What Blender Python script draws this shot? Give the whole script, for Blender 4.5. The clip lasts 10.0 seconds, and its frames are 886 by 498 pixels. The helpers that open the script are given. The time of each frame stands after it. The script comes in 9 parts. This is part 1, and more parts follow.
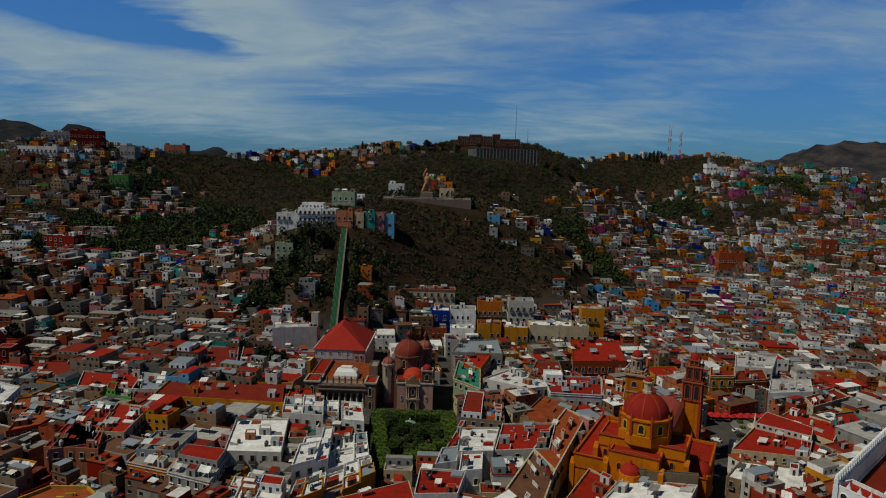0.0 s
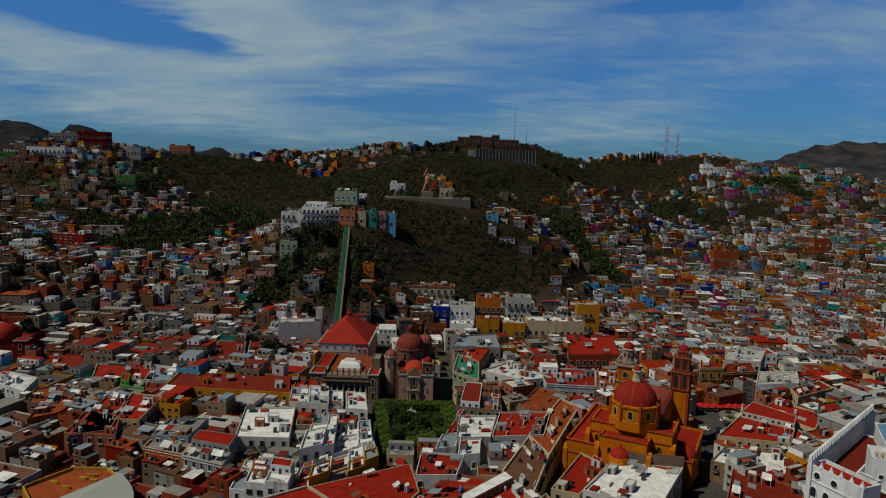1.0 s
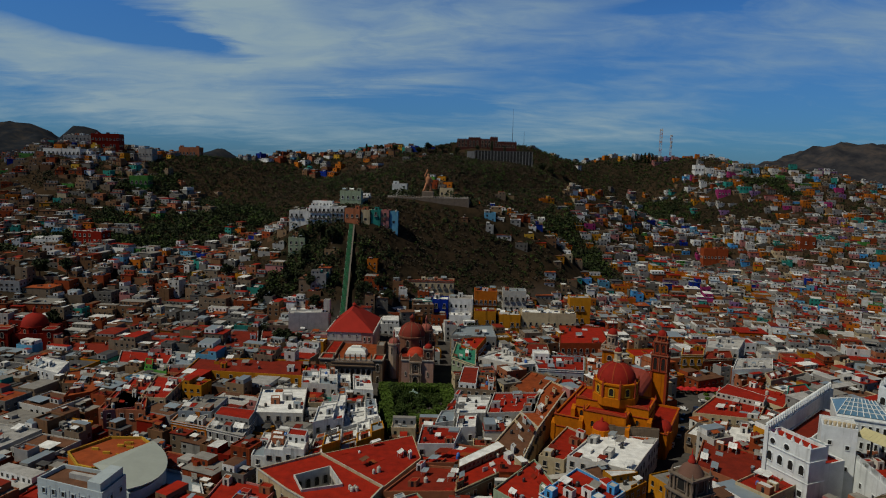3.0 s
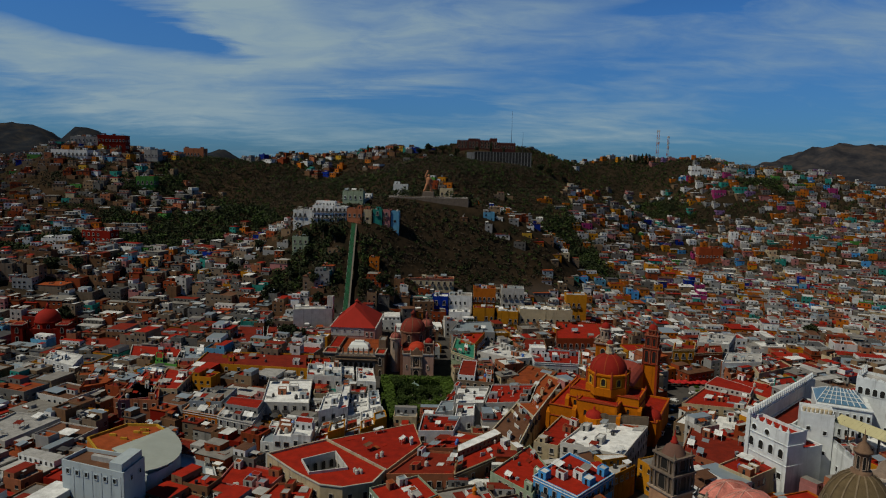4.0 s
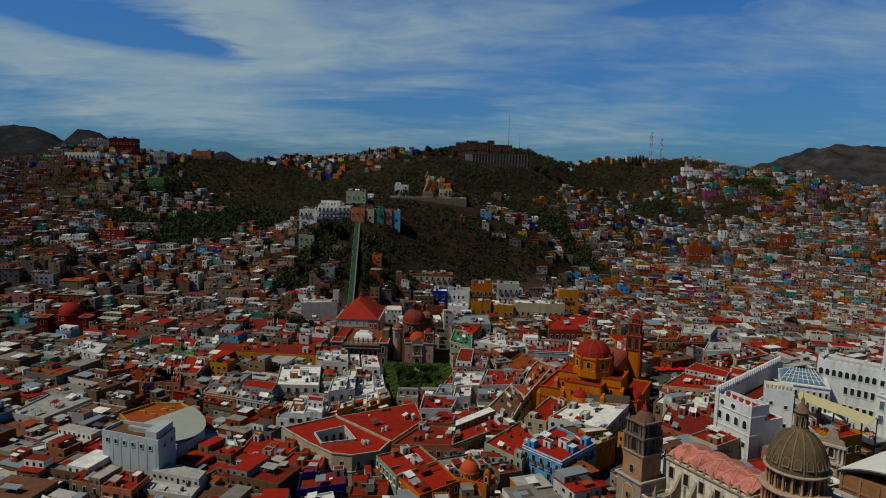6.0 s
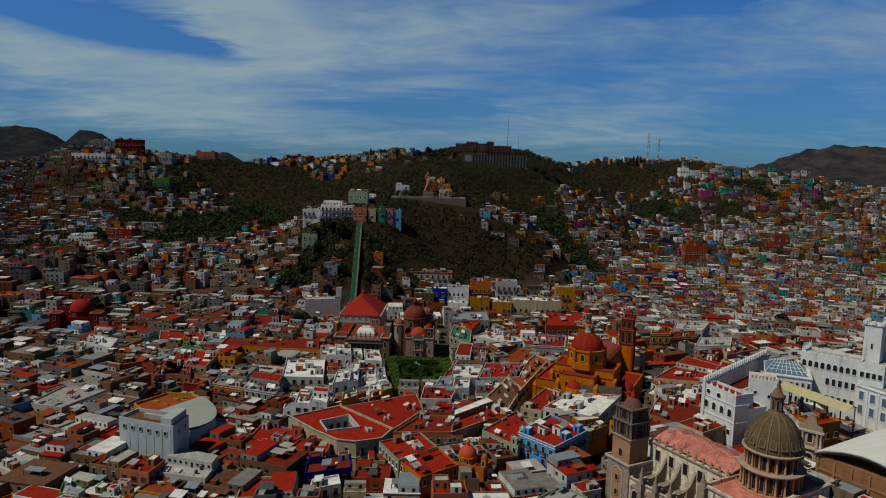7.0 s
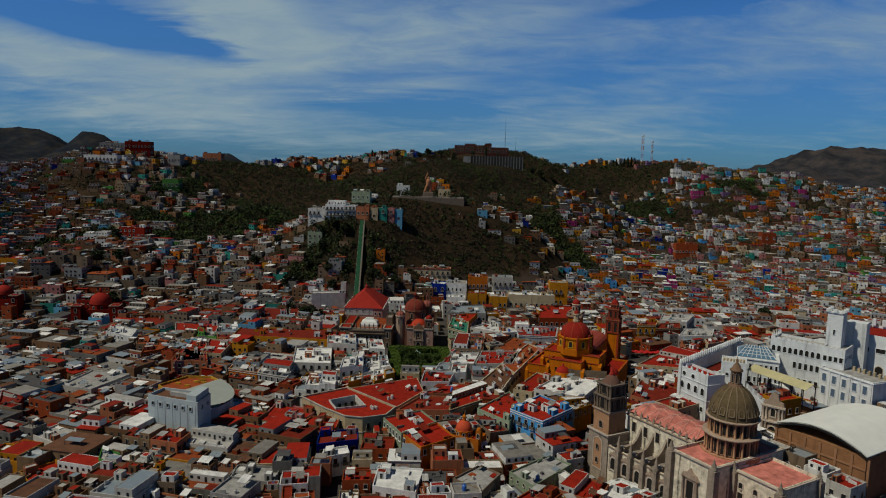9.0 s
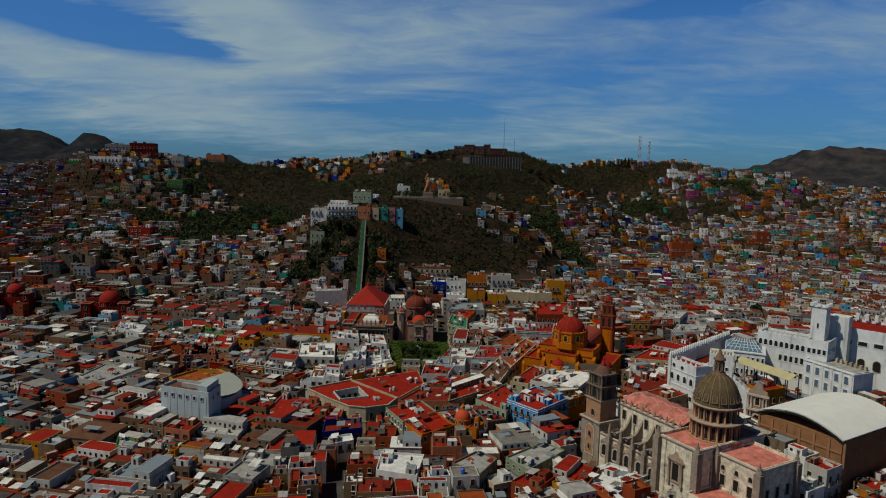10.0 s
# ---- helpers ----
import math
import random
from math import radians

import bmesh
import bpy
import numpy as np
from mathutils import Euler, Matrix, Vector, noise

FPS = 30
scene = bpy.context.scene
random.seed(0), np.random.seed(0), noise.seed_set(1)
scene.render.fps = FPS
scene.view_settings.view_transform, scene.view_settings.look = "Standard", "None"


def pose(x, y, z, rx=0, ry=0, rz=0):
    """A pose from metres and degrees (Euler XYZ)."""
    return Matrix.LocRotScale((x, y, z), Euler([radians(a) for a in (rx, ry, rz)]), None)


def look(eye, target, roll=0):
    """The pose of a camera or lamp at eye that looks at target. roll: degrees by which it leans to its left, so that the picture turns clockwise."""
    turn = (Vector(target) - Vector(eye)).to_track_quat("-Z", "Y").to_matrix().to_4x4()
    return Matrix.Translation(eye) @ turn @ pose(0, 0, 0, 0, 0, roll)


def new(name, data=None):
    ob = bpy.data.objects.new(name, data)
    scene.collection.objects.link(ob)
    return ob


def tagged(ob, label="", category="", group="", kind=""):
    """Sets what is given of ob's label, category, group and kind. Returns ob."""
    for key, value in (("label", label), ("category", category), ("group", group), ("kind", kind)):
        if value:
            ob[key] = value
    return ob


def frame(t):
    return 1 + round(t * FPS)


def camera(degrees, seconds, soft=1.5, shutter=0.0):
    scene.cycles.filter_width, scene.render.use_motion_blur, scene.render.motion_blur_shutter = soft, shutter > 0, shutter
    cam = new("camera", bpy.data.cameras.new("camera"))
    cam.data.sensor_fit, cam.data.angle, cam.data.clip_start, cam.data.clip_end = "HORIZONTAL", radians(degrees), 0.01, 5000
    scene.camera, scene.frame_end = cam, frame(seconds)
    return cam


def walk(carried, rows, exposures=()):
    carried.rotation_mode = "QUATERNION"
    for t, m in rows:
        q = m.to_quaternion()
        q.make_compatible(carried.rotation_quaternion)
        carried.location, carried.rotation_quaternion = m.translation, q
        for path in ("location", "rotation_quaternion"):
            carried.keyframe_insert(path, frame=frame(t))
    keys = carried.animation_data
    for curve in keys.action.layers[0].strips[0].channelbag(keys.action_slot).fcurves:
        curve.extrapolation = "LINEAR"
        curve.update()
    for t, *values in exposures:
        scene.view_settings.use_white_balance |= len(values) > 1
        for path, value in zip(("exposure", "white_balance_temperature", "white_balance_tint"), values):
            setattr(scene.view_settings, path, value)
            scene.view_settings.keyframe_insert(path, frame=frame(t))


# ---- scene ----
cam = camera(66.0, 10.0, soft=1.1)
PATH = [
    (0, (0.031, -0.044, 114.99), (-0.027, 1.937, 114.724), 1.5),
    (0.5, (0.341, -6.43, 115.058), (0.282, -4.448, 114.793), 1.5),
    (1, (0.651, -12.816, 115.126), (0.592, -10.835, 114.861), 1.5),
    (1.5, (0.963, -19.204, 115.193), (0.903, -17.223, 114.929), 1.5),
    (2, (1.276, -25.594, 115.26), (1.216, -23.613, 114.997), 1.5),
    (2.5, (1.589, -31.986, 115.327), (1.529, -30.004, 115.064), 1.5),
    (4, (2.538, -51.169, 115.523), (2.477, -49.187, 115.263), 1.5),
    (4.5, (2.856, -57.567, 115.587), (2.796, -55.585, 115.328), 1.4),
    (5, (3.176, -63.966, 115.651), (3.115, -61.984, 115.393), 1.4),
    (5.5, (3.496, -70.367, 115.714), (3.436, -68.385, 115.457), 1.4),
    (7, (4.465, -89.579, 115.901), (4.404, -87.596, 115.647), 1.4),
    (7.5, (4.79, -95.986, 115.963), (4.729, -94.003, 115.709), 1.4),
    (8, (5.116, -102.395, 116.023), (5.056, -100.412, 115.771), 1.4),
    (8.5, (5.444, -108.805, 116.084), (5.383, -106.822, 115.832), 1.4),
    (9, (5.772, -115.217, 116.144), (5.712, -113.233, 115.893), 1.4),
    (9.5, (6.102, -121.63, 116.203), (6.042, -119.647, 115.953), 1.3),
    (10, (6.433, -128.045, 116.262), (6.373, -126.061, 116.013), 1.3),
]
walk(cam, [(t, look(eye, target, roll)) for t, eye, target, roll in PATH])

# ---- light ----
SUN_EL, SUN_AZ = radians(54), radians(-114)      # azimuth from +y (ahead) towards +x
sun_dir = Vector((math.sin(SUN_AZ) * math.cos(SUN_EL), math.cos(SUN_AZ) * math.cos(SUN_EL), math.sin(SUN_EL)))
sun_data = bpy.data.lights.new("sun", "SUN")
sun_data.energy, sun_data.angle, sun_data.color = 3.8, radians(0.6), (1.0, 0.94, 0.77)
sun = new("sun", sun_data)
sun.matrix_world = look((0, 0, 600), Vector((0, 0, 600)) - sun_dir)

world = bpy.data.worlds.new("world")
scene.world = world
world.use_nodes = True


class Nodes:
    """A short hand for building a node tree."""

    def __init__(self, tree):
        self.tree = tree
        tree.nodes.clear()

    def add(self, kind, out=0, **values):
        node = self.tree.nodes.new(kind)
        for key, value in values.items():
            if key.startswith("in"):
                socket = node.inputs[int(key[2:])]
                if isinstance(value, bpy.types.NodeSocket):
                    self.tree.links.new(value, socket)
                else:
                    socket.default_value = value
            elif key == "operation":
                node.operation = value
            elif key == "data_type":
                node.data_type = value
            elif key == "blend_type":
                node.blend_type = value
            elif key == "sky":
                node.sky_type, node.sun_disc = "NISHITA", False
                node.sun_elevation, node.sun_rotation = value
                node.altitude, node.air_density, node.dust_density, node.ozone_density = 2000.0, 1.0, 1.6, 2.5
        return node.outputs[out] if len(node.outputs) else None

    def math(self, op, a, b=0.0, c=0.0):
        return self.add("ShaderNodeMath", operation=op, in0=a, in1=b, in2=c)

    def ramp(self, fac, *stops):
        out = self.add("ShaderNodeValToRGB", in0=fac)
        el = out.node.color_ramp.elements
        while len(el) < len(stops):
            el.new(0.5)
        for e, (p, c) in zip(el, stops):
            e.position, e.color = p, (*c, 1) if len(c) == 3 else c
        return out

    def mix(self, fac, a, b, blend="MIX"):
        out = self.add("ShaderNodeMix", data_type="RGBA", blend_type=blend, out=2)
        node = out.node
        for socket, value in ((node.inputs[0], fac), (node.inputs[6], a), (node.inputs[7], b)):
            if isinstance(value, bpy.types.NodeSocket):
                self.tree.links.new(value, socket)
            else:
                socket.default_value = value if isinstance(value, float) else (*value, 1)
        return out


BANKS = [(-0.520, 0.118, 0.270, 0.050, -10, 1.35),
         (-0.560, 0.200, 0.150, 0.022, -10, -1.70),
         (-0.400, 0.176, 0.070, 0.018, -18, -0.90),
         (-0.640, 0.244, 0.090, 0.012, 0, 0.70),
         (-0.310, 0.190, 0.110, 0.060, -28, 1.10),
         (-0.020, 0.185, 0.230, 0.060, 0, 0.45),
         (0.330, 0.240, 0.130, 0.016, 10, -0.80),
         (-0.050, 0.072, 0.099, 0.013, 0, -0.60),
         (-0.083, 0.102, 0.100, 0.010, 4, 0.75),
         (0.400, 0.130, 0.200, 0.050, 16, 0.42),
         (0.600, 0.190, 0.150, 0.040, 0, 0.20),
         (0.160, 0.060, 0.200, 0.030, 0, 0.30),
         (-0.216, 0.080, 0.080, 0.012, 0, -0.60),
         (-0.550, 0.092, 0.130, 0.010, -4, -0.45),
         (-0.406, 0.056, 0.215, 0.025, -8, 0.40)]


def build_sky():
    n = Nodes(world.node_tree)
    sky = n.add("ShaderNodeTexSky", sky=(SUN_EL, SUN_AZ))
    way = n.add("ShaderNodeTexCoord")
    xyz = n.add("ShaderNodeSeparateXYZ", in0=way).node.outputs
    deep = n.math("ADD", n.math("MAXIMUM", xyz[2], 0.0), 0.16)
    u, v = n.math("DIVIDE", xyz[0], deep), n.math("DIVIDE", xyz[1], deep)
    flat = n.add("ShaderNodeCombineXYZ", in0=u, in1=v, in2=0.0)
    # drifting veils and streaks of high cloud
    tilt = n.add("ShaderNodeMapping", in0=flat, in2=(0, 0, radians(-24)), in3=(0.42, 0.95, 1.0), in1=(3.1, 7.4, 0.0))
    wide = n.add("ShaderNodeTexNoise", in0=tilt, in2=0.8, in3=7.0, in4=0.58, in8=0.6)
    fine_at = n.add("ShaderNodeMapping", in0=flat, in2=(0, 0, radians(-30)), in3=(1.2, 2.0, 1.0))
    fine = n.add("ShaderNodeTexNoise", in0=fine_at, in2=2.2, in3=9.0, in4=0.62, in8=0.5)
    # broad banks: bearing and height of the middle, half widths, lean, weight
    ahead = n.math("MAXIMUM", xyz[1], 0.05)
    east = n.math("ADD", n.math("DIVIDE", xyz[0], ahead), n.math("MULTIPLY", n.math("SUBTRACT", fine, 0.5), 0.10))
    high = n.math("ADD", n.math("DIVIDE", xyz[2], ahead), n.math("MULTIPLY", n.math("SUBTRACT", wide, 0.5), 0.11))
    total = n.math("MULTIPLY", n.math("SUBTRACT", n.math("ADD", n.math("MULTIPLY", wide, 0.6), n.math("MULTIPLY", fine, 0.4)), 0.46), 2.6)
    for x0, z0, rx, rz, lean, weight in BANKS:
        c, s = math.cos(radians(lean)), math.sin(radians(lean))
        dx, dz = n.math("SUBTRACT", east, x0), n.math("SUBTRACT", high, z0)
        a = n.math("DIVIDE", n.math("ADD", n.math("MULTIPLY", dx, c), n.math("MULTIPLY", dz, s)), rx)
        b = n.math("DIVIDE", n.math("SUBTRACT", n.math("MULTIPLY", dz, c), n.math("MULTIPLY", dx, s)), rz)
        r2 = n.math("ADD", n.math("MULTIPLY", a, a), n.math("MULTIPLY", b, b))
        total = n.math("ADD", total, n.math("MULTIPLY", n.math("EXPONENT", n.math("MULTIPLY", r2, -1.0)), weight))
    thin = n.ramp(xyz[2], (0.24, (1, 1, 1)), (0.5, (0.05, 0.05, 0.05)))
    body = n.math("ADD", n.math("MULTIPLY", n.math("SUBTRACT", fine, 0.5), 1.1), n.math("ADD", n.math("MULTIPLY", n.math("SUBTRACT", wide, 0.5), 0.9), 0.94))
    cover = n.math("MULTIPLY", n.math("MULTIPLY", n.math("MINIMUM", n.math("MAXIMUM", total, 0.0), 1.0), n.math("MINIMUM", n.math("MAXIMUM", body, 0.35), 1.15)), thin)
    veil = n.ramp(xyz[2], (0.0, (1, 1, 1)), (0.34, (0.0, 0.0, 0.0)))
    zenith = n.ramp(xyz[2], (0.20, (1, 1, 1)), (0.48, (0.20, 0.20, 0.20)))
    blue = n.mix(1.0, n.mix(1.0, sky, (0.23, 0.68, 1.15), "MULTIPLY"), zenith, "MULTIPLY")
    hazy = n.mix(n.math("MULTIPLY", veil, 0.6), blue, (0.62, 0.86, 1.38))
    clouds = n.mix(n.math("MULTIPLY", cover, 0.85), hazy, (3.1, 4.25, 4.85))
    back = n.add("ShaderNodeBackground", in0=clouds, in1=0.1)
    n.add("ShaderNodeOutputWorld", in0=back)


build_sky()
scene.view_settings.exposure = -0.3

# ---- materials ----
MATS = {}


def surface(name, rgb, rough=0.85, vary=0.25, scale=0.25, bump=0.15, metal=0.0, streak=0.0, random_tone=0.12, fine=6.0):
    """A weathered surface: broad blotches, fine grain and, on walls, streaks that run down."""
    if name in MATS:
        return MATS[name]
    m = MATS[name] = bpy.data.materials.new(name)
    m.use_nodes = True
    n = Nodes(m.node_tree)
    at = n.add("ShaderNodeTexCoord", out=3)
    broad = n.add("ShaderNodeTexNoise", in0=at, in2=scale, in3=5.0, in4=0.65)
    grain = n.add("ShaderNodeTexNoise", in0=at, in2=fine, in3=4.0, in4=0.6)
    value = n.math("ADD", n.math("MULTIPLY", n.math("SUBTRACT", broad, 0.5), 2.2 * vary), 1.0)
    value = n.math("ADD", value, n.math("MULTIPLY", n.math("SUBTRACT", grain, 0.5), vary))
    if streak:
        down = n.add("ShaderNodeMapping", in0=at, in3=(0.55, 0.55, 0.05))
        run = n.add("ShaderNodeTexNoise", in0=down, in2=1.0, in3=4.0, in4=0.6)
        value = n.math("SUBTRACT", value, n.math("MULTIPLY", n.math("MAXIMUM", n.math("SUBTRACT", run, 0.55), 0.0), streak * 2.4))
    if random_tone:
        own = n.add("ShaderNodeObjectInfo", out=5)
        piece = n.add("ShaderNodeNewGeometry", out=8)
        lot = n.math("SUBTRACT", n.math("ADD", own, piece), 1.0)
        value = n.math("ADD", value, n.math("MULTIPLY", lot, random_tone))
    value = n.math("MAXIMUM", value, 0.15)
    tone = n.add("ShaderNodeCombineXYZ", in0=value, in1=value, in2=value)
    colour = n.mix(1.0, rgb, tone, "MULTIPLY")
    relief = n.add("ShaderNodeBump", in0=bump)
    m.node_tree.links.new(grain, relief.node.inputs["Height"])
    bsdf = n.add("ShaderNodeBsdfPrincipled", in0=colour, in1=metal, in2=rough)
    bsdf.node.inputs["Specular IOR Level"].default_value = 0.5 if rough < 0.6 else 0.15
    m.node_tree.links.new(relief, bsdf.node.inputs["Normal"])
    n.add("ShaderNodeOutputMaterial", in0=bsdf)
    return m


WALLS = {
    "white": (0.562, 0.562, 0.546), "offwhite": (0.406, 0.390, 0.359), "cream": (0.390, 0.312, 0.195), "ochre": (0.367, 0.152, 0.006),
    "orange": (0.367, 0.101, 0.006), "salmon": (0.282, 0.098, 0.046), "brick": (0.204, 0.037, 0.009), "pink": (0.317, 0.127, 0.117),
    "magenta": (0.266, 0.024, 0.112), "tan": (0.185, 0.120, 0.068), "brown": (0.138, 0.071, 0.035), "grey": (0.211, 0.207, 0.199),
    "concrete": (0.118, 0.110, 0.098), "blue": (0.055, 0.24, 0.50), "deepblue": (0.000, 0.016, 0.188), "sky": (0.086, 0.251, 0.380),
    "turquoise": (0.021, 0.194, 0.159), "green": (0.066, 0.204, 0.037), "palegreen": (0.209, 0.253, 0.172), "lilac": (0.168, 0.094, 0.197),
    "yellow": (0.406, 0.234, 0.023), "paleblue": (0.245, 0.276, 0.305), "darkred": (0.154, 0.005, 0.000), "stone": (0.150, 0.110, 0.075),
    "pinkstone": (0.236, 0.136, 0.101), "basilica": (0.390, 0.109, 0.000),
}
ROOFS = {
    "red": (0.242, 0.012, 0.003), "oldred": (0.148, 0.014, 0.005), "terracotta": (0.226, 0.047, 0.011), "rwhite": (0.562, 0.562, 0.546),
    "rgrey": (0.179, 0.168, 0.152), "rcement": (0.312, 0.304, 0.289), "rdark": (0.062, 0.061, 0.062), "rtin": (0.281, 0.335, 0.367),
    "rgreen": (0.029, 0.167, 0.107), "rbrown": (0.105, 0.048, 0.026), "rpink": (0.296, 0.090, 0.065),
}


def wall_mat(key):
    return surface("plaster_" + key, WALLS[key], 0.9, 0.36, 0.35, 0.25, streak=1.1, random_tone=0.3)


def roof_mat(key):
    if key == "rtin":
        return surface("roof_" + key, ROOFS[key], 0.45, 0.2, 0.3, 0.1, metal=0.4)
    return surface("roof_" + key, ROOFS[key], 0.85, 0.6, 0.35, 0.3, random_tone=0.3)


for k in WALLS:
    wall_mat(k)
for k in ROOFS:
    roof_mat(k)
GLASS = surface("window_glass", (0.013, 0.015, 0.018), 0.15, 0.2, 0.5, 0.02)
FRAME = surface("window_frame", (0.344, 0.312, 0.271), 0.7, 0.15, 1.0, 0.1)
FRAME_DARK = surface("window_shutter", (0.098, 0.057, 0.041), 0.6, 0.2, 1.0, 0.1)
STONE = surface("carved_stone", (0.295, 0.221, 0.164), 0.9, 0.5, 0.6, 0.5, streak=0.8, fine=2.5)
STONE_PALE = surface("pale_stone", (0.410, 0.344, 0.279), 0.9, 0.45, 0.5, 0.5, streak=0.8, fine=2.5)
STONE_DARK = surface("dark_stone", (0.139, 0.107, 0.082), 0.9, 0.5, 0.6, 0.5, streak=0.6, fine=2.5)
IRON = surface("dark_iron", (0.033, 0.033, 0.037), 0.5, 0.2, 1.0, 0.1, metal=0.6)
PAVING = surface("paving_stone", (0.131, 0.119, 0.111), 0.85, 0.3, 0.3, 0.3)
BARK = surface("bark", (0.082, 0.057, 0.041), 0.95, 0.3, 1.0, 0.5)
LEAF = surface("leaf_green", (0.038, 0.062, 0.012), 0.7, 0.45, 0.4, 0.1, random_tone=0.5)
LEAF_DARK = surface("leaf_dark", (0.020, 0.027, 0.009), 0.75, 0.45, 0.3, 0.1, random_tone=0.5)
SCRUB = surface("dry_scrub", (0.050, 0.037, 0.023), 0.9, 0.45, 0.3, 0.1, random_tone=0.5)
HEDGE = surface("hedge_leaf", (0.055, 0.092, 0.012), 0.7, 0.4, 0.5, 0.2, random_tone=0.4)
TANK_BLACK = surface("black_plastic", (0.016, 0.016, 0.018), 0.4, 0.1, 1.0, 0.05)
TANK_BLUE = surface("blue_plastic", (0.025, 0.098, 0.344), 0.4, 0.1, 1.0, 0.05)
TANK_GREY = surface("fibre_cement_tank", (0.369, 0.353, 0.312), 0.8, 0.2, 1.0, 0.1)
CANVAS = surface("white_sheeting", (0.60, 0.61, 0.57), 0.6, 0.15, 0.2, 0.05)
CLOTH_RED = surface("red_canvas", (0.369, 0.016, 0.016), 0.8, 0.2, 0.5, 0.1)
CARPAINT = [surface("car_white", (0.574, 0.574, 0.574), 0.3, 0.05), surface("car_grey", (0.148, 0.156, 0.164), 0.3, 0.05, metal=0.5),
            surface("car_black", (0.016, 0.016, 0.021), 0.25, 0.05), surface("car_blue", (0.033, 0.115, 0.287), 0.3, 0.05)]
RUBBER = surface("rubber", (0.016, 0.016, 0.016), 0.8, 0.1)
RAIL_GREEN = surface("painted_rail_green", (0.011, 0.107, 0.045), 0.6, 0.3, 0.5)


# ---- mesh helpers ----
def mesh_of(name, bm, *mats):
    me = bpy.data.meshes.new(name)
    bm.to_mesh(me)
    bm.free()
    for m in mats:
        me.materials.append(m)
    return me


def part(name, bm, material, parent, label="", at=None):
    """Links a bmesh as one mesh object under a thing or under a part."""
    mats = material if isinstance(material, (list, tuple)) else (material,)
    ob = new(name, mesh_of(name, bm, *mats))
    ob.parent = parent
    if at is not None:
        ob.matrix_basis = at
    if label:
        ob["label"] = label
    return ob


def shared(name, me, parent, m):
    ob = new(name, me)
    ob.parent = parent
    ob.matrix_basis = m
    return ob


def thing(name, m, label, category, group="", kind=""):
    ob = new(name)
    ob.matrix_basis = m
    ob.empty_display_size = 0.5
    return tagged(ob, label, category, group, kind)


def poly(bm, pts, mat=0):
    f = bm.faces.new([bm.verts.new(p) for p in pts])
    f.material_index = mat
    return f


def box(bm, x0, x1, y0, y1, z0, z1, mat=0):
    v = [bm.verts.new((x, y, z)) for z in (z0, z1) for x, y in ((x0, y0), (x1, y0), (x1, y1), (x0, y1))]
    for i in ((3, 2, 1, 0), (4, 5, 6, 7), (0, 1, 5, 4), (1, 2, 6, 5), (2, 3, 7, 6), (3, 0, 4, 7)):
        bm.faces.new([v[k] for k in i]).material_index = mat


def prism(bm, pts, z0, z1, mat=0, top=True, bottom=True, mat_top=None):
    """Pts run anticlockwise; z1 may be one height or one a corner."""
    zs = z1 if isinstance(z1, (list, tuple)) else [z1] * len(pts)
    lo = [bm.verts.new((p[0], p[1], z0)) for p in pts]
    hi = [bm.verts.new((p[0], p[1], z)) for p, z in zip(pts, zs)]
    k = len(pts)
    for i in range(k):
        j = (i + 1) % k
        bm.faces.new((lo[i], lo[j], hi[j], hi[i])).material_index = mat
    if top:
        bm.faces.new(hi).material_index = mat if mat_top is None else mat_top
    if bottom:
        bm.faces.new(lo[::-1]).material_index = mat


def lathe(bm, profile, n=24, mat=0, at=(0, 0), turn=0.0, smooth=True, squash=1.0):
    """Turns rows of (radius, z) round an upright line."""
    rings = []
    for r, z in profile:
        if r < 1e-4:
            rings.append([bm.verts.new((at[0], at[1], z))])
        else:
            rings.append([bm.verts.new((at[0] + r * math.cos(turn + 2 * math.pi * i / n), at[1] + squash * r * math.sin(turn + 2 * math.pi * i / n), z)) for i in range(n)])
    for a, b in zip(rings, rings[1:]):
        for i in range(n):
            j = (i + 1) % n
            if len(a) == 1 and len(b) == 1:
                continue
            if len(a) == 1:
                f = bm.faces.new((b[i], a[0], b[j]))
            elif len(b) == 1:
                f = bm.faces.new((a[i], a[j], b[0]))
            else:
                f = bm.faces.new((a[i], a[j], b[j], b[i]))
            f.material_index, f.smooth = mat, smooth
    return rings


def dome(r, z, h, n=7, lip=0.0):
    """Profile of a dome of radius r and height h that springs at z."""
    return [(r + lip, z)] * (lip > 0) + [(r * math.cos(i * math.pi / 2 / n), z + h * math.sin(i * math.pi / 2 / n)) for i in range(n + 1)]


def inset(pts, d):
    """Moves the sides of a convex polygon (anticlockwise) inwards by d."""
    out, k = [], len(pts)
    lines = []
    for i in range(k):
        a, b = Vector(pts[i][:2]), Vector(pts[(i + 1) % k][:2])
        t = (b - a).normalized()
        lines.append((a + Vector((-t.y, t.x)) * d, t))
    for i in range(k):
        (p, t), (q, s) = lines[i - 1], lines[i]
        det = t.x * s.y - t.y * s.x
        if abs(det) < 1e-3:
            out.append((q.x, q.y))
            continue
        w = q - p
        k1 = (w.x * s.y - w.y * s.x) / det
        out.append((p.x + t.x * k1, p.y + t.y * k1))
    return out


def ccw(pts):
    area = sum(a[0] * b[1] - b[0] * a[1] for a, b in zip(pts, pts[1:] + pts[:1]))
    return pts if area > 0 else pts[::-1]

# ---- ground ----
BUMPS = []


def bump(x, y, height, rx, ry):
    BUMPS.append((x, y, height, rx, ry))


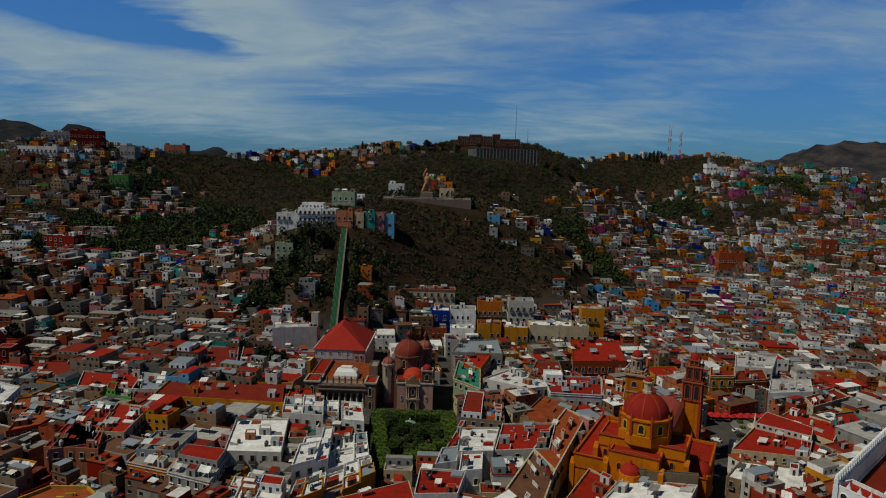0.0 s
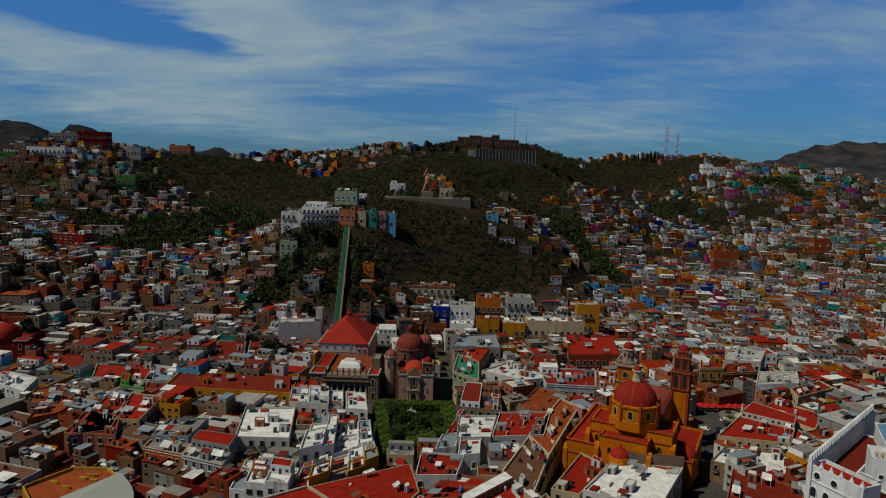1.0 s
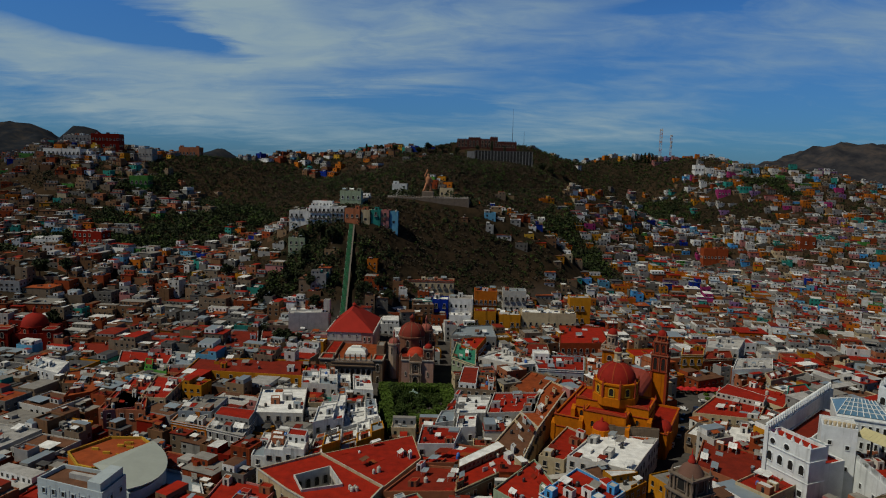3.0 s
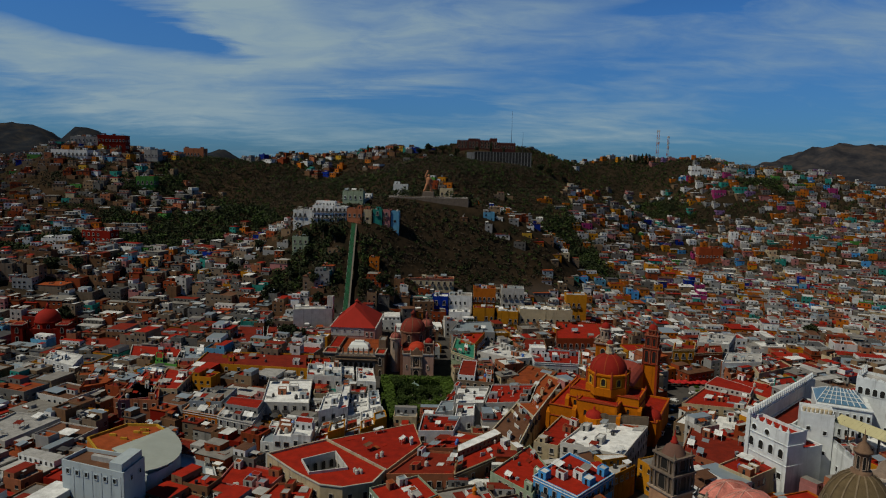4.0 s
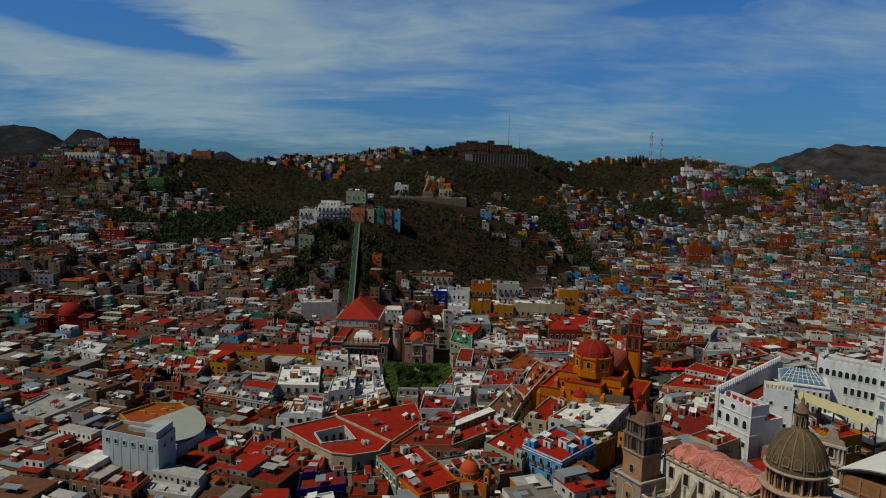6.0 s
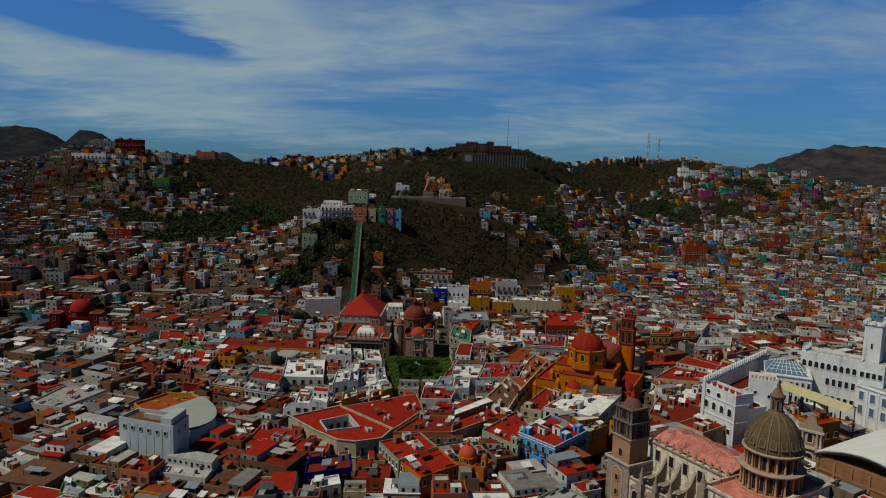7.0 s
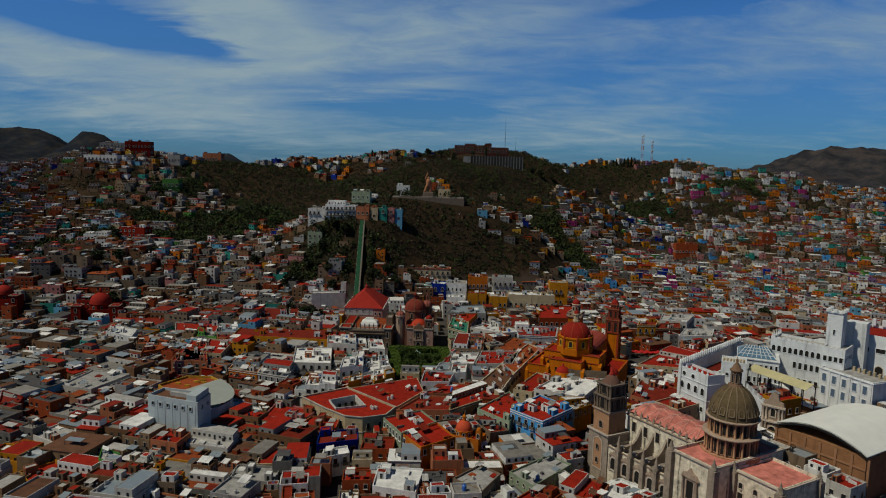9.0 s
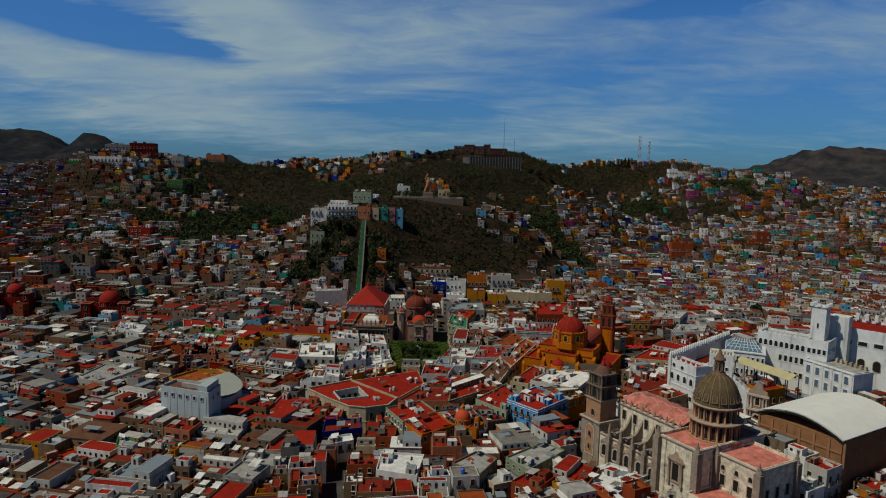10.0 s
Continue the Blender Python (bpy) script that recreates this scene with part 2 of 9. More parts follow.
bump(16, 775, 74.5, 110, 90)
bump(-22, 505, 48.9, 75, 48)
bump(-85, 470, 42.5, 70, 50)
bump(60, 560, 5.6, 90, 70)
bump(-30, 620, 102.7, 100, 90)
bump(265, 905, 88.2, 190, 110)
bump(390, 790, 49.5, 120, 90)
bump(300, 760, 27.2, 70, 60)
bump(60, 500, 33.9, 40, 35)
bump(-140, 480, 17.9, 60, 55)
bump(-370, 640, 81.7, 130, 110)
bump(-300, 540, 25.8, 90, 70)
bump(-250, 450, 26.7, 100, 60)
bump(-420, 420, 15.1, 110, 90)
bump(-240, 700, 37.6, 110, 80)
bump(-134, 760, 66.0, 120, 100)
bump(100, 880, 40.1, 160, 120)
bump(-300, 900, 76.5, 260, 160)
bump(-620, 700, 81.5, 220, 260)
bump(600, 780, 70.2, 200, 260)
bump(450, 620, 11.5, 110, 90)
bump(0, 1150, 83.6, 420, 200)
bump(-650, 1100, 54.4, 320, 260)
bump(600, 1120, 58.6, 320, 220)
bump(-620, 250, 51.2, 180, 200)
bump(620, 300, 33.5, 180, 200)
bump(-62, 400, 4.6, 60, 40)
bump(180, 540, 19.4, 80, 60)
bump(0, -250, 12.1, 400, 160)
bump(-110, 330, 9.0, 70, 60)
bump(200, 170, 11.2, 120, 90)
bump(0, 430, 7.3, 50, 26)
bump(154, 705, 49.6, 60, 55)
bump(-175, 570, 39.8, 75, 65)
bump(-200, 650, 12.5, 60, 50)
bump(70, 690, 44.0, 60, 50)
bump(-80, 455, 16.8, 45, 16)
bump(-76, 425, 22.1, 40, 18)
bump(-74, 392, 22.2, 40, 18)
bump(8, 500, 11.0, 28, 24)
bump(85, 835, 22.7, 60, 60)
bump(360, 650, 22.1, 60, 50)
bump(-110, 640, 6.5, 60, 60)
bump(110, 610, 44.7, 60, 50)
bump(-290, 390, 17.9, 50, 50)
bump(-60, 950, 18.9, 150, 110)
bump(180, 910, -13.4, 90, 70)
bump(255, 670, 20.6, 60, 40)
bump(-440, 1000, -23.1, 180, 120)
bump(230, 720, 6.9, 40, 30)
bump(-73, 391, -5.0, 12, 13)
bump(-55, 453, 8.0, 14, 7)
bump(-118, 453, 6.0, 14, 8)
# far ranges
bump(-2700, 3500, 262, 720, 500)
bump(-1730, 3000, 80, 190, 300)
bump(-1600, 2500, 60, 700, 500)
bump(-650, 2300, 54, 800, 500)
bump(2150, 3600, 215, 560, 500)
bump(1720, 3600, 32, 300, 400)
bump(-1100, 2300, 26, 350, 400)
bump(1500, 3400, 60, 420, 500)
bump(1300, 2000, 55, 500, 500)
bump(200, 2400, 60, 900, 600)
bump(-3400, 1500, 160, 1200, 1500)
bump(3400, 1500, 160, 1200, 1500)
bump(0, -3000, 150, 2500, 1200)


def ground_z(x, y):
    """Height of the ground; works on numbers and on arrays."""
    z = 0.0
    for bx, by, h, rx, ry in BUMPS:
        z = z + h * np.exp(-(((x - bx) / rx) ** 2 + ((y - by) / ry) ** 2))
    rough = np.clip((y - 420) / 200, 0, 1)
    z = z + rough * (3.0 * np.sin(x / 23.0 + 1.3 * np.sin(y / 31.0)) + 2.2 * np.sin(y / 17.0 + x / 41.0) + 1.2 * np.sin(x / 9.0 - y / 11.0))
    far = np.clip((y - 1200) / 1500, 0, 1)
    z = z + far * (14 * np.sin(x / 170.0 + 2 * np.sin(y / 260.0)) + 6 * np.sin(x / 71.0 + y / 90.0))
    # gullies and spurs of the far ranges
    spur = 1 - np.abs(np.sin(x / 150.0 + 0.9 * np.sin(y / 190.0) + 0.5 * np.sin(x / 67.0)))
    rill = 1 - np.abs(np.sin(x / 52.0 - y / 130.0 + 1.1 * np.sin(y / 75.0)))
    z = z + far * (30 * spur + 20 * rill - 22)
    # a steep-sided knoll
    z = z + 74 * np.exp(-(((x + 1700) / 112) ** 2 + ((y - 3050) / 150) ** 2) ** 2)
    return z


def build_ground():
    def lines(lo, hi, step, end_lo, end_hi):
        inner = list(np.arange(lo, hi + 1, step))
        s, v, right = step, hi, []
        while v < end_hi:
            s = min(s * 1.065, 34.0)
            v += s
            right.append(v)
        s, v, left = step, lo, []
        while v > end_lo:
            s = min(s * 1.065, 34.0)
            v -= s
            left.append(v)
        return np.array(left[::-1] + inner + right)

    xs, ys = lines(-560, 620, 8, -4800, 4800), lines(-40, 960, 8, -4800, 4800)
    gx, gy = np.meshgrid(xs, ys)
    gz = ground_z(gx, gy)
    nx, ny = len(xs), len(ys)
    verts = np.stack([gx, gy, gz], -1).reshape(-1, 3)
    i, j = np.meshgrid(np.arange(nx - 1), np.arange(ny - 1))
    a = (j * nx + i).ravel()
    faces = np.stack([a, a + 1, a + 1 + nx, a + nx], -1)
    me = bpy.data.meshes.new("ground")
    me.from_pydata(verts.tolist(), [], faces.tolist())
    me.polygons.foreach_set("use_smooth", [True] * len(me.polygons))
    m = bpy.data.materials.new("earth_and_paving")
    m.use_nodes = True
    n = Nodes(m.node_tree)
    at = n.add("ShaderNodeTexCoord", out=3)
    xyz = n.add("ShaderNodeSeparateXYZ", in0=at).node.outputs
    big = n.add("ShaderNodeTexNoise", in0=at, in2=0.012, in3=8.0, in4=0.65)
    mid = n.add("ShaderNodeTexNoise", in0=at, in2=0.12, in3=6.0, in4=0.7)
    earth = n.ramp(big, (0.35, (0.012, 0.009, 0.006)), (0.5, (0.026, 0.017, 0.010)), (0.66, (0.064, 0.035, 0.018)))
    scrub = n.ramp(mid, (0.42, (0.011, 0.010, 0.006)), (0.58, (0.035, 0.024, 0.014)))
    wild = n.mix(0.6, earth, scrub)
    paved = n.ramp(mid, (0.3, (0.038, 0.035, 0.032)), (0.7, (0.081, 0.073, 0.066)))
    high = n.add("ShaderNodeMapRange", in0=n.math("ADD", xyz[2], n.math("MULTIPLY", mid, 14.0)), in1=16.0, in2=34.0)
    # dark woods of the far ranges, with blue-grey distance haze painted into the colour
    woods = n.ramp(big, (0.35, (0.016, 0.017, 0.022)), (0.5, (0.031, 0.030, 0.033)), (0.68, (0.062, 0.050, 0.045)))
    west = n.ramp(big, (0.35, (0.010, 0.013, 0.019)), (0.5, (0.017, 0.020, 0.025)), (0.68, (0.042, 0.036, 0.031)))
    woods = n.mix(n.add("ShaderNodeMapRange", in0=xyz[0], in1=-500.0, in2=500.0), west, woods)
    # the haze-tinted colour takes over with distance ahead
    far_haze = n.add("ShaderNodeMapRange", in0=xyz[1], in1=1000.0, in2=1900.0)
    colour = n.mix(far_haze, n.mix(high, paved, wild), woods)
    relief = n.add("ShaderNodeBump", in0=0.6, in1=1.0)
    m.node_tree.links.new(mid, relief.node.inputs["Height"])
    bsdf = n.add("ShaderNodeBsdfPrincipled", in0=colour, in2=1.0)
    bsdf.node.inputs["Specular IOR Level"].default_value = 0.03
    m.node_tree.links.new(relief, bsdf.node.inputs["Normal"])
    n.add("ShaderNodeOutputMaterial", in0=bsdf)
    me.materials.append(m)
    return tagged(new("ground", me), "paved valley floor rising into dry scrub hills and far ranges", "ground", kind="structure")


build_ground()

# ---- houses ----
X0, Y0, X1, Y1 = -640, 30, 760, 1010
TAKEN = np.zeros((Y1 - Y0, X1 - X0), bool)


def inside(pts, x, y):
    ok = np.ones(np.shape(x), bool)
    for a, b in zip(pts, pts[1:] + pts[:1]):
        ok &= (b[0] - a[0]) * (y - a[1]) - (b[1] - a[1]) * (x - a[0]) >= 0
    return ok


def cells(pts):
    """The map cells inside a convex polygon."""
    px, py = [p[0] for p in pts], [p[1] for p in pts]
    a, b = max(int(min(px)), X0), min(int(max(px)) + 2, X1)
    c, d = max(int(min(py)), Y0), min(int(max(py)) + 2, Y1)
    if a >= b or c >= d:
        return None
    gx, gy = np.meshgrid(np.arange(a, b) + 0.5, np.arange(c, d) + 0.5)
    ok = inside(pts, gx, gy)
    return slice(c - Y0, d - Y0), slice(a - X0, b - X0), ok


def take(pts):
    pts = ccw(list(pts))
    got = cells(pts)
    if got:
        TAKEN[got[0], got[1]] |= got[2]


def free_share(pts):
    got = cells(pts)
    if not got or not got[2].any():
        return 0.0
    return 1.0 - TAKEN[got[0], got[1]][got[2]].mean()


def street(width, *pts):
    for a, b in zip(pts, pts[1:]):
        a, b = Vector(a), Vector(b)
        t = (b - a).normalized()
        s = Vector((-t.y, t.x)) * width / 2
        take([tuple(a - s), tuple(b - s + t), tuple(b + s + t), tuple(a + s)])


def ring_window(bm, w, h, e, depth):
    """A frame and pane in one connected piece, on the wall plane, facing -y."""
    inner = [(-w / 2, 0), (w / 2, 0), (w / 2, h), (-w / 2, h)]
    outer = [(-w / 2 - e, -e), (w / 2 + e, -e), (w / 2 + e, h + e), (-w / 2 - e, h + e)]
    a, b = [bm.verts.new((x, -depth, z)) for x, z in inner], [bm.verts.new((x, -depth, z)) for x, z in outer]
    c, d = [bm.verts.new((x, 0.05, z)) for x, z in outer], [bm.verts.new((x, -0.02, z)) for x, z in inner]
    for i in range(4):
        j = (i + 1) % 4
        for q in ((b[i], b[j], a[j], a[i]), (c[i], c[j], b[j], b[i]), (a[i], a[j], d[j], d[i])):
            bm.faces.new(q)
    bm.faces.new(d).material_index = 1


def window_mesh(w, h, kind, frame_mat, glass_mat):
    bm = bmesh.new()
    ring_window(bm, w, h, 0.11, 0.12)
    if kind == "balcony":
        x, y = w / 2 + 0.4, -0.8
        v = [bm.verts.new(p) for p in ((-x, 0, -0.3), (-x, y, -0.3), (x, y, -0.3), (x, 0, -0.3), (-x, 0, -0.12), (-x, y, -0.12), (x, y, -0.12), (x, 0, -0.12), (-x, 0, 0.85), (-x, y, 0.85), (x, y, 0.85), (x, 0, 0.85))]
        for f in ((3, 2, 1, 0), (0, 1, 5, 4), (1, 2, 6, 5), (2, 3, 7, 6), (4, 5, 6, 7)):
            bm.faces.new([v[k] for k in f])
        for f in ((4, 5, 9, 8), (5, 6, 10, 9), (6, 7, 11, 10)):
            bm.faces.new([v[k] for k in f]).material_index = 2
    if kind == "sill":
        box(bm, -w / 2 - 0.28, w / 2 + 0.28, -0.3, 0.05, -0.32, -0.17, 0)
    return mesh_of("window", bm, frame_mat, glass_mat, RAILING)


RAILING = surface("wrought_rail", (0.082, 0.074, 0.070), 0.6, 0.3, 2.0)
WINDOWS = [window_mesh(1.1, 1.5, "sill", FRAME, GLASS), window_mesh(1.1, 2.2, "balcony", FRAME, GLASS), window_mesh(1.3, 1.2, "plain", FRAME_DARK, GLASS),
           window_mesh(1.0, 1.7, "sill", surface("frame_white", (0.574, 0.566, 0.541), 0.7), GLASS)]
DOOR = window_mesh(1.3, 2.4, "plain", FRAME, FRAME_DARK)


def tank_mesh(mat):
    bm = bmesh.new()
    lathe(bm, [(0.0, 0.0), (0.56, 0.0), (0.58, 0.35), (0.55, 0.4), (0.58, 0.45), (0.58, 0.8), (0.55, 0.85), (0.56, 1.15), (0.3, 1.4), (0.22, 1.42), (0.22, 1.5), (0.0, 1.52)], 14, smooth=False)
    return mesh_of("water_tank", bm, mat)


TANKS = [(tank_mesh(TANK_BLACK), "black plastic water tank on a flat roof"), (tank_mesh(TANK_BLUE), "blue plastic water tank on a flat roof"),
         (tank_mesh(TANK_GREY), "pale grey water tank on a flat roof")]


def water_tank(x, y, z, rng, which=None):
    me, label = TANKS[which if which is not None else rng.choice((0, 0, 0, 0, 0, 0, 1, 2, 2))]
    ob = new("water_tank", me)
    s = rng.uniform(0.9, 1.35)
    ob.matrix_basis = Matrix.LocRotScale((x, y, z), Euler((0, 0, rng.uniform(0, 6))), (s, s, s * rng.uniform(0.9, 1.2)))
    return tagged(ob, label, "water tank", "rooftop water tanks")


COLOUR_WORDS = {"white": "white", "offwhite": "off-white", "cream": "cream", "ochre": "ochre", "orange": "orange", "salmon": "salmon", "brick": "brick-red",
                "pink": "pink", "magenta": "magenta", "tan": "tan", "brown": "brown", "grey": "grey", "concrete": "bare concrete", "blue": "bright blue",
                "deepblue": "deep blue", "sky": "sky-blue", "turquoise": "turquoise", "green": "green", "palegreen": "pale green", "lilac": "lilac",
                "yellow": "yellow", "paleblue": "pale blue", "darkred": "dark red", "stone": "brown stone", "pinkstone": "pink stone", "basilica": "orange"}
ROOF_WORDS = {"red": "red-coated", "oldred": "faded red", "terracotta": "terracotta", "rwhite": "white-coated", "rgrey": "grey", "rcement": "pale cement",
              "rdark": "dark", "rtin": "pale tin", "rgreen": "green-coated", "rbrown": "brown", "rpink": "pink"}


WINDOW_JOBS = []


def clutter(root, p, zt, rng, wall, roof, rooms, storey):
    """What stands on a flat roof: a set-back storey, stair rooms, cross walls, lean-to sheets and boxes."""
    a, b, c, d = (Vector(q) for q in inset(p, 0.35))
    area = abs((b - a).x * (d - a).y - (b - a).y * (d - a).x)
    ang = math.atan2((b - a).y, (b - a).x)
    lu, lv = (b - a).length, (d - a).length

    def spot(u, v):
        return a.lerp(b, u).lerp(d.lerp(c, u), v)

    def quad(u0, u1, v0, v1):
        return ccw([tuple(spot(*q)) for q in ((u0, v0), (u1, v0), (u1, v1), (u0, v1))])

    def doorway(bm, q, z, k=2):
        """A dark doorway and a window on the side towards the street."""
        f0, f1 = Vector(q[0]), Vector(q[1])
        t = (f1 - f0).normalized()
        nrm = Vector((t.y, -t.x)) * 0.05
        n = max(1, int((f1 - f0).length / 2.2))
        for i in range(n):
            m = f0.lerp(f1, (i + 0.5) / n) + nrm
            w, z0, z1 = (0.45, z + 0.02, z + 1.95) if i == n // 2 else (0.5, z + 0.9, z + 1.9)
            poly(bm, [(*(m - t * w), z0), (*(m + t * w), z0), (*(m + t * w), z1), (*(m - t * w), z1)], k)

    def walled(q, z0, z1, rim):
        """Masonry with a sunken roof coat behind a low rim."""
        bm = bmesh.new()
        inn = inset(q, 0.22)
        lo, hi = [bm.verts.new((*x, z0)) for x in q], [bm.verts.new((*x, z1 + rim)) for x in q]
        ih, il = [bm.verts.new((*x, z1 + rim)) for x in inn], [bm.verts.new((*x, z1)) for x in inn]
        for i in range(4):
            j = (i + 1) % 4
            for f in ((lo[i], lo[j], hi[j], hi[i]), (hi[i], hi[j], ih[j], ih[i]), (ih[i], ih[j], il[j], il[i])):
                bm.faces.new(f)
        bm.faces.new(il).material_index = 1
        return bm

    tops = (roof, roof, "red", "red", "oldred", "rwhite", "rwhite", "rcement", "terracotta", "rtin")
    keep = (0.0, 1.0, 0.0, 1.0)
    if area > 70 and max(lu, lv) < 2.4 * min(lu, lv) and rng.random() < storey:
        # a further storey over one end
        f = rng.uniform(0.3, 0.55)
        u0, u1, v0, v1 = rng.choice(((0.0, f, 0.0, 1.0), (1 - f, 1.0, 0.0, 1.0), (0.0, 1.0, 1 - f, 1.0), (0.0, 1.0, 1 - f, 1.0), (0.0, f, 1 - f, 1.0)))
        keep = (u0, u1, v0, v1)
        q = quad(u0, u1, v0, v1)
        h = rng.uniform(2.3, 3.1)
        bm = walled(q, zt - 0.05, zt + h, rng.choice((0.1, 0.4, 0.6)))
        doorway(bm, q, zt)
        part("upper_storey", bm, [wall_mat(rng.choice((wall, wall, wall, "white", "offwhite"))), roof_mat(rng.choice(tops)), GLASS], root)
    nu, nv = max(1, round(lu / 4.6)), max(1, round(lv / 4.6))
    spots = [(i, j) for i in range(nu) for j in range(nv)
             if keep == (0.0, 1.0, 0.0, 1.0) or not (keep[0] - 0.05 < (i + 0.5) / nu < keep[1] + 0.05 and keep[2] - 0.05 < (j + 0.5) / nv < keep[3] + 0.05)]
    rng.shuffle(spots)
    n = min(7, int(area / 42)) + rooms
    for i, j in spots[:n]:
        e = 0.04
        u0, u1 = (i + e + rng.uniform(0, 0.2)) / nu, (i + 1 - e - rng.uniform(0, 0.3)) / nu
        v0, v1 = (j + e + rng.uniform(0, 0.3)) / nv, (j + 1 - e - rng.uniform(0, 0.2)) / nv
        q = quad(u0, u1, v0, v1)
        pick = rng.random()
        if pick < 0.30:
            h = rng.uniform(1.9, 2.5)
            bm = walled(q, zt - 0.05, zt + h, rng.choice((0.05, 0.3)))
            doorway(bm, q, zt)
            part("stair_room", bm, [wall_mat(rng.choice((wall, wall, "white", "offwhite", "salmon"))), roof_mat(rng.choice(tops)), GLASS], root)
        elif pick < 0.62:
            # a lean-to of sheeting: sagging panels side by side, each a little off its neighbour
            z = zt + rng.uniform(1.3, 2.2)
            bm = bmesh.new()
            rise, m = rng.uniform(0.2, 0.8), rng.choice((2, 3, 4))
            for k in range(m):
                r = quad(u0 + (u1 - u0) * k / m, u0 + (u1 - u0) * (k + 0.97) / m, v0 - rng.uniform(0, 0.02), v1)
                lift = rng.uniform(-0.06, 0.06)
                zs = [z + lift, z + lift, z + lift + rise, z + lift + rise]
                lo, hi = [bm.verts.new((*x, y)) for x, y in zip(r, zs)], [bm.verts.new((*x, y + 0.07)) for x, y in zip(r, zs)]
                bm.faces.new(hi), bm.faces.new(lo[::-1])
                for y in range(4):
                    bm.faces.new((lo[y], lo[(y + 1) % 4], hi[(y + 1) % 4], hi[y]))
            for x, y in inset(q, 0.15):
                box(bm, x - 0.05, x + 0.05, y - 0.05, y + 0.05, zt, z + 0.1)
            part("sheet_canopy", bm, roof_mat(rng.choice(("rwhite", "rwhite", "rtin", "rtin", "rcement", "rbrown", "rdark", "rgrey", "oldred"))), root)
        elif pick < 0.80:
            # a patch of newer coating, a hand's width over the old
            bm = bmesh.new()
            prism(bm, q, zt - 0.05, zt + rng.choice((0.12, 0.3, 0.6)))
            part("raised_roof", bm, roof_mat(rng.choice(tops)), root)
        else:
            bm = bmesh.new()
            s0, s1 = (spot(u0, v0), spot(u1, v0)) if rng.random() < 0.5 else (spot(u0, v0), spot(u0, v1))
            t = (s1 - s0).normalized()
            w = Vector((-t.y, t.x)) * 0.12
            z0, z1 = zt + rng.uniform(0.6, 1.6), zt + rng.uniform(0.6, 1.6)
            prism(bm, ccw([tuple(s0 - w), tuple(s1 - w), tuple(s1 + w), tuple(s0 + w)]), zt - 0.02, [z0, z1, z1, z0])
            part("roof_wall", bm, wall_mat(rng.choice((wall, wall, "white", "offwhite"))), root)
    if nu * nv > 3 and rng.random() < 0.5:
        o, w, h = spot(rng.uniform(0.1, 0.9), rng.uniform(0.1, 0.9)), rng.uniform(0.3, 0.5), rng.uniform(0.4, 0.8)
        bm = bmesh.new()
        box(bm, -w, w, -w, w, zt - 0.01, zt + h)
        box(bm, -w - 0.06, w + 0.06, -w - 0.06, w + 0.06, zt + h, zt + h + 0.08)
        part("roof_box", bm, roof_mat(rng.choice(("rwhite", "rtin", "rdark"))), root, at=Matrix.Translation((o.x, o.y, 0)) @ Matrix.Rotation(ang, 4, "Z"))


def set_windows():
    """Windows on every wall that looks out over free ground, and on the top floor of the others."""
    made = 0
    for root, p, cx, cy, zt, floors, kind, doors, seed in WINDOW_JOBS:
        rng = random.Random(seed)
        step, k = zt / floors, len(p)
        for i in range(k):
            a, b = Vector(p[i]), Vector(p[(i + 1) % k])
            length = (b - a).length
            if length < 2.6:
                continue
            t = (b - a) / length
            normal = Vector((t.y, -t.x))
            if normal.y > 0.35:
                continue
            seen = 0
            for r in (0.25, 0.5, 0.75):
                q = a.lerp(b, r) + normal * 2.0
                gx, gy = int(q.x + cx - X0), int(q.y + cy - Y0)
                seen += not (0 <= gx < X1 - X0 and 0 <= gy < Y1 - Y0 and TAKEN[gy, gx])
            blocked = seen < 2
            count = min(9, max(1, int(length / rng.uniform(2.7, 3.6))))
            ang = math.atan2(t.y, t.x)
            for f in range(floors):
                if blocked and f < floors - 1:
                    continue
                z = f * step + (0.9 if kind != 1 or f == 0 else 0.4)
                s = min(1.25, max(0.65, (step - 1.2) / 2.0))
                for c in range(count):
                    if rng.random() < 0.1 or made > MOST_WINDOWS:
                        continue
                    at = a + t * (length * (c + 0.5) / count) + normal * 0.03
                    is_door = f == 0 and c == count // 2 and doors and not blocked
                    made += 1
                    shared("door" if is_door else "window", DOOR if is_door else WINDOWS[kind], root, Matrix.LocRotScale((at.x, at.y, 0.0 if is_door else z), Euler((0, 0, ang)), (s, 1, s)))
    return made


MOST_WINDOWS = 3500


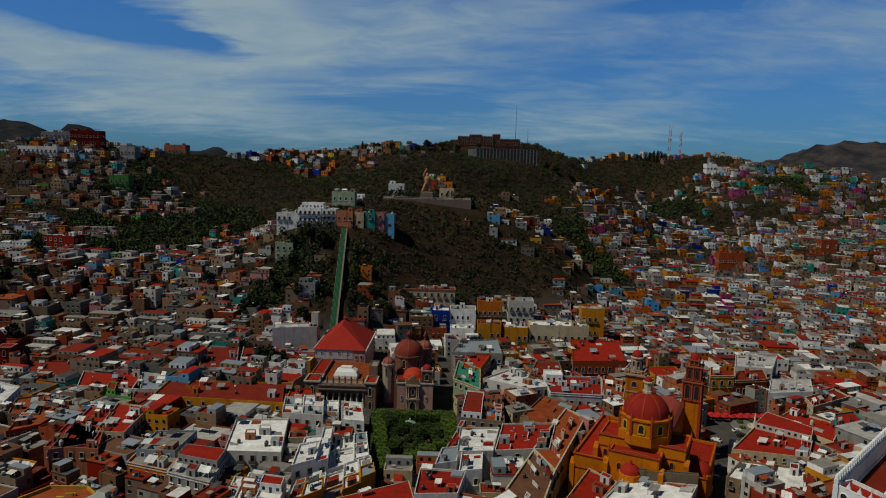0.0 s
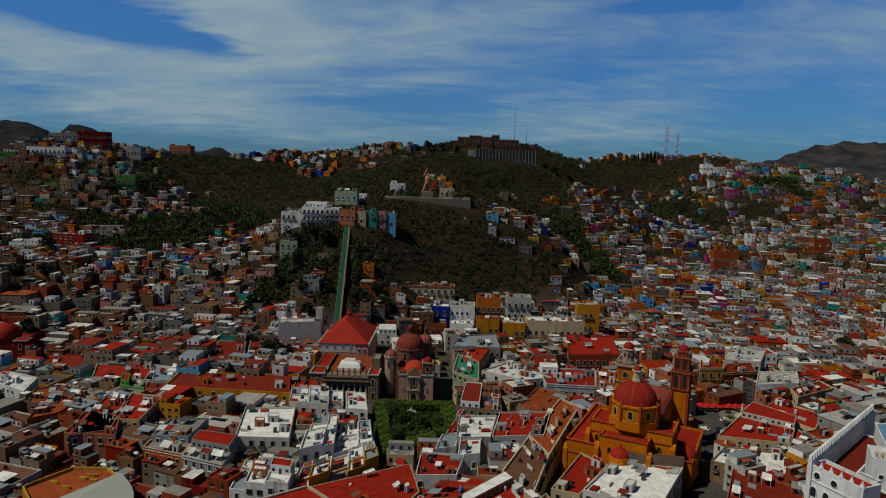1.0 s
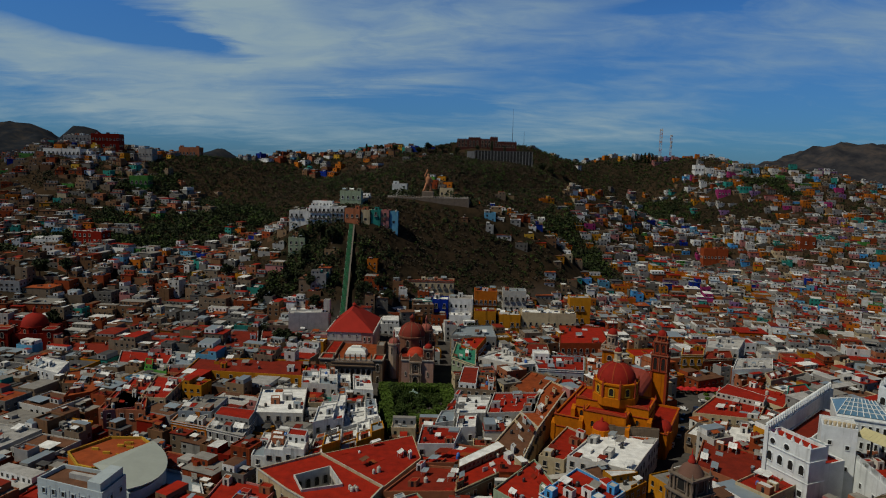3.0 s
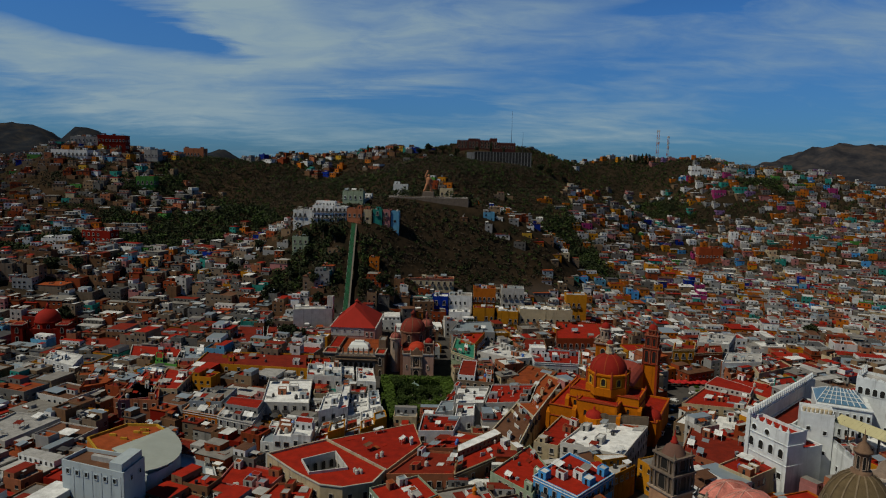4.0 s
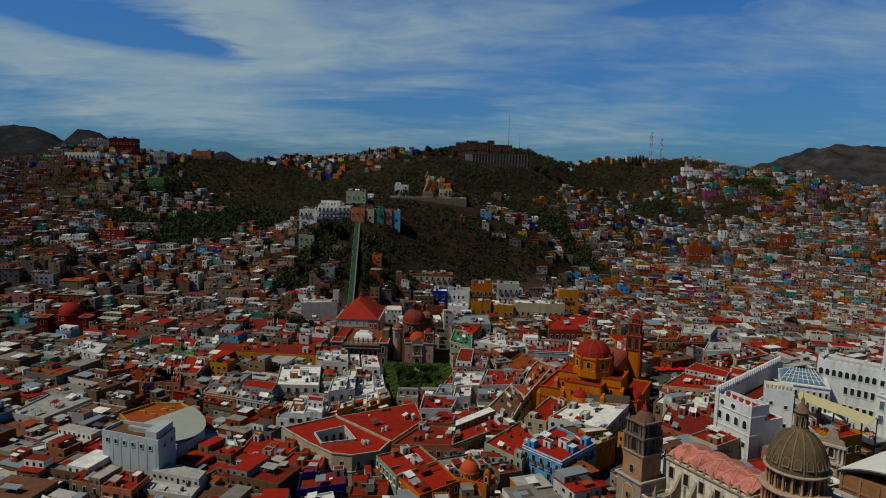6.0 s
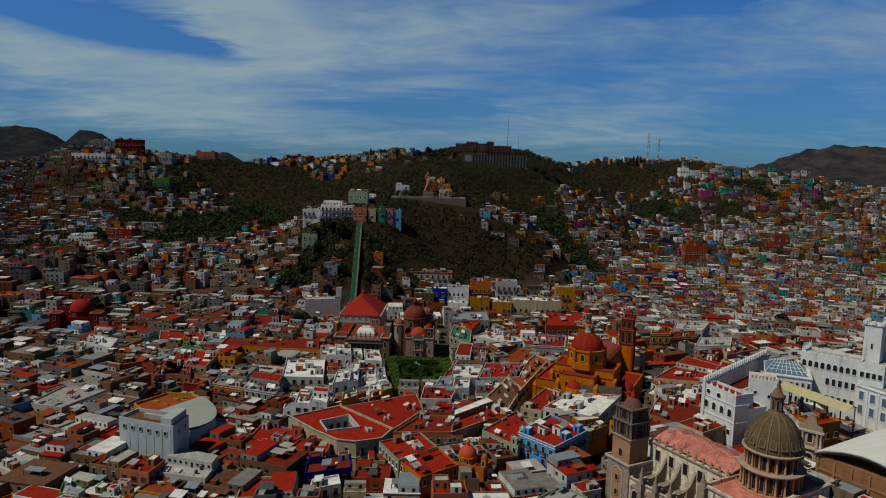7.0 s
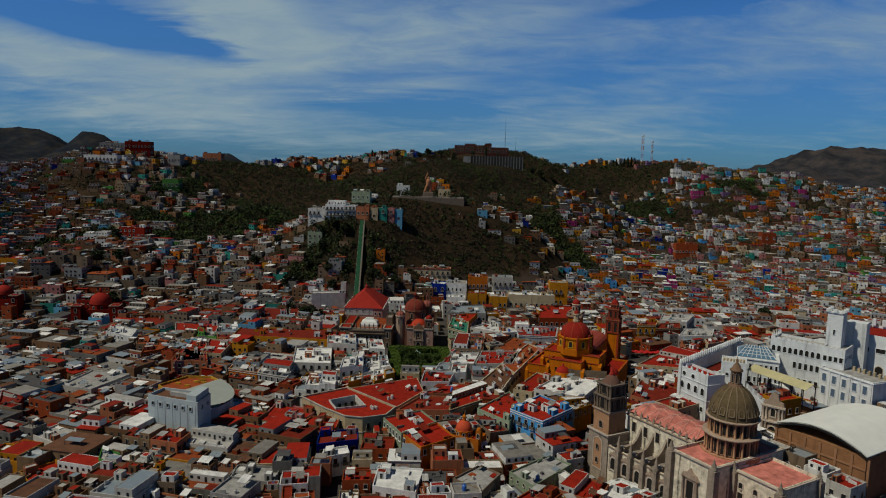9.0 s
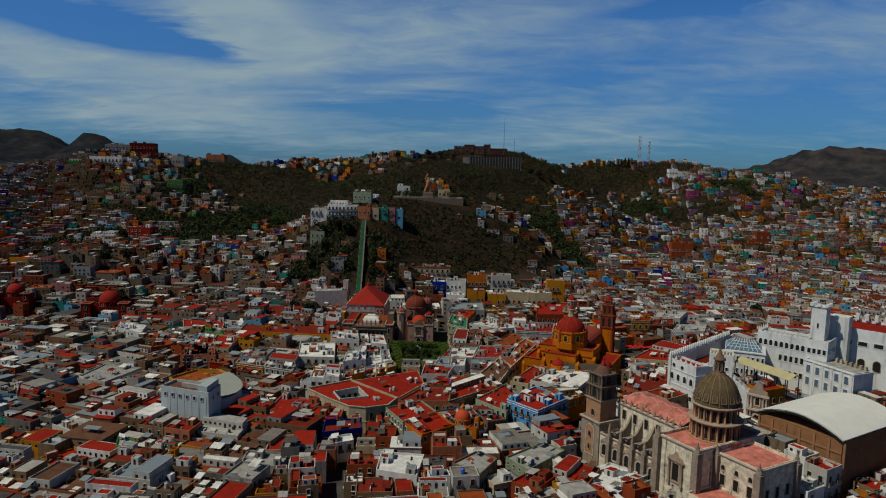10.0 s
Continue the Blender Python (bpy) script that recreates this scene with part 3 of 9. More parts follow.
def house(pts, h, wall, roof, floors=2, windows=True, rooms=0, tanks=1, parapet=0.7, label="", category="house", base=None, style=None, doors=True, seed=None, inset_windows=(), name="house", group="houses of the old town", trim=None, storey=0.15):
    """A flat-roofed house on a four- to eight-sided plot. h: height of its roof over the ground level 0 of the town."""
    pts = ccw([tuple(p) for p in pts])
    rng = random.Random(seed if seed is not None else int(abs(pts[0][0] * 131 + pts[0][1] * 17)))
    cx, cy = sum(p[0] for p in pts) / len(pts), sum(p[1] for p in pts) / len(pts)
    z0 = float(ground_z(cx, cy)) if base is None else base
    words = f"{COLOUR_WORDS[wall]} plastered house with a {ROOF_WORDS[roof]} flat roof"
    root = thing(name, Matrix.Translation((cx, cy, z0)), label or words, category, group)
    p = [(a - cx, b - cy) for a, b in pts]
    zt = max(h - z0, 4.5)
    k = len(p)
    bm = bmesh.new()
    inner = inset(p, 0.3)
    lo = [bm.verts.new((a, b, -4)) for a, b in p]
    hi = [bm.verts.new((a, b, zt + parapet)) for a, b in p]
    ih = [bm.verts.new((a, b, zt + parapet)) for a, b in inner]
    il = [bm.verts.new((a, b, zt - 0.3)) for a, b in inner]
    for i in range(k):
        j = (i + 1) % k
        bm.faces.new((lo[i], lo[j], hi[j], hi[i]))
        bm.faces.new((hi[i], hi[j], ih[j], ih[i]))
        bm.faces.new((ih[i], ih[j], il[j], il[i]))
    part("wall", bm, wall_mat(wall), root)
    bm = bmesh.new()
    prism(bm, inset(p, 0.28), zt - 0.25, zt)
    part("roof", bm, roof_mat(roof), root)
    if trim:
        bm = bmesh.new()
        out, inn = inset(p, -0.22), inset(p, -0.02)
        for zz, th in ((zt + parapet - 0.3, 0.3), (zt - 0.5, 0.25)):
            a = [bm.verts.new((*q, zz)) for q in out]
            b = [bm.verts.new((*q, zz + th)) for q in out]
            c = [bm.verts.new((*q, zz + th)) for q in inn]
            d = [bm.verts.new((*q, zz)) for q in inn]
            for i in range(k):
                j = (i + 1) % k
                bm.faces.new((a[i], a[j], b[j], b[i]))
                bm.faces.new((b[i], b[j], c[j], c[i]))
                bm.faces.new((d[j], d[i], a[i], a[j])[::-1])
        part("cornice", bm, wall_mat(trim), root)
    if windows:
        WINDOW_JOBS.append((root, p, cx, cy, zt, floors, style if style is not None else rng.choice((0, 0, 1, 1, 2, 3)), doors, rng.random()))
    if k == 4:
        clutter(root, p, zt, rng, wall, roof, rooms, storey)
    inn = inset(p, 1.0)
    for r in range(tanks):
        u, v = rng.uniform(0.1, 0.9), rng.uniform(0.1, 0.9)
        o = Vector(inn[0]).lerp(Vector(inn[1]), u).lerp(Vector(inn[3]).lerp(Vector(inn[2]), u), v)
        water_tank(cx + o.x, cy + o.y, z0 + zt - 0.01, rng)
    take(inset(pts, 0.4))
    return root



# ---- landmarks ----
def frame_at(x, y, z, deg):
    return Matrix.Translation((x, y, z)) @ Matrix.Rotation(radians(deg), 4, "Z")


def take_local(m, x0, x1, y0, y1):
    take([tuple((m @ Vector((a, b, 0)))[:2]) for a, b in ((x0, y0), (x1, y0), (x1, y1), (x0, y1))])


def arch_mesh(w, h, frame_mat, pane_mat, depth=0.2, thick=0.22, round_top=True, n=7):
    """A tall opening with a round head, facing -y, its foot at z = 0."""
    bm = bmesh.new()
    r = w / 2
    def outline(r, e):
        pts = [(-r, -e), (r, -e)]
        s = h - w / 2
        if round_top:
            pts += [(r * math.cos(math.pi * i / n), s + r * math.sin(math.pi * i / n)) for i in range(n + 1)]
        else:
            pts += [(r, h + e), (-r, h + e)]
        return pts
    inner, outer = outline(r, 0), outline(r + thick, thick)
    k = len(inner)
    a = [bm.verts.new((x, -depth, z)) for x, z in inner]
    b = [bm.verts.new((x, -depth, z)) for x, z in outer]
    c = [bm.verts.new((x, 0.05, z)) for x, z in outer]
    d = [bm.verts.new((x, -0.03, z)) for x, z in inner]
    for i in range(k):
        j = (i + 1) % k
        for q in ((b[i], b[j], a[j], a[i]), (c[i], c[j], b[j], b[i]), (a[i], a[j], d[j], d[i])):
            bm.faces.new(q)
    bm.faces.new(d).material_index = 1
    return mesh_of("arched_window", bm, frame_mat, pane_mat)


def put(name, me, root, x, y, z, deg=0.0, sx=1.0, sz=1.0):
    return shared(name, me, root, Matrix.LocRotScale((x, y, z), Euler((0, 0, radians(deg))), (sx, 1, sz)))


def block(name, root, mat, x0, x1, y0, y1, z0, z1, roof=None, parapet=0.0, label=""):
    """A mass of masonry; with a roof coat of another material sunk behind its parapet."""
    bm = bmesh.new()
    if roof is None:
        box(bm, x0, x1, y0, y1, z0, z1)
    else:
        p = [(x0, y0), (x1, y0), (x1, y1), (x0, y1)]
        q = inset(p, 0.45)
        lo, hi = [bm.verts.new((*a, z0)) for a in p], [bm.verts.new((*a, z1 + parapet)) for a in p]
        ih, il = [bm.verts.new((*a, z1 + parapet)) for a in q], [bm.verts.new((*a, z1)) for a in q]
        for i in range(4):
            j = (i + 1) % 4
            for f in ((lo[i], lo[j], hi[j], hi[i]), (hi[i], hi[j], ih[j], ih[i]), (ih[i], ih[j], il[j], il[i])):
                bm.faces.new(f)
    ob = part(name, bm, mat, root, label)
    if roof is not None:
        bm = bmesh.new()
        box(bm, x0 + 0.44, x1 - 0.44, y0 + 0.44, y1 - 0.44, z1 - 0.3, z1 - 0.002)
        part("roof", bm, roof, ob)
    return ob


def cornice(name, root, mat, x0, x1, y0, y1, z, e=0.35, h=0.5):
    """A stepped moulding swept round a rectangle."""
    bm = bmesh.new()
    rings = []
    for o, zz in ((-0.05, z - h * 0.4), (e * 0.55, z - h * 0.4), (e * 0.55, z), (e, z), (e, z + h * 0.6), (-0.05, z + h * 0.6)):
        rings.append([bm.verts.new((a, b, zz)) for a, b in ((x0 - o, y0 - o), (x1 + o, y0 - o), (x1 + o, y1 + o), (x0 - o, y1 + o))])
    for lo, hi in zip(rings, rings[1:]):
        for i in range(4):
            j = (i + 1) % 4
            bm.faces.new((lo[i], lo[j], hi[j], hi[i]))
    return part(name, bm, mat, root)


def pinnacle_mesh(h, mat, r=0.35):
    bm = bmesh.new()
    lathe(bm, [(r, 0), (r * 1.1, h * 0.2), (r * 0.7, h * 0.24), (r * 0.9, h * 0.42), (r * 0.4, h * 0.55), (r * 0.45, h * 0.62), (r * 0.15, h * 0.85), (0.0, h)], 8)
    return mesh_of("pinnacle", bm, mat)


RED_DOME = surface("red_painted_dome", (0.221, 0.013, 0.007), 0.85, 0.35, 0.25, 0.2)
RED_ROOF = roof_mat("red")
OCHRE = wall_mat("basilica")
PANE = surface("dark_opening", (0.016, 0.015, 0.013), 0.6, 0.2)


def basilica():
    m = frame_at(63.3, 222, 3.6, -25)
    root = thing("basilica", m, "orange baroque basilica with red domes and two bell towers", "church")
    take_local(m, -22, 21, -16, 44)
    trim = surface("red_trim", (0.262, 0.037, 0.012), 0.85)
    win = arch_mesh(1.6, 3.0, wall_mat("yellow"), PANE, 0.25, 0.4)
    block("west_chapel", root, OCHRE, -21.5, -8, -9, 31, -6, 12, RED_ROOF, 0.9)
    block("east_chapel", root, OCHRE, 8, 20.5, -1.5, 31, -6, 9.5, RED_ROOF, 0.8)
    block("transept", root, OCHRE, -14, 14, -6, 8, -6, 19.6, RED_ROOF, 0.6)
    block("chancel", root, OCHRE, -9, 7, -12.5, -5.9, -6, 17.4, RED_ROOF, 0.6)
    block("vestry", root, OCHRE, 6.9, 15, -12.5, -6.1, -6, 10.5, RED_ROOF, 0.7)
    block("nave", root, OCHRE, -8, 8, 7.9, 38, -6, 18.5)
    bm = bmesh.new()
    n = 10
    for i in range(n):
        a, b = math.pi * i / n, math.pi * (i + 1) / n
        poly(bm, [(-8 * math.cos(a), 8, 18.4 + 4.2 * math.sin(a)), (-8 * math.cos(b), 8, 18.4 + 4.2 * math.sin(b)), (-8 * math.cos(b), 38, 18.4 + 4.2 * math.sin(b)), (-8 * math.cos(a), 38, 18.4 + 4.2 * math.sin(a))][::-1]).smooth = True
    poly(bm, [(-8 * math.cos(math.pi * i / n), 38, 18.4 + 4.2 * math.sin(math.pi * i / n)) for i in range(n + 1)])
    part("vault_roof", bm, surface("worn_red_vault", (0.254, 0.049, 0.033), 0.85, 0.4), root, "faded pink-red vaulted roof")
    for x0, x1, y0, y1, z in ((-21.5, -8, -9, 31, 12.6), (8, 20.5, -1.5, 31, 10.0), (-14, 14, -6, 8, 20.0), (-9, 7, -12.5, -6, 17.8), (6.9, 15, -12.5, -6.1, 11.0), (-14, 14, -6, 8, 16.4), (-21.5, -8, -9, 31, 8.0)):
        cornice("string_course", root, trim, x0, x1, y0, y1, z, 0.3, 0.45)
    # gable cresting of the chancel and transept
    for x0, x1, y, z in ((-9, 7, -12.55, 17.9), (-14, -9, -6.05, 20.1), (7.2, 14, -6.05, 20.1)):
        bm = bmesh.new()
        pts = [(x0 + (x1 - x0) * i / 8, z + 0.9 * math.sin(math.pi * i / 8)) for i in range(9)]
        prof = [(x0, z - 0.3)] + pts + [(x1, z - 0.3)]
        a = [bm.verts.new((px, y, pz)) for px, pz in prof]
        b = [bm.verts.new((px, y + 0.6, pz)) for px, pz in prof]
        bm.faces.new(a[::-1]), bm.faces.new(b)
        for i in range(len(prof)):
            j = (i + 1) % len(prof)
            bm.faces.new((a[i], a[j], b[j], b[i]))
        part("crest", bm, trim, root)
    bm = bmesh.new()
    lathe(bm, [(8.9, 19.4), (8.9, 22.6), (8.5, 22.8), (8.5, 27.4), (9.0, 27.6), (9.0, 28.2), (8.2, 28.3), (0.0, 28.4)], 8, turn=math.pi / 8, smooth=False)
    drum = part("drum", bm, OCHRE, root)
    for i in range(8):
        a = 22.5 + 45 * i + 22.5
        put("window", win, drum, 7.87 * math.cos(radians(a)), 7.87 * math.sin(radians(a)), 23.6, a + 90, 1.0, 0.95)
        a += 22.5
        bm = bmesh.new()
        lathe(bm, [(0.55, 22.6), (0.55, 28.3), (0.3, 28.9), (0.35, 29.4), (0.0, 30.2)], 6, at=(8.5 * math.cos(radians(a)), 8.5 * math.sin(radians(a))), smooth=False)
        part("pilaster", bm, trim, drum)
    bm = bmesh.new()
    lathe(bm, dome(7.5, 28.3, 6.9, 9), 32)
    dom = part("dome", bm, RED_DOME, root)
    for i in range(8):
        a = radians(45 * i)
        bm = bmesh.new()
        k = 9
        ring = [(7.65 * math.cos(j * math.pi / 2 / k), 28.3 + 7.02 * math.sin(j * math.pi / 2 / k)) for j in range(k)]
        s = Vector((-math.sin(a), math.cos(a), 0)) * 0.22
        pr = None
        for r, z in ring:
            c = Vector((r * math.cos(a), r * math.sin(a), z))
            cur = (bm.verts.new(c - s), bm.verts.new(c + s))
            if pr:
                bm.faces.new((pr[0], pr[1], cur[1], cur[0]))
            pr = cur
        part("rib", bm, trim, dom)
    bm = bmesh.new()
    lathe(bm, [(1.7, 35.2), (1.7, 36.0), (1.4, 36.1), (1.4, 38.6), (1.8, 38.8), (1.8, 39.2), (1.3, 39.3)], 8, smooth=False)
    lan = part("lantern", bm, wall_mat("cream"), root)
    bm = bmesh.new()
    lathe(bm, dome(1.4, 39.2, 1.6, 5) + [(0.12, 41.2), (0.12, 43.5), (0.0, 43.6)], 12)
    part("lantern_cap", bm, RED_DOME, lan)
    # small domes over the chapels
    for x, y, z, r, drum_h in ((-1.5, -14.2, 10.5, 3.3, 2.2), (17.0, 4.5, 8.6, 4.6, 1.2)):
        bm = bmesh.new()
        lathe(bm, [(r + 0.3, z - 6), (r + 0.3, z + drum_h), (r, z + drum_h + 0.1)], 12, at=(x, y), smooth=False)
        d = part("chapel_drum", bm, OCHRE, root)
        bm = bmesh.new()
        lathe(bm, [(r + 0.1, z + drum_h)] + [(r * math.cos(i * math.pi / 12), z + drum_h + 0.1 + r * 0.8 * math.sin(i * math.pi / 12)) for i in range(6)] + [(0.5, z + drum_h + r * 0.8), (0.5, z + drum_h + r * 0.8 + 1.0), (0.0, z + drum_h + r * 0.8 + 1.9)], 16, at=(x, y))
        part("chapel_dome", bm, RED_DOME, d)
    # buttresses
    for x, y, h in ((-9.8, -12.4, 15), (7.8, -12.4, 15), (-21.9, -8.2, 10.5), (-21.9, 2, 10.5), (-21.9, 12, 10.5), (-21.9, 22, 10.5), (-14.6, -6.4, 17), (14.6, -6.4, 17)):
        bm = bmesh.new()
        prism(bm, [(x - 0.8, y - 1.2), (x + 0.8, y - 1.2), (x + 0.8, y + 1), (x - 0.8, y + 1)], -6, [h - 1.5, h - 1.5, h, h])
        part("buttress", bm, OCHRE, root)
    pin = pinnacle_mesh(2.4, trim, 0.4)
    for x, y, z in ((-14, -6, 19.8), (14, -6, 19.8), (-14, 8, 19.8), (14, 8, 19.8), (-9, -12.5, 18.0), (7, -12.5, 18.0), (-21, -8.6, 12.9), (-21, 30, 12.9), (19.8, -1.2, 10.3)):
        put("pinnacle", pin, root, x, y, z)
    small = arch_mesh(1.2, 2.2, OCHRE, PANE)
    for x, y, z, d in ((-5.5, -12.52, 12.0, 0), (3.5, -12.52, 12.0, 0), (10, -6.02, 13, 0), (-11.5, -6.02, 13, 0), (9.0, -12.52, 6.5, 0), (12.4, -12.52, 6.5, 0), (14.02, 1, 12, 90), (-14.02, 1, 14, -90), (-15, -9.02, 5, 0), (17.5, -1.52, 4.5, 0)):
        put("window", small, root, x, y, z, d)
    # the plain tower
    t = part("west_tower", (lambda b: (box(b, -14.4, -7.6, 35.6, 42.4, -6, 29.5), b)[1])(bmesh.new()), OCHRE, root)
    cornice("cornice", t, STONE, -14.4, -7.6, 35.6, 42.4, 29.2, 0.8, 1.0)
    cornice("string_course", t, STONE, -14.4, -7.6, 35.6, 42.4, 22.5, 0.3, 0.5)
    oval = arch_mesh(2.0, 2.2, STONE, PANE)
    put("window", oval, t, -11, 35.58, 24.6)
    put("window", oval, t, -14.42, 39, 24.6, -90)
    bm = bmesh.new()
    for i in range(7):
        for x, y in ((-14.7 + 1.23 * i, 35.3), (-14.7 + 1.23 * i, 42.7), (-14.7, 35.3 + 1.23 * i), (-7.3, 35.3 + 1.23 * i)):
            box(bm, x - 0.22, x + 0.22, y - 0.22, y + 0.22, 30.2, 31.3)
    box(bm, -14.9, -7.1, 35.05, 35.5, 31.3, 31.6), box(bm, -14.9, -14.45, 35.5, 42.9, 31.3, 31.6), box(bm, -7.55, -7.1, 35.5, 42.9, 31.3, 31.6)
    part("balustrade", bm, STONE, t)
    bell = arch_mesh(1.3, 3.4, STONE, PANE)
    bm = bmesh.new()
    lathe(bm, [(2.6, 30), (2.4, 30.6), (2.3, 35.4), (2.8, 35.7), (2.5, 36.1), (1.9, 36.3)], 8, at=(-11, 39), smooth=False)
    c = part("cupola", bm, STONE, t)
    for i in range(8):
        a = 45 * i + 22.5
        put("opening", bell, c, -11 + 2.15 * math.cos(radians(a)), 39 + 2.15 * math.sin(radians(a)), 31.2, a + 90, 0.75, 1.0)
    bm = bmesh.new()
    lathe(bm, dome(2.2, 36.1, 2.6, 6) + [(0.3, 39.2), (0.12, 40.0), (0.1, 42.2), (0.0, 42.3)], 16, at=(-11, 39))
    part("cupola_cap", bm, RED_DOME, c)
    # the carved tower, in three tiers
    t = part("east_tower", (lambda b: (box(b, 7.2, 13.4, 36.2, 42.4, -6, 22.5), b)[1])(bmesh.new()), OCHRE, root)
    for x, y in ((7.2, 36.2), (13.4, 36.2), (7.2, 42.4), (13.4, 42.4)):
        bm = bmesh.new()
        box(bm, x - 0.5, x + 0.5, y - 0.5, y + 0.5, -6, 22.4)
        part("corner_pier", bm, trim, t)
    cx, cy, z = 10.3, 39.3, 22.5
    bell2 = arch_mesh(1.3, 3.4, trim, PANE)
    brickstone = surface("rose_brick", (0.221, 0.070, 0.037), 0.9, 0.4, 0.5, 0.4, streak=0.6)
    for w, h in ((6.6, 7.6), (5.2, 5.8), (3.0, 2.4)):
        bm = bmesh.new()
        box(bm, cx - w / 2, cx + w / 2, cy - w / 2, cy + w / 2, z, z + h)
        tier = part("belfry", bm, brickstone, t)
        cornice("cornice", tier, brickstone, cx - w / 2, cx + w / 2, cy - w / 2, cy + w / 2, z + h - 0.3, 0.55, 0.7)
        cornice("base_course", tier, trim, cx - w / 2, cx + w / 2, cy - w / 2, cy + w / 2, z + 0.3, 0.3, 0.5)
        for s in (-1, 1):
            for dx, dy, d in ((s * w / 4, -w / 2 - 0.02, 0), (w / 2 + 0.02, s * w / 4, 90), (-w / 2 - 0.02, s * w / 4, -90), (s * w / 4, w / 2 + 0.02, 180)):
                put("opening", bell2, tier, cx + dx, cy + dy, z + 1.1, d, w / 5.6, (h - 2.2) / 3.4)
        for dx in (-w / 2, 0, w / 2):
            for dy in (-w / 2 - 0.2, w / 2 + 0.2):
                bm = bmesh.new()
                lathe(bm, [(0.3, z + 0.5), (0.24, z + 1), (0.24, z + h - 0.8), (0.34, z + h - 0.4)], 8, at=(cx + dx, cy + dy))
                part("column", bm, brickstone, tier)
        pm = pinnacle_mesh(1.7, trim, 0.3)
        for dx, dy in ((-1, -1), (1, -1), (1, 1), (-1, 1)):
            put("pinnacle", pm, tier, cx + dx * w / 2, cy + dy * w / 2, z + h + 0.1)
        z += h
    bm = bmesh.new()
    lathe(bm, dome(2.0, z, 2.4, 6) + [(0.25, z + 2.7), (0.1, z + 3.2), (0.08, z + 4.6), (0, z + 4.7)], 16, at=(cx, cy))
    part("tower_cap", bm, RED_DOME, t)


basilica()


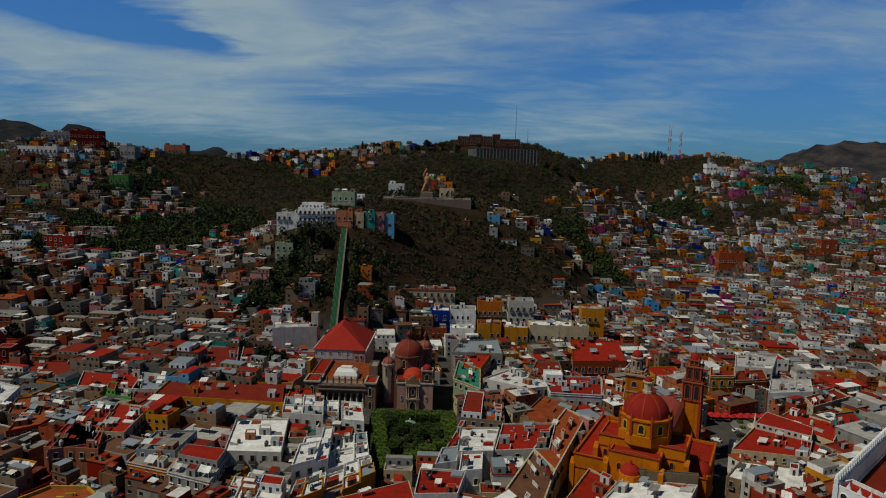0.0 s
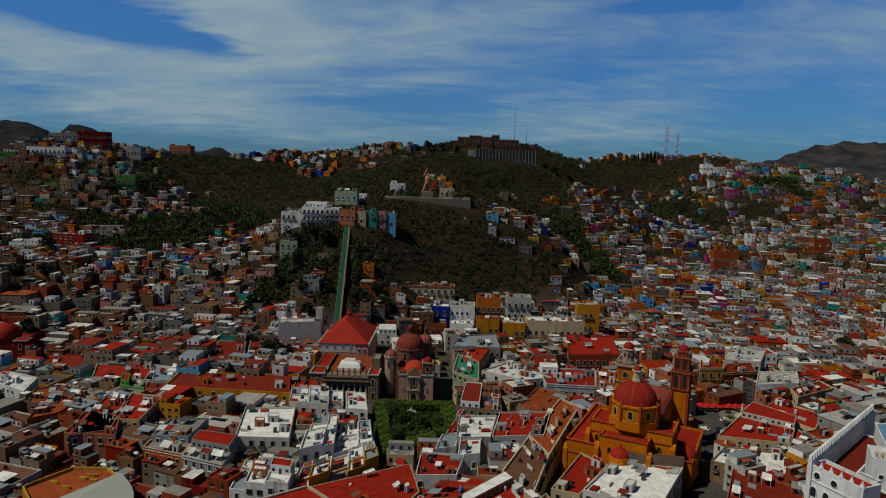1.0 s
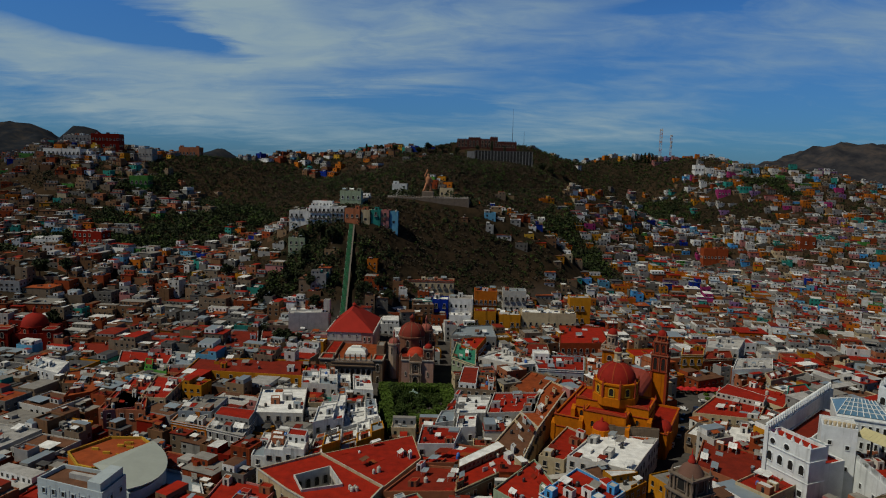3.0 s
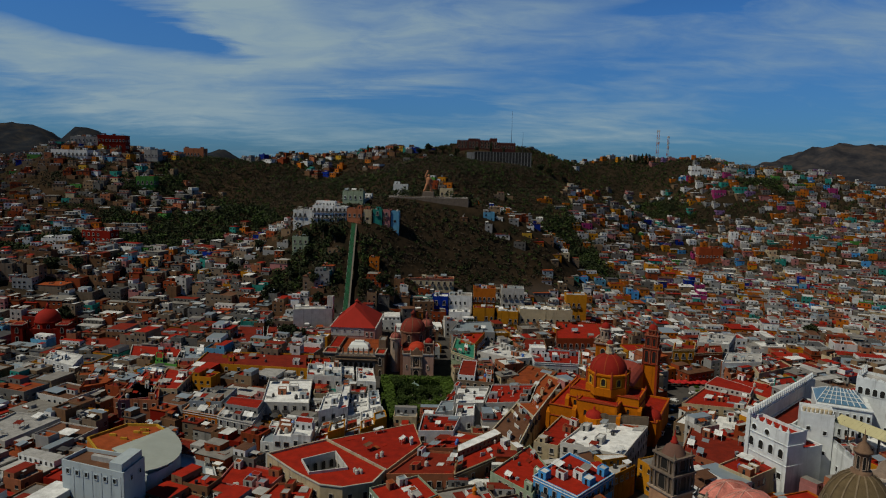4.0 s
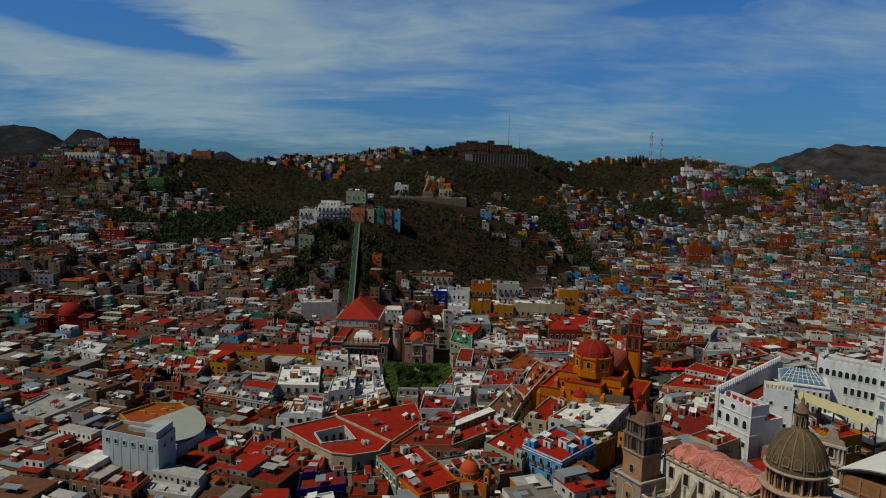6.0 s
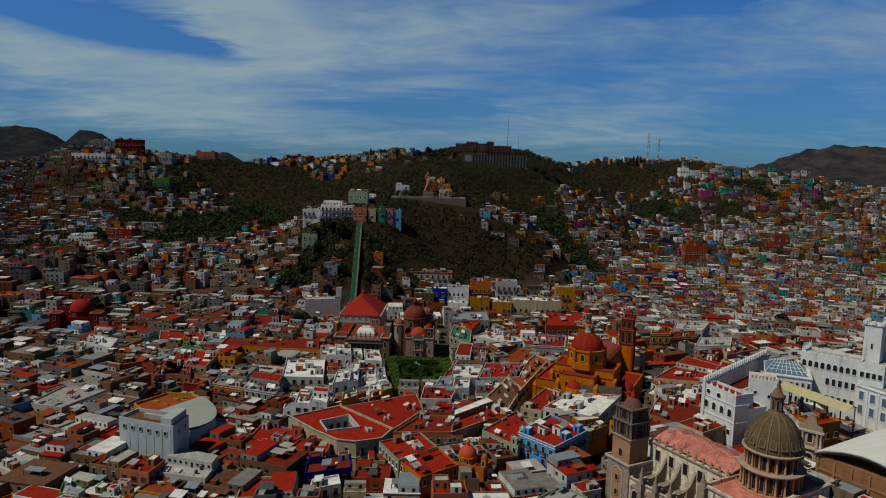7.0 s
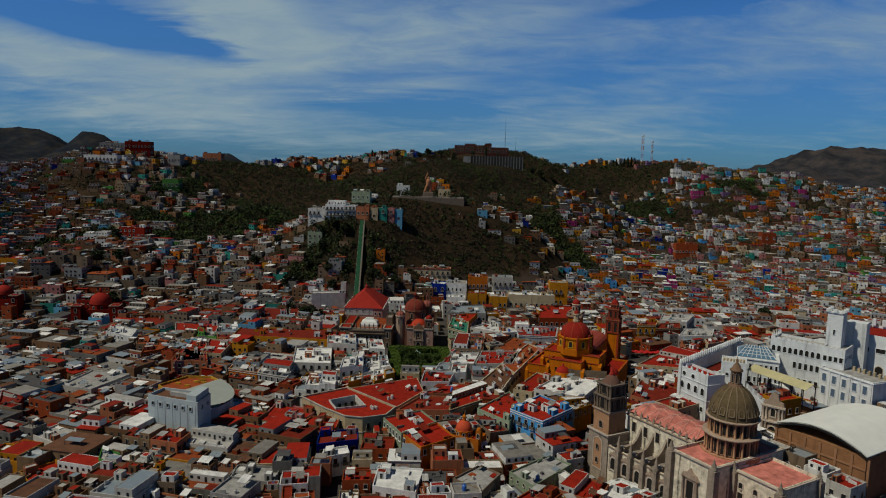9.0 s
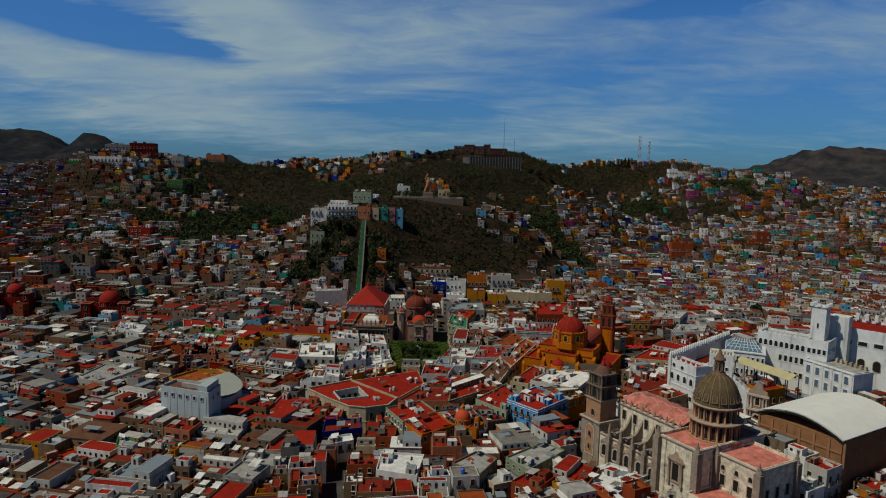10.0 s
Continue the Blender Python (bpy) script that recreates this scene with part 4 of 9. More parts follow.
def san_diego():
    m = frame_at(-19.5, 293.5, 0, 0) @ Matrix.Diagonal((1.0, 1.0, 1.36, 1.0))
    root = thing("church", m, "small stone church with carved portal and red ribbed dome", "church")
    take_local(m, -16, 10, -1, 34)
    pinkst = surface("rose_render", (0.328, 0.197, 0.148), 0.9, 0.3, 0.3, 0.2, streak=0.6)
    stone = surface("rose_stone", (0.139, 0.061, 0.037), 0.9, 0.4, 0.5, 0.4, streak=0.6)
    block("nave", root, stone, -9.5, 7.5, 1, 32, -4, 11.2, roof_mat("oldred"), 0.5)
    for x0, x1 in ((-8, -4), (2.2, 8)):
        b = block("tower_base", root, pinkst, x0, x1, 0, 6, -4, 10.6)
        cornice("cornice", b, STONE_PALE, x0, x1, 0, 6, 10.6, 0.35, 0.7)
        put("slit_window", arch_mesh(0.5, 1.4, STONE_PALE, PANE), b, (x0 + x1) / 2, -0.02, 5)
    b = block("belfry", root, stone, 3.0, 7.4, 0.6, 5.2, 11.0, 15.0)
    cornice("cornice", b, STONE, 3.0, 7.4, 0.6, 5.2, 14.8, 0.5, 0.6)
    op = arch_mesh(1.6, 2.0, STONE, PANE)
    put("opening", op, b, 5.2, 0.58, 11.8)
    put("opening", op, b, 2.98, 2.9, 11.8, -90)
    bm = bmesh.new()
    lathe(bm, dome(2.1, 15.2, 1.5, 6) + [(0.2, 16.8), (0.0, 17.6)], 16, at=(5.2, 2.9))
    part("belfry_dome", bm, RED_DOME, b)
    # carved portal
    bm = bmesh.new()
    prof = [(-4, -4), (2.2, -4), (2.2, 10.9), (1.6, 11.8), (0.6, 12.2), (-0.2, 13.0), (-0.9, 13.3), (-1.6, 13.0), (-2.4, 12.2), (-3.4, 11.8), (-4, 10.9)]
    a, c = [bm.verts.new((x, -0.5, z)) for x, z in prof], [bm.verts.new((x, 1.2, z)) for x, z in prof]
    bm.faces.new(a), bm.faces.new(c[::-1])
    for i in range(len(prof)):
        j = (i + 1) % len(prof)
        bm.faces.new((a[j], a[i], c[i], c[j]))
    portal = part("portal", bm, surface("portal_stone", (0.164, 0.098, 0.061), 0.9, 0.5, 0.6, 0.5, streak=0.6, fine=2.5), root, "carved brown stone portal")
    put("door", arch_mesh(2.4, 4.4, STONE, PANE, 0.35, 0.4), portal, -0.9, -0.52, 0.2)
    put("niche", arch_mesh(1.2, 2.0, STONE, PANE, 0.25), portal, -0.9, -0.52, 7.0)
    for x in (-3.5, -2.7, 0.9, 1.7):
        bm = bmesh.new()
        for z0, z1 in ((0, 5.2), (5.9, 9.8)):
            lathe(bm, [(0.34, z0), (0.34, z0 + 0.5), (0.22, z0 + 0.6), (0.3, (z0 + z1) / 2), (0.2, z1 - 0.6), (0.34, z1 - 0.4), (0.36, z1)], 8, at=(x, -0.75))
        part("estipite_column", bm, STONE, portal)
    for z in (5.3, 9.9):
        bm = bmesh.new()
        box(bm, -4.1, 2.3, -1.15, -0.4, z, z + 0.5)
        part("entablature", bm, STONE, portal)
    # main dome
    op = arch_mesh(1.5, 3.0, STONE, PANE)
    for x, y, z, r, h, w in ((-4.4, 19, 10.9, 6.9, 13, "drum"), (2.6, 27, 10.9, 3.4, 7.5, "drum"), (-13, 10, -4, 2.8, 10, "rotunda")):
        bm = bmesh.new()
        top = z + (5.3 if r > 5 else 6.0) if w == "drum" else 14.5
        lathe(bm, [(r, z), (r, top), (r + 0.5, top + 0.2), (r + 0.5, top + 0.7), (r, top + 0.8)], 12, at=(x, y), smooth=False)
        d = part(w, bm, stone if w != "rotunda" else STONE, root)
        for i in range(12):
            if i % 2 == 0:
                a = 30 * i + 15
                put("window", op, d, x + r * 0.966 * math.cos(radians(a)), y + r * 0.966 * math.sin(radians(a)), top - 3.3, a + 90, min(1, r / 6), 0.9)
        bm = bmesh.new()
        hh = r * 0.72
        lathe(bm, [(r * math.cos(i * math.pi / 18), top + 0.7 + hh * math.sin(i * math.pi / 18)) for i in range(9)] + [(r * 0.17, top + hh + 0.8), (r * 0.17, top + hh + 2.2), (r * 0.24, top + hh + 2.3), (r * 0.1, top + hh + 3.2), (0.0, top + hh + 4.0)], 24, at=(x, y))
        dm = part("dome", bm, surface("brown_red_dome", (0.139, 0.023, 0.014), 0.9, 0.4) if r > 5 else surface("rose_dome", (0.262, 0.074, 0.057), 0.85), d)
        for i in range(8):
            a = radians(45 * i)
            bm = bmesh.new()
            s, pr = Vector((-math.sin(a), math.cos(a), 0)) * 0.2, None
            for j in range(9):
                rr, zz = (r + 0.12) * math.cos(j * math.pi / 18), top + 0.7 + (hh + 0.12) * math.sin(j * math.pi / 18)
                c = Vector((x + rr * math.cos(a), y + rr * math.sin(a), zz))
                cur = (bm.verts.new(c - s), bm.verts.new(c + s))
                if pr:
                    bm.faces.new((pr[0], pr[1], cur[1], cur[0]))
                pr = cur
            part("rib", bm, stone, dm)
    # two low red vaults behind the front
    for y in (6.5, 11.5):
        bm = bmesh.new()
        lathe(bm, dome(4.4, 11.3, 2.2, 5, 0.3), 20, at=(-1.4, y), squash=0.62)
        part("vault", bm, surface("bright_red_coat", (0.344, 0.033, 0.012), 0.75, 0.2), root)
    pm = pinnacle_mesh(2.0, STONE)
    for x in (-8, -4, 2.2, 8):
        put("pinnacle", pm, root, x, 0.2, 11.1)


san_diego()


def statue(x, y, z, h, label, group="", mat=None):
    """A standing figure of stone on a plinth, in one plain mesh."""
    bm = bmesh.new()
    lathe(bm, [(0.45, 0), (0.45, 0.4), (0.36, 0.45), (0.42, 0.9), (0.36, 1.4), (0.44, 2.0), (0.40, 2.35), (0.16, 2.5), (0.2, 2.75), (0.16, 2.98), (0, 3.05)], 8)
    ob = new("statue", mesh_of("statue", bm, mat or STONE_DARK))
    ob.matrix_basis = Matrix.LocRotScale((x, y, z), None, (h / 3.05,) * 3)
    return tagged(ob, label, "statue", group)


def theatre_juarez():
    m = frame_at(-52.1, 293, 0, 0) @ Matrix.Diagonal((0.86, 1.0, 1.17, 1.0))
    root = thing("theatre", m, "stone theatre with columned portico and red hipped roof", "theatre")
    take_local(m, -24, 17, -3, 71)
    stone = surface("portico_stone", (0.164, 0.111, 0.070), 0.9, 0.35, 0.4, 0.3, streak=0.5)
    pink = surface("pink_render", (0.369, 0.197, 0.156), 0.9, 0.2, 0.3, 0.2, streak=0.4)
    white = wall_mat("offwhite")
    for i in range(6):
        bm = bmesh.new()
        box(bm, -12 - 0.2 * (5 - i), 12 + 0.2 * (5 - i), -3 + 0.4 * i, 0.5, -2 if i == 0 else 0.3 * i - 0.02, 0.3 * (i + 1))
        part("step", bm, STONE_PALE, root)
    block("portico_back", root, STONE_DARK, -15, 15.4, 5, 8, -3, 10.5)
    for x0, x1, o in ((-19.5, -12, 1.5), (12, 17.5, 1.5)):
        b = block("wing", root, stone, x0, x1, -0.5, 9, -3, 12.0, RED_ROOF, 0.5)
        cornice("cornice", b, STONE_PALE, x0, x1, -0.5, 9, 12.0, 0.5, 0.8)
        w = arch_mesh(1.6, 3.2, STONE_PALE, PANE)
        for z in (1.8, 7.2):
            put("window", w, b, (x0 + x1) / 2, -0.52, z)
    for i in range(8):
        bm = bmesh.new()
        lathe(bm, [(0.85, 1.7), (0.85, 2.1), (0.62, 2.3), (0.64, 5), (0.54, 7.0), (0.9, 7.7), (0.95, 8.0)], 12, at=(-11 + i * 22 / 7, 0.4))
        part("column", bm, STONE_PALE, root)
    bm = bmesh.new()
    box(bm, -12.2, 12.2, -0.6, 6, 8.0, 9.2), box(bm, -12.7, 12.7, -1.1, 6, 9.2, 9.6), box(bm, -12.2, 12.2, -0.5, 6, 9.6, 10.7), box(bm, -12.6, 12.6, -0.9, 6, 10.7, 11.1)
    part("entablature", bm, stone, root)
    bm = bmesh.new()
    for i in range(40):
        x = -12 + i * 24 / 39
        box(bm, x - 0.12, x + 0.12, -0.6, -0.3, 11.1, 11.9)
    box(bm, -12.2, 12.2, -0.7, -0.2, 11.9, 12.15)
    part("balustrade", bm, STONE_PALE, root)
    for i in range(8):
        statue(-52.1 + 0.86 * (-11 + i * 22 / 7), 292.6, 14.2, 3.2, "dark statue standing on the theatre's parapet", "statues on the theatre parapet")
    bm = bmesh.new()
    box(bm, -12, 12, 0, 33.4, 10.6, 11.08)
    part("terrace_roof", bm, roof_mat("terracotta"), root)
    block("foyer", root, white, -15, 12.4, 8, 33.7, -3, 10.5, None)
    block("side_foyer", root, stone, -19, -12.1, 9.1, 33.4, -3, 12.0, RED_ROOF, 0.4)
    block("stair_tower", root, stone, 12.5, 17, 9.1, 18, -3, 16.0, roof_mat("rgrey"), 0.4)
    # glass lantern over the foyer
    bm = bmesh.new()
    box(bm, -6.5, 6.5, 8.4, 15.6, 11.05, 12.2)
    for (a, b, z0), (c, d, z1) in (((6.5, 3.6, 12.2), (5.6, 2.9, 13.6)), ((5.6, 2.9, 13.6), (3.6, 1.6, 14.6)), ((3.2, 1.4, 14.6), (2.9, 1.2, 15.3))):
        lo = [(-a, 12 - b, z0), (a, 12 - b, z0), (a, 12 + b, z0), (-a, 12 + b, z0)]
        hi = [(-c, 12 - d, z1), (c, 12 - d, z1), (c, 12 + d, z1), (-c, 12 + d, z1)]
        for i in range(4):
            j = (i + 1) % 4
            poly(bm, [lo[i], lo[j], hi[j], hi[i]])
        poly(bm, hi)
    part("skylight", bm, CANVAS, root, "white glazed skylight")
    # auditorium with a hipped roof
    b = block("auditorium", root, pink, -22.8, 6.2, 33.7, 69, -3, 16.5)
    bm = bmesh.new()
    box(bm, -22.82, -1.0, 33.55, 33.65, 12.4, 16.5)
    part("front_band", bm, white, b)
    for x in (-19, -14, -9, -4):
        put("window", arch_mesh(0.8, 0.9, white, PANE, round_top=False), b, x, 33.53, 14.6)
    for x in (1, 4):
        put("window", arch_mesh(1.0, 1.8, white, PANE, round_top=False), b, x, 33.63, 12.4)
    e, r0, r1 = [(-23.4, 33.1, 16.5), (6.8, 33.1, 16.5), (6.8, 69.6, 16.5), (-23.4, 69.6, 16.5)], (-9.8, 47, 24.6), (-9.8, 58, 25.4)
    bm = bmesh.new()
    poly(bm, [e[0], e[1], r0]), poly(bm, [e[1], e[2], r1, r0]), poly(bm, [e[2], e[3], r1]), poly(bm, [e[3], e[0], r0, r1]), poly(bm, e[::-1])
    hip = part("hipped_roof", bm, surface("red_hip", (0.246, 0.018, 0.011), 0.9, 0.22, 0.15, 0.15), root)
    bm = bmesh.new()
    lathe(bm, [(1.2, 23.5), (1.2, 25.7), (1.5, 25.8), (0.4, 26.5), (0.3, 26.9), (0.0, 27.1)], 8, at=(-9.8, 56), smooth=False)
    part("vent", bm, surface("red_hip", ()), hip)
    for x0, x1 in ((-23.8, -23.2), (6.6, 7.2)):
        bm = bmesh.new()
        box(bm, x0, x1, 32.9, 69.8, 15.9, 16.8)
        part("eave", bm, white, hip)


theatre_juarez()


def compania():
    m = frame_at(61, 127, 2, -59)
    root = thing("church", m, "weathered stone church with colonnaded dome and faded pink roof", "church")
    take_local(m, -8, 66, -9, 30)
    wall = surface("weathered_render", (0.56, 0.50, 0.385), 0.92, 0.95, 0.5, 0.5, streak=2.8)
    grey = surface("sooted_stone", (0.238, 0.193, 0.148), 0.92, 0.6, 0.5, 0.5, streak=1.2, fine=2.0)
    warm = surface("warm_stone", (0.328, 0.180, 0.098), 0.92, 0.4, 0.5, 0.4, streak=0.7)
    rose = surface("faded_pink_roof", (0.46, 0.155, 0.12), 0.85, 1.0, 0.35, 0.5)
    # tower
    tb = block("tower_base", root, grey, -5, 5, -5, 5, -6, 18.6)
    cornice("cornice", tb, STONE_PALE, -5, 5, -5, 5, 18.4, 0.6, 0.9)
    blind = arch_mesh(4.2, 11.5, STONE_PALE, warm, 0.15, 0.3)
    put("blind_arch", blind, tb, 0, -5.02, 5)
    put("blind_arch", blind, tb, -5.02, 0, 5, -90)
    op = arch_mesh(1.6, 2.6, STONE, PANE)
    for z in (7, 12):
        put("window", op, tb, 0, -5.2, z, 0, 0.7, 0.8), put("window", op, tb, -5.2, 0, z, -90, 0.7, 0.8)
    ts = block("tower_shaft", root, warm, -4, 4, -4, 4, 18.6, 26.6)
    put("window", op, ts, 0, -4.02, 20), put("window", op, ts, -4.02, 0, 20, -90)
    cornice("cornice", ts, STONE, -4, 4, -4, 4, 26.4, 0.5, 0.8)
    z = 26.6
    bell = arch_mesh(2.1, 4.2, STONE_DARK, PANE)
    for w, h in ((7.4, 5.4), (6.4, 4.4)):
        bm = bmesh.new()
        box(bm, -w / 2, w / 2, -w / 2, w / 2, z, z + h)
        tier = part("belfry", bm, surface("dark_carved_stone", (0.105, 0.075, 0.050), 0.92, 0.6, 0.6, 0.5, streak=0.8, fine=2.0), root)
        cornice("cornice", tier, STONE_DARK, -w / 2, w / 2, -w / 2, w / 2, z + h - 0.4, 0.7, 0.8)
        for dx, dy, d in ((0, -w / 2 - 0.02, 0), (-w / 2 - 0.02, 0, -90), (w / 2 + 0.02, 0, 90), (0, w / 2 + 0.02, 180)):
            put("opening", bell, tier, dx, dy, z + 0.6, d, 1.0, (h - 1.2) / 4.2)
        for sx in (-1, 1):
            for k in (0.52, 0.32):
                for x, y in ((sx * w * k, -w / 2 - 0.3), (sx * w * k, w / 2 + 0.3), (-w / 2 - 0.3, sx * w * k), (w / 2 + 0.3, sx * w * k)):
                    bm = bmesh.new()
                    lathe(bm, [(0.36, z), (0.36, z + 0.6), (0.22, z + 0.8), (0.32, z + h * 0.5), (0.2, z + h - 0.9), (0.38, z + h - 0.5)], 8, at=(x, y))
                    part("column", bm, STONE_DARK, tier)
        pm = pinnacle_mesh(1.8, STONE_DARK, 0.35)
        for dx, dy in ((-1, -1), (1, -1), (1, 1), (-1, 1)):
            put("pinnacle", pm, tier, dx * w / 2, dy * w / 2, z + h)
        z += h
    bm = bmesh.new()
    lathe(bm, [(3.2, z), (2.9, z + 0.6), (2.2, z + 1.9), (1.2, z + 2.7), (0.9, z + 2.9)], 16)
    part("tower_dome", bm, surface("brown_stone_cap", (0.12, 0.062, 0.045), 0.9, 0.4), root)
    bm = bmesh.new()
    lathe(bm, [(0.9, z + 2.8), (1.1, z + 3.2), (0.7, z + 3.6), (0.7, z + 4.3), (0.2, z + 4.9), (0.1, z + 6.4), (0, z + 6.5)], 12)
    part("tower_lantern", bm, surface("red_hip", ()), root)
    # nave with aisles
    nv = block("nave", root, wall, 4, 34, 5, 21, -6, 25.6)
    bm = bmesh.new()
    k = 5
    for i in range(k):
        x0, x1 = 4 + 30 * i / k, 4 + 30 * (i + 1) / k
        a = [[(x0 + (x1 - x0) * u / 6, 5 + 16 * v / 6, 25.6 + 2.0 * math.sin(math.pi * v / 6) + 0.9 * math.sin(math.pi * u / 6)) for v in range(7)] for u in range(7)]
        g = [[bm.verts.new(p) for p in row] for row in a]
        for u in range(6):
            for v in range(6):
                bm.faces.new((g[u][v], g[u + 1][v], g[u + 1][v + 1], g[u][v + 1])).smooth = True
    vr = part("vaulted_roof", bm, rose, root, "faded pink coated vaults")
    # raised seams along the groins and across the crowns of the vaults
    seam = surface("pale_seam", (0.50, 0.25, 0.20), 0.85, 0.4)

    def vault_z(x, v):
        return 25.6 + 2.0 * math.sin(math.pi * v) + 0.9 * abs(math.sin(math.pi * (x - 4) / 6))

    for i in range(k):
        for line in range(4):
            bm = bmesh.new()
            pr = None
            for j in range(13):
                f = j / 12
                x, v = ((4 + 6 * (i + f), f), (4 + 6 * (i + f), 1 - f), (4 + 6 * (i + 0.5), f), (4 + 6 * (i + f), 0.5))[line]
                wx, wy = ((0.12, 0.12), (0.12, 0.12), (0.16, 0.0), (0.0, 0.16))[line]
                y, z = 5 + 16 * v, vault_z(x, v)
                cur = [bm.verts.new(q) for q in ((x - wx, y + (wy if line != 1 else -wy), z + 0.02), (x, y, z + 0.16), (x + wx, y - (wy if line != 1 else -wy), z + 0.02))]
                if pr:
                    bm.faces.new((pr[0], pr[1], cur[1], cur[0]))
                    bm.faces.new((pr[1], pr[2], cur[2], cur[1]))
                pr = cur
            part("seam", bm, seam, vr)
    op2 = arch_mesh(1.8, 3.6, STONE_PALE, PANE, round_top=False)
    for i in range(5):
        put("window", op2, nv, 7.5 + i * 5.6, 4.98, 19.5)
    al = block("aisle", root, wall, 5, 34, -4.5, 5, -6, 14.4, surface("roof_stained", (0.205, 0.172, 0.148), 0.9, 0.5), 0.9)
    ow = arch_mesh(2.6, 4.4, STONE_PALE, PANE, 0.35, 0.5)
    for i in range(5):
        x = 8 + i * 5.8
        put("window", ow, al, x, -4.52, 7.2)
        b = block("buttress", root, grey, x + 2.1, x + 3.7, -6.2, -4.4, -6, 15.6)
        bm = bmesh.new()
        lathe(bm, [(0.9, 15.6), (1.0, 16.2), (0.5, 17.0), (0.7, 18.2), (0.25, 19.6), (0, 21.2)], 8, at=(x + 2.9, -5.4))
        part("pinnacle", bm, grey, b)
        bm = bmesh.new()
        n = 8
        up = [(-4.6 + 9.7 * q / n, 15.2 + 7.2 * (q / n) ** 2.2 + 0.9 * math.sin(q * math.pi * 2 / n)) for q in range(n + 1)]
        prof = [(-4.6, 14.2)] + up + [(5.1, 14.2)]
        va, vb = [bm.verts.new((x + 2.5, yy, zz)) for yy, zz in prof], [bm.verts.new((x + 3.3, yy, zz)) for yy, zz in prof]
        bm.faces.new(va), bm.faces.new(vb[::-1])
        for q in range(len(prof)):
            r = (q + 1) % len(prof)
            bm.faces.new((va[r], va[q], vb[q], vb[r]))
        part("scrolled_buttress", bm, grey, b)
        bm = bmesh.new()
        lathe(bm, [(1.0, -0.6), (1.1, 0.0), (1.0, 0.6)], 14, smooth=False)
        lathe(bm, [(0.0, 0.64), (0.5, 0.62), (0.5, 0.8), (0.0, 0.82)], 10)
        part("volute", bm, STONE_PALE, b, at=Matrix.Translation((x + 2.9, -3.4, 16.0)) @ Matrix.Rotation(radians(90), 4, "Y"))
        bm = bmesh.new()
        prof = [(-2.1, 12.3), (2.1, 12.3), (1.5, 13.2), (0.7, 13.4), (0.0, 14.1), (-0.7, 13.4), (-1.5, 13.2)]
        va, vb = [bm.verts.new((x + q, -5.0, zz)) for q, zz in prof], [bm.verts.new((x + q, -4.45, zz)) for q, zz in prof]
        bm.faces.new(va), bm.faces.new(vb[::-1])
        for q in range(len(prof)):
            r = (q + 1) % len(prof)
            bm.faces.new((va[r], va[q], vb[q], vb[r]))
        part("window_pediment", bm, STONE, al)
        for s in (-1.75, 1.75):
            bm = bmesh.new()
            lathe(bm, [(0.3, 6.6), (0.3, 7.2), (0.2, 7.4), (0.28, 9.5), (0.18, 11.6), (0.34, 12.2)], 8, at=(x + s, -4.75))
            part("window_column", bm, STONE, al)
    cornice("string_course", nv, STONE, 4, 34, 5, 21, 24.9, 0.45, 0.7)
    cornice("string_course", al, STONE, 5, 34, -4.5, 5, 14.9, 0.4, 0.6)
    pm = pinnacle_mesh(2.4, grey, 0.5)
    for i in range(11):
        put("pinnacle", pm, nv, 4.6 + i * 2.9, 5.2, 25.6)
    # crossing, arms and chancel
    tr = block("transept", root, wall, 33.9, 50, -5, 28, -6, 24.6, rose, 1.0)
    op3 = arch_mesh(2.6, 6.0, STONE, PANE, 0.4, 0.6, round_top=False)
    put("window", op3, tr, 42, -5.03, 12)
    bm = bmesh.new()
    prof = [(38.6, 18.9), (45.4, 18.9), (44.4, 20.4), (43.0, 20.8), (42.0, 22.2), (41.0, 20.8), (39.6, 20.4)]
    va, vb = [bm.verts.new((q, -5.9, zz)) for q, zz in prof], [bm.verts.new((q, -4.95, zz)) for q, zz in prof]
    bm.faces.new(va), bm.faces.new(vb[::-1])
    for q in range(len(prof)):
        r = (q + 1) % len(prof)
        bm.faces.new((va[r], va[q], vb[q], vb[r]))
    part("window_pediment", bm, STONE, tr)
    for s in (39.4, 44.6):
        bm = bmesh.new()
        lathe(bm, [(0.55, 10.6), (0.55, 11.6), (0.35, 12.0), (0.5, 15.0), (0.32, 18.0), (0.6, 18.9)], 8, at=(s, -5.5))
        part("window_column", bm, STONE, tr)
    ch = block("chancel", root, wall, 50, 66, 4, 22, -6, 23.0, rose, 0.9)
    for x in (53, 58, 63):
        put("window", op2, ch, x, 3.98, 13.5)
        put("oculus", arch_mesh(1.4, 1.8, STONE_PALE, PANE), ch, x, 3.98, 18.5)
    for y in (8, 13, 18):
        put("window", op2, ch, 66.02, y, 13, 90)
    vs = block("sacristy", root, wall, 50, 70, -9, 4, -6, 12.0, rose, 0.7)
    for x in (53, 58, 63, 67.5):
        put("window", ow, vs, x, -9.02, 4, 0, 0.7, 0.8)
    cornice("cornice", tr, STONE_PALE, 33.9, 50, -5, 28, 25.0, 0.5, 0.8)
    cornice("cornice", ch, STONE_PALE, 50, 66, 4, 22, 23.3, 0.5, 0.7)
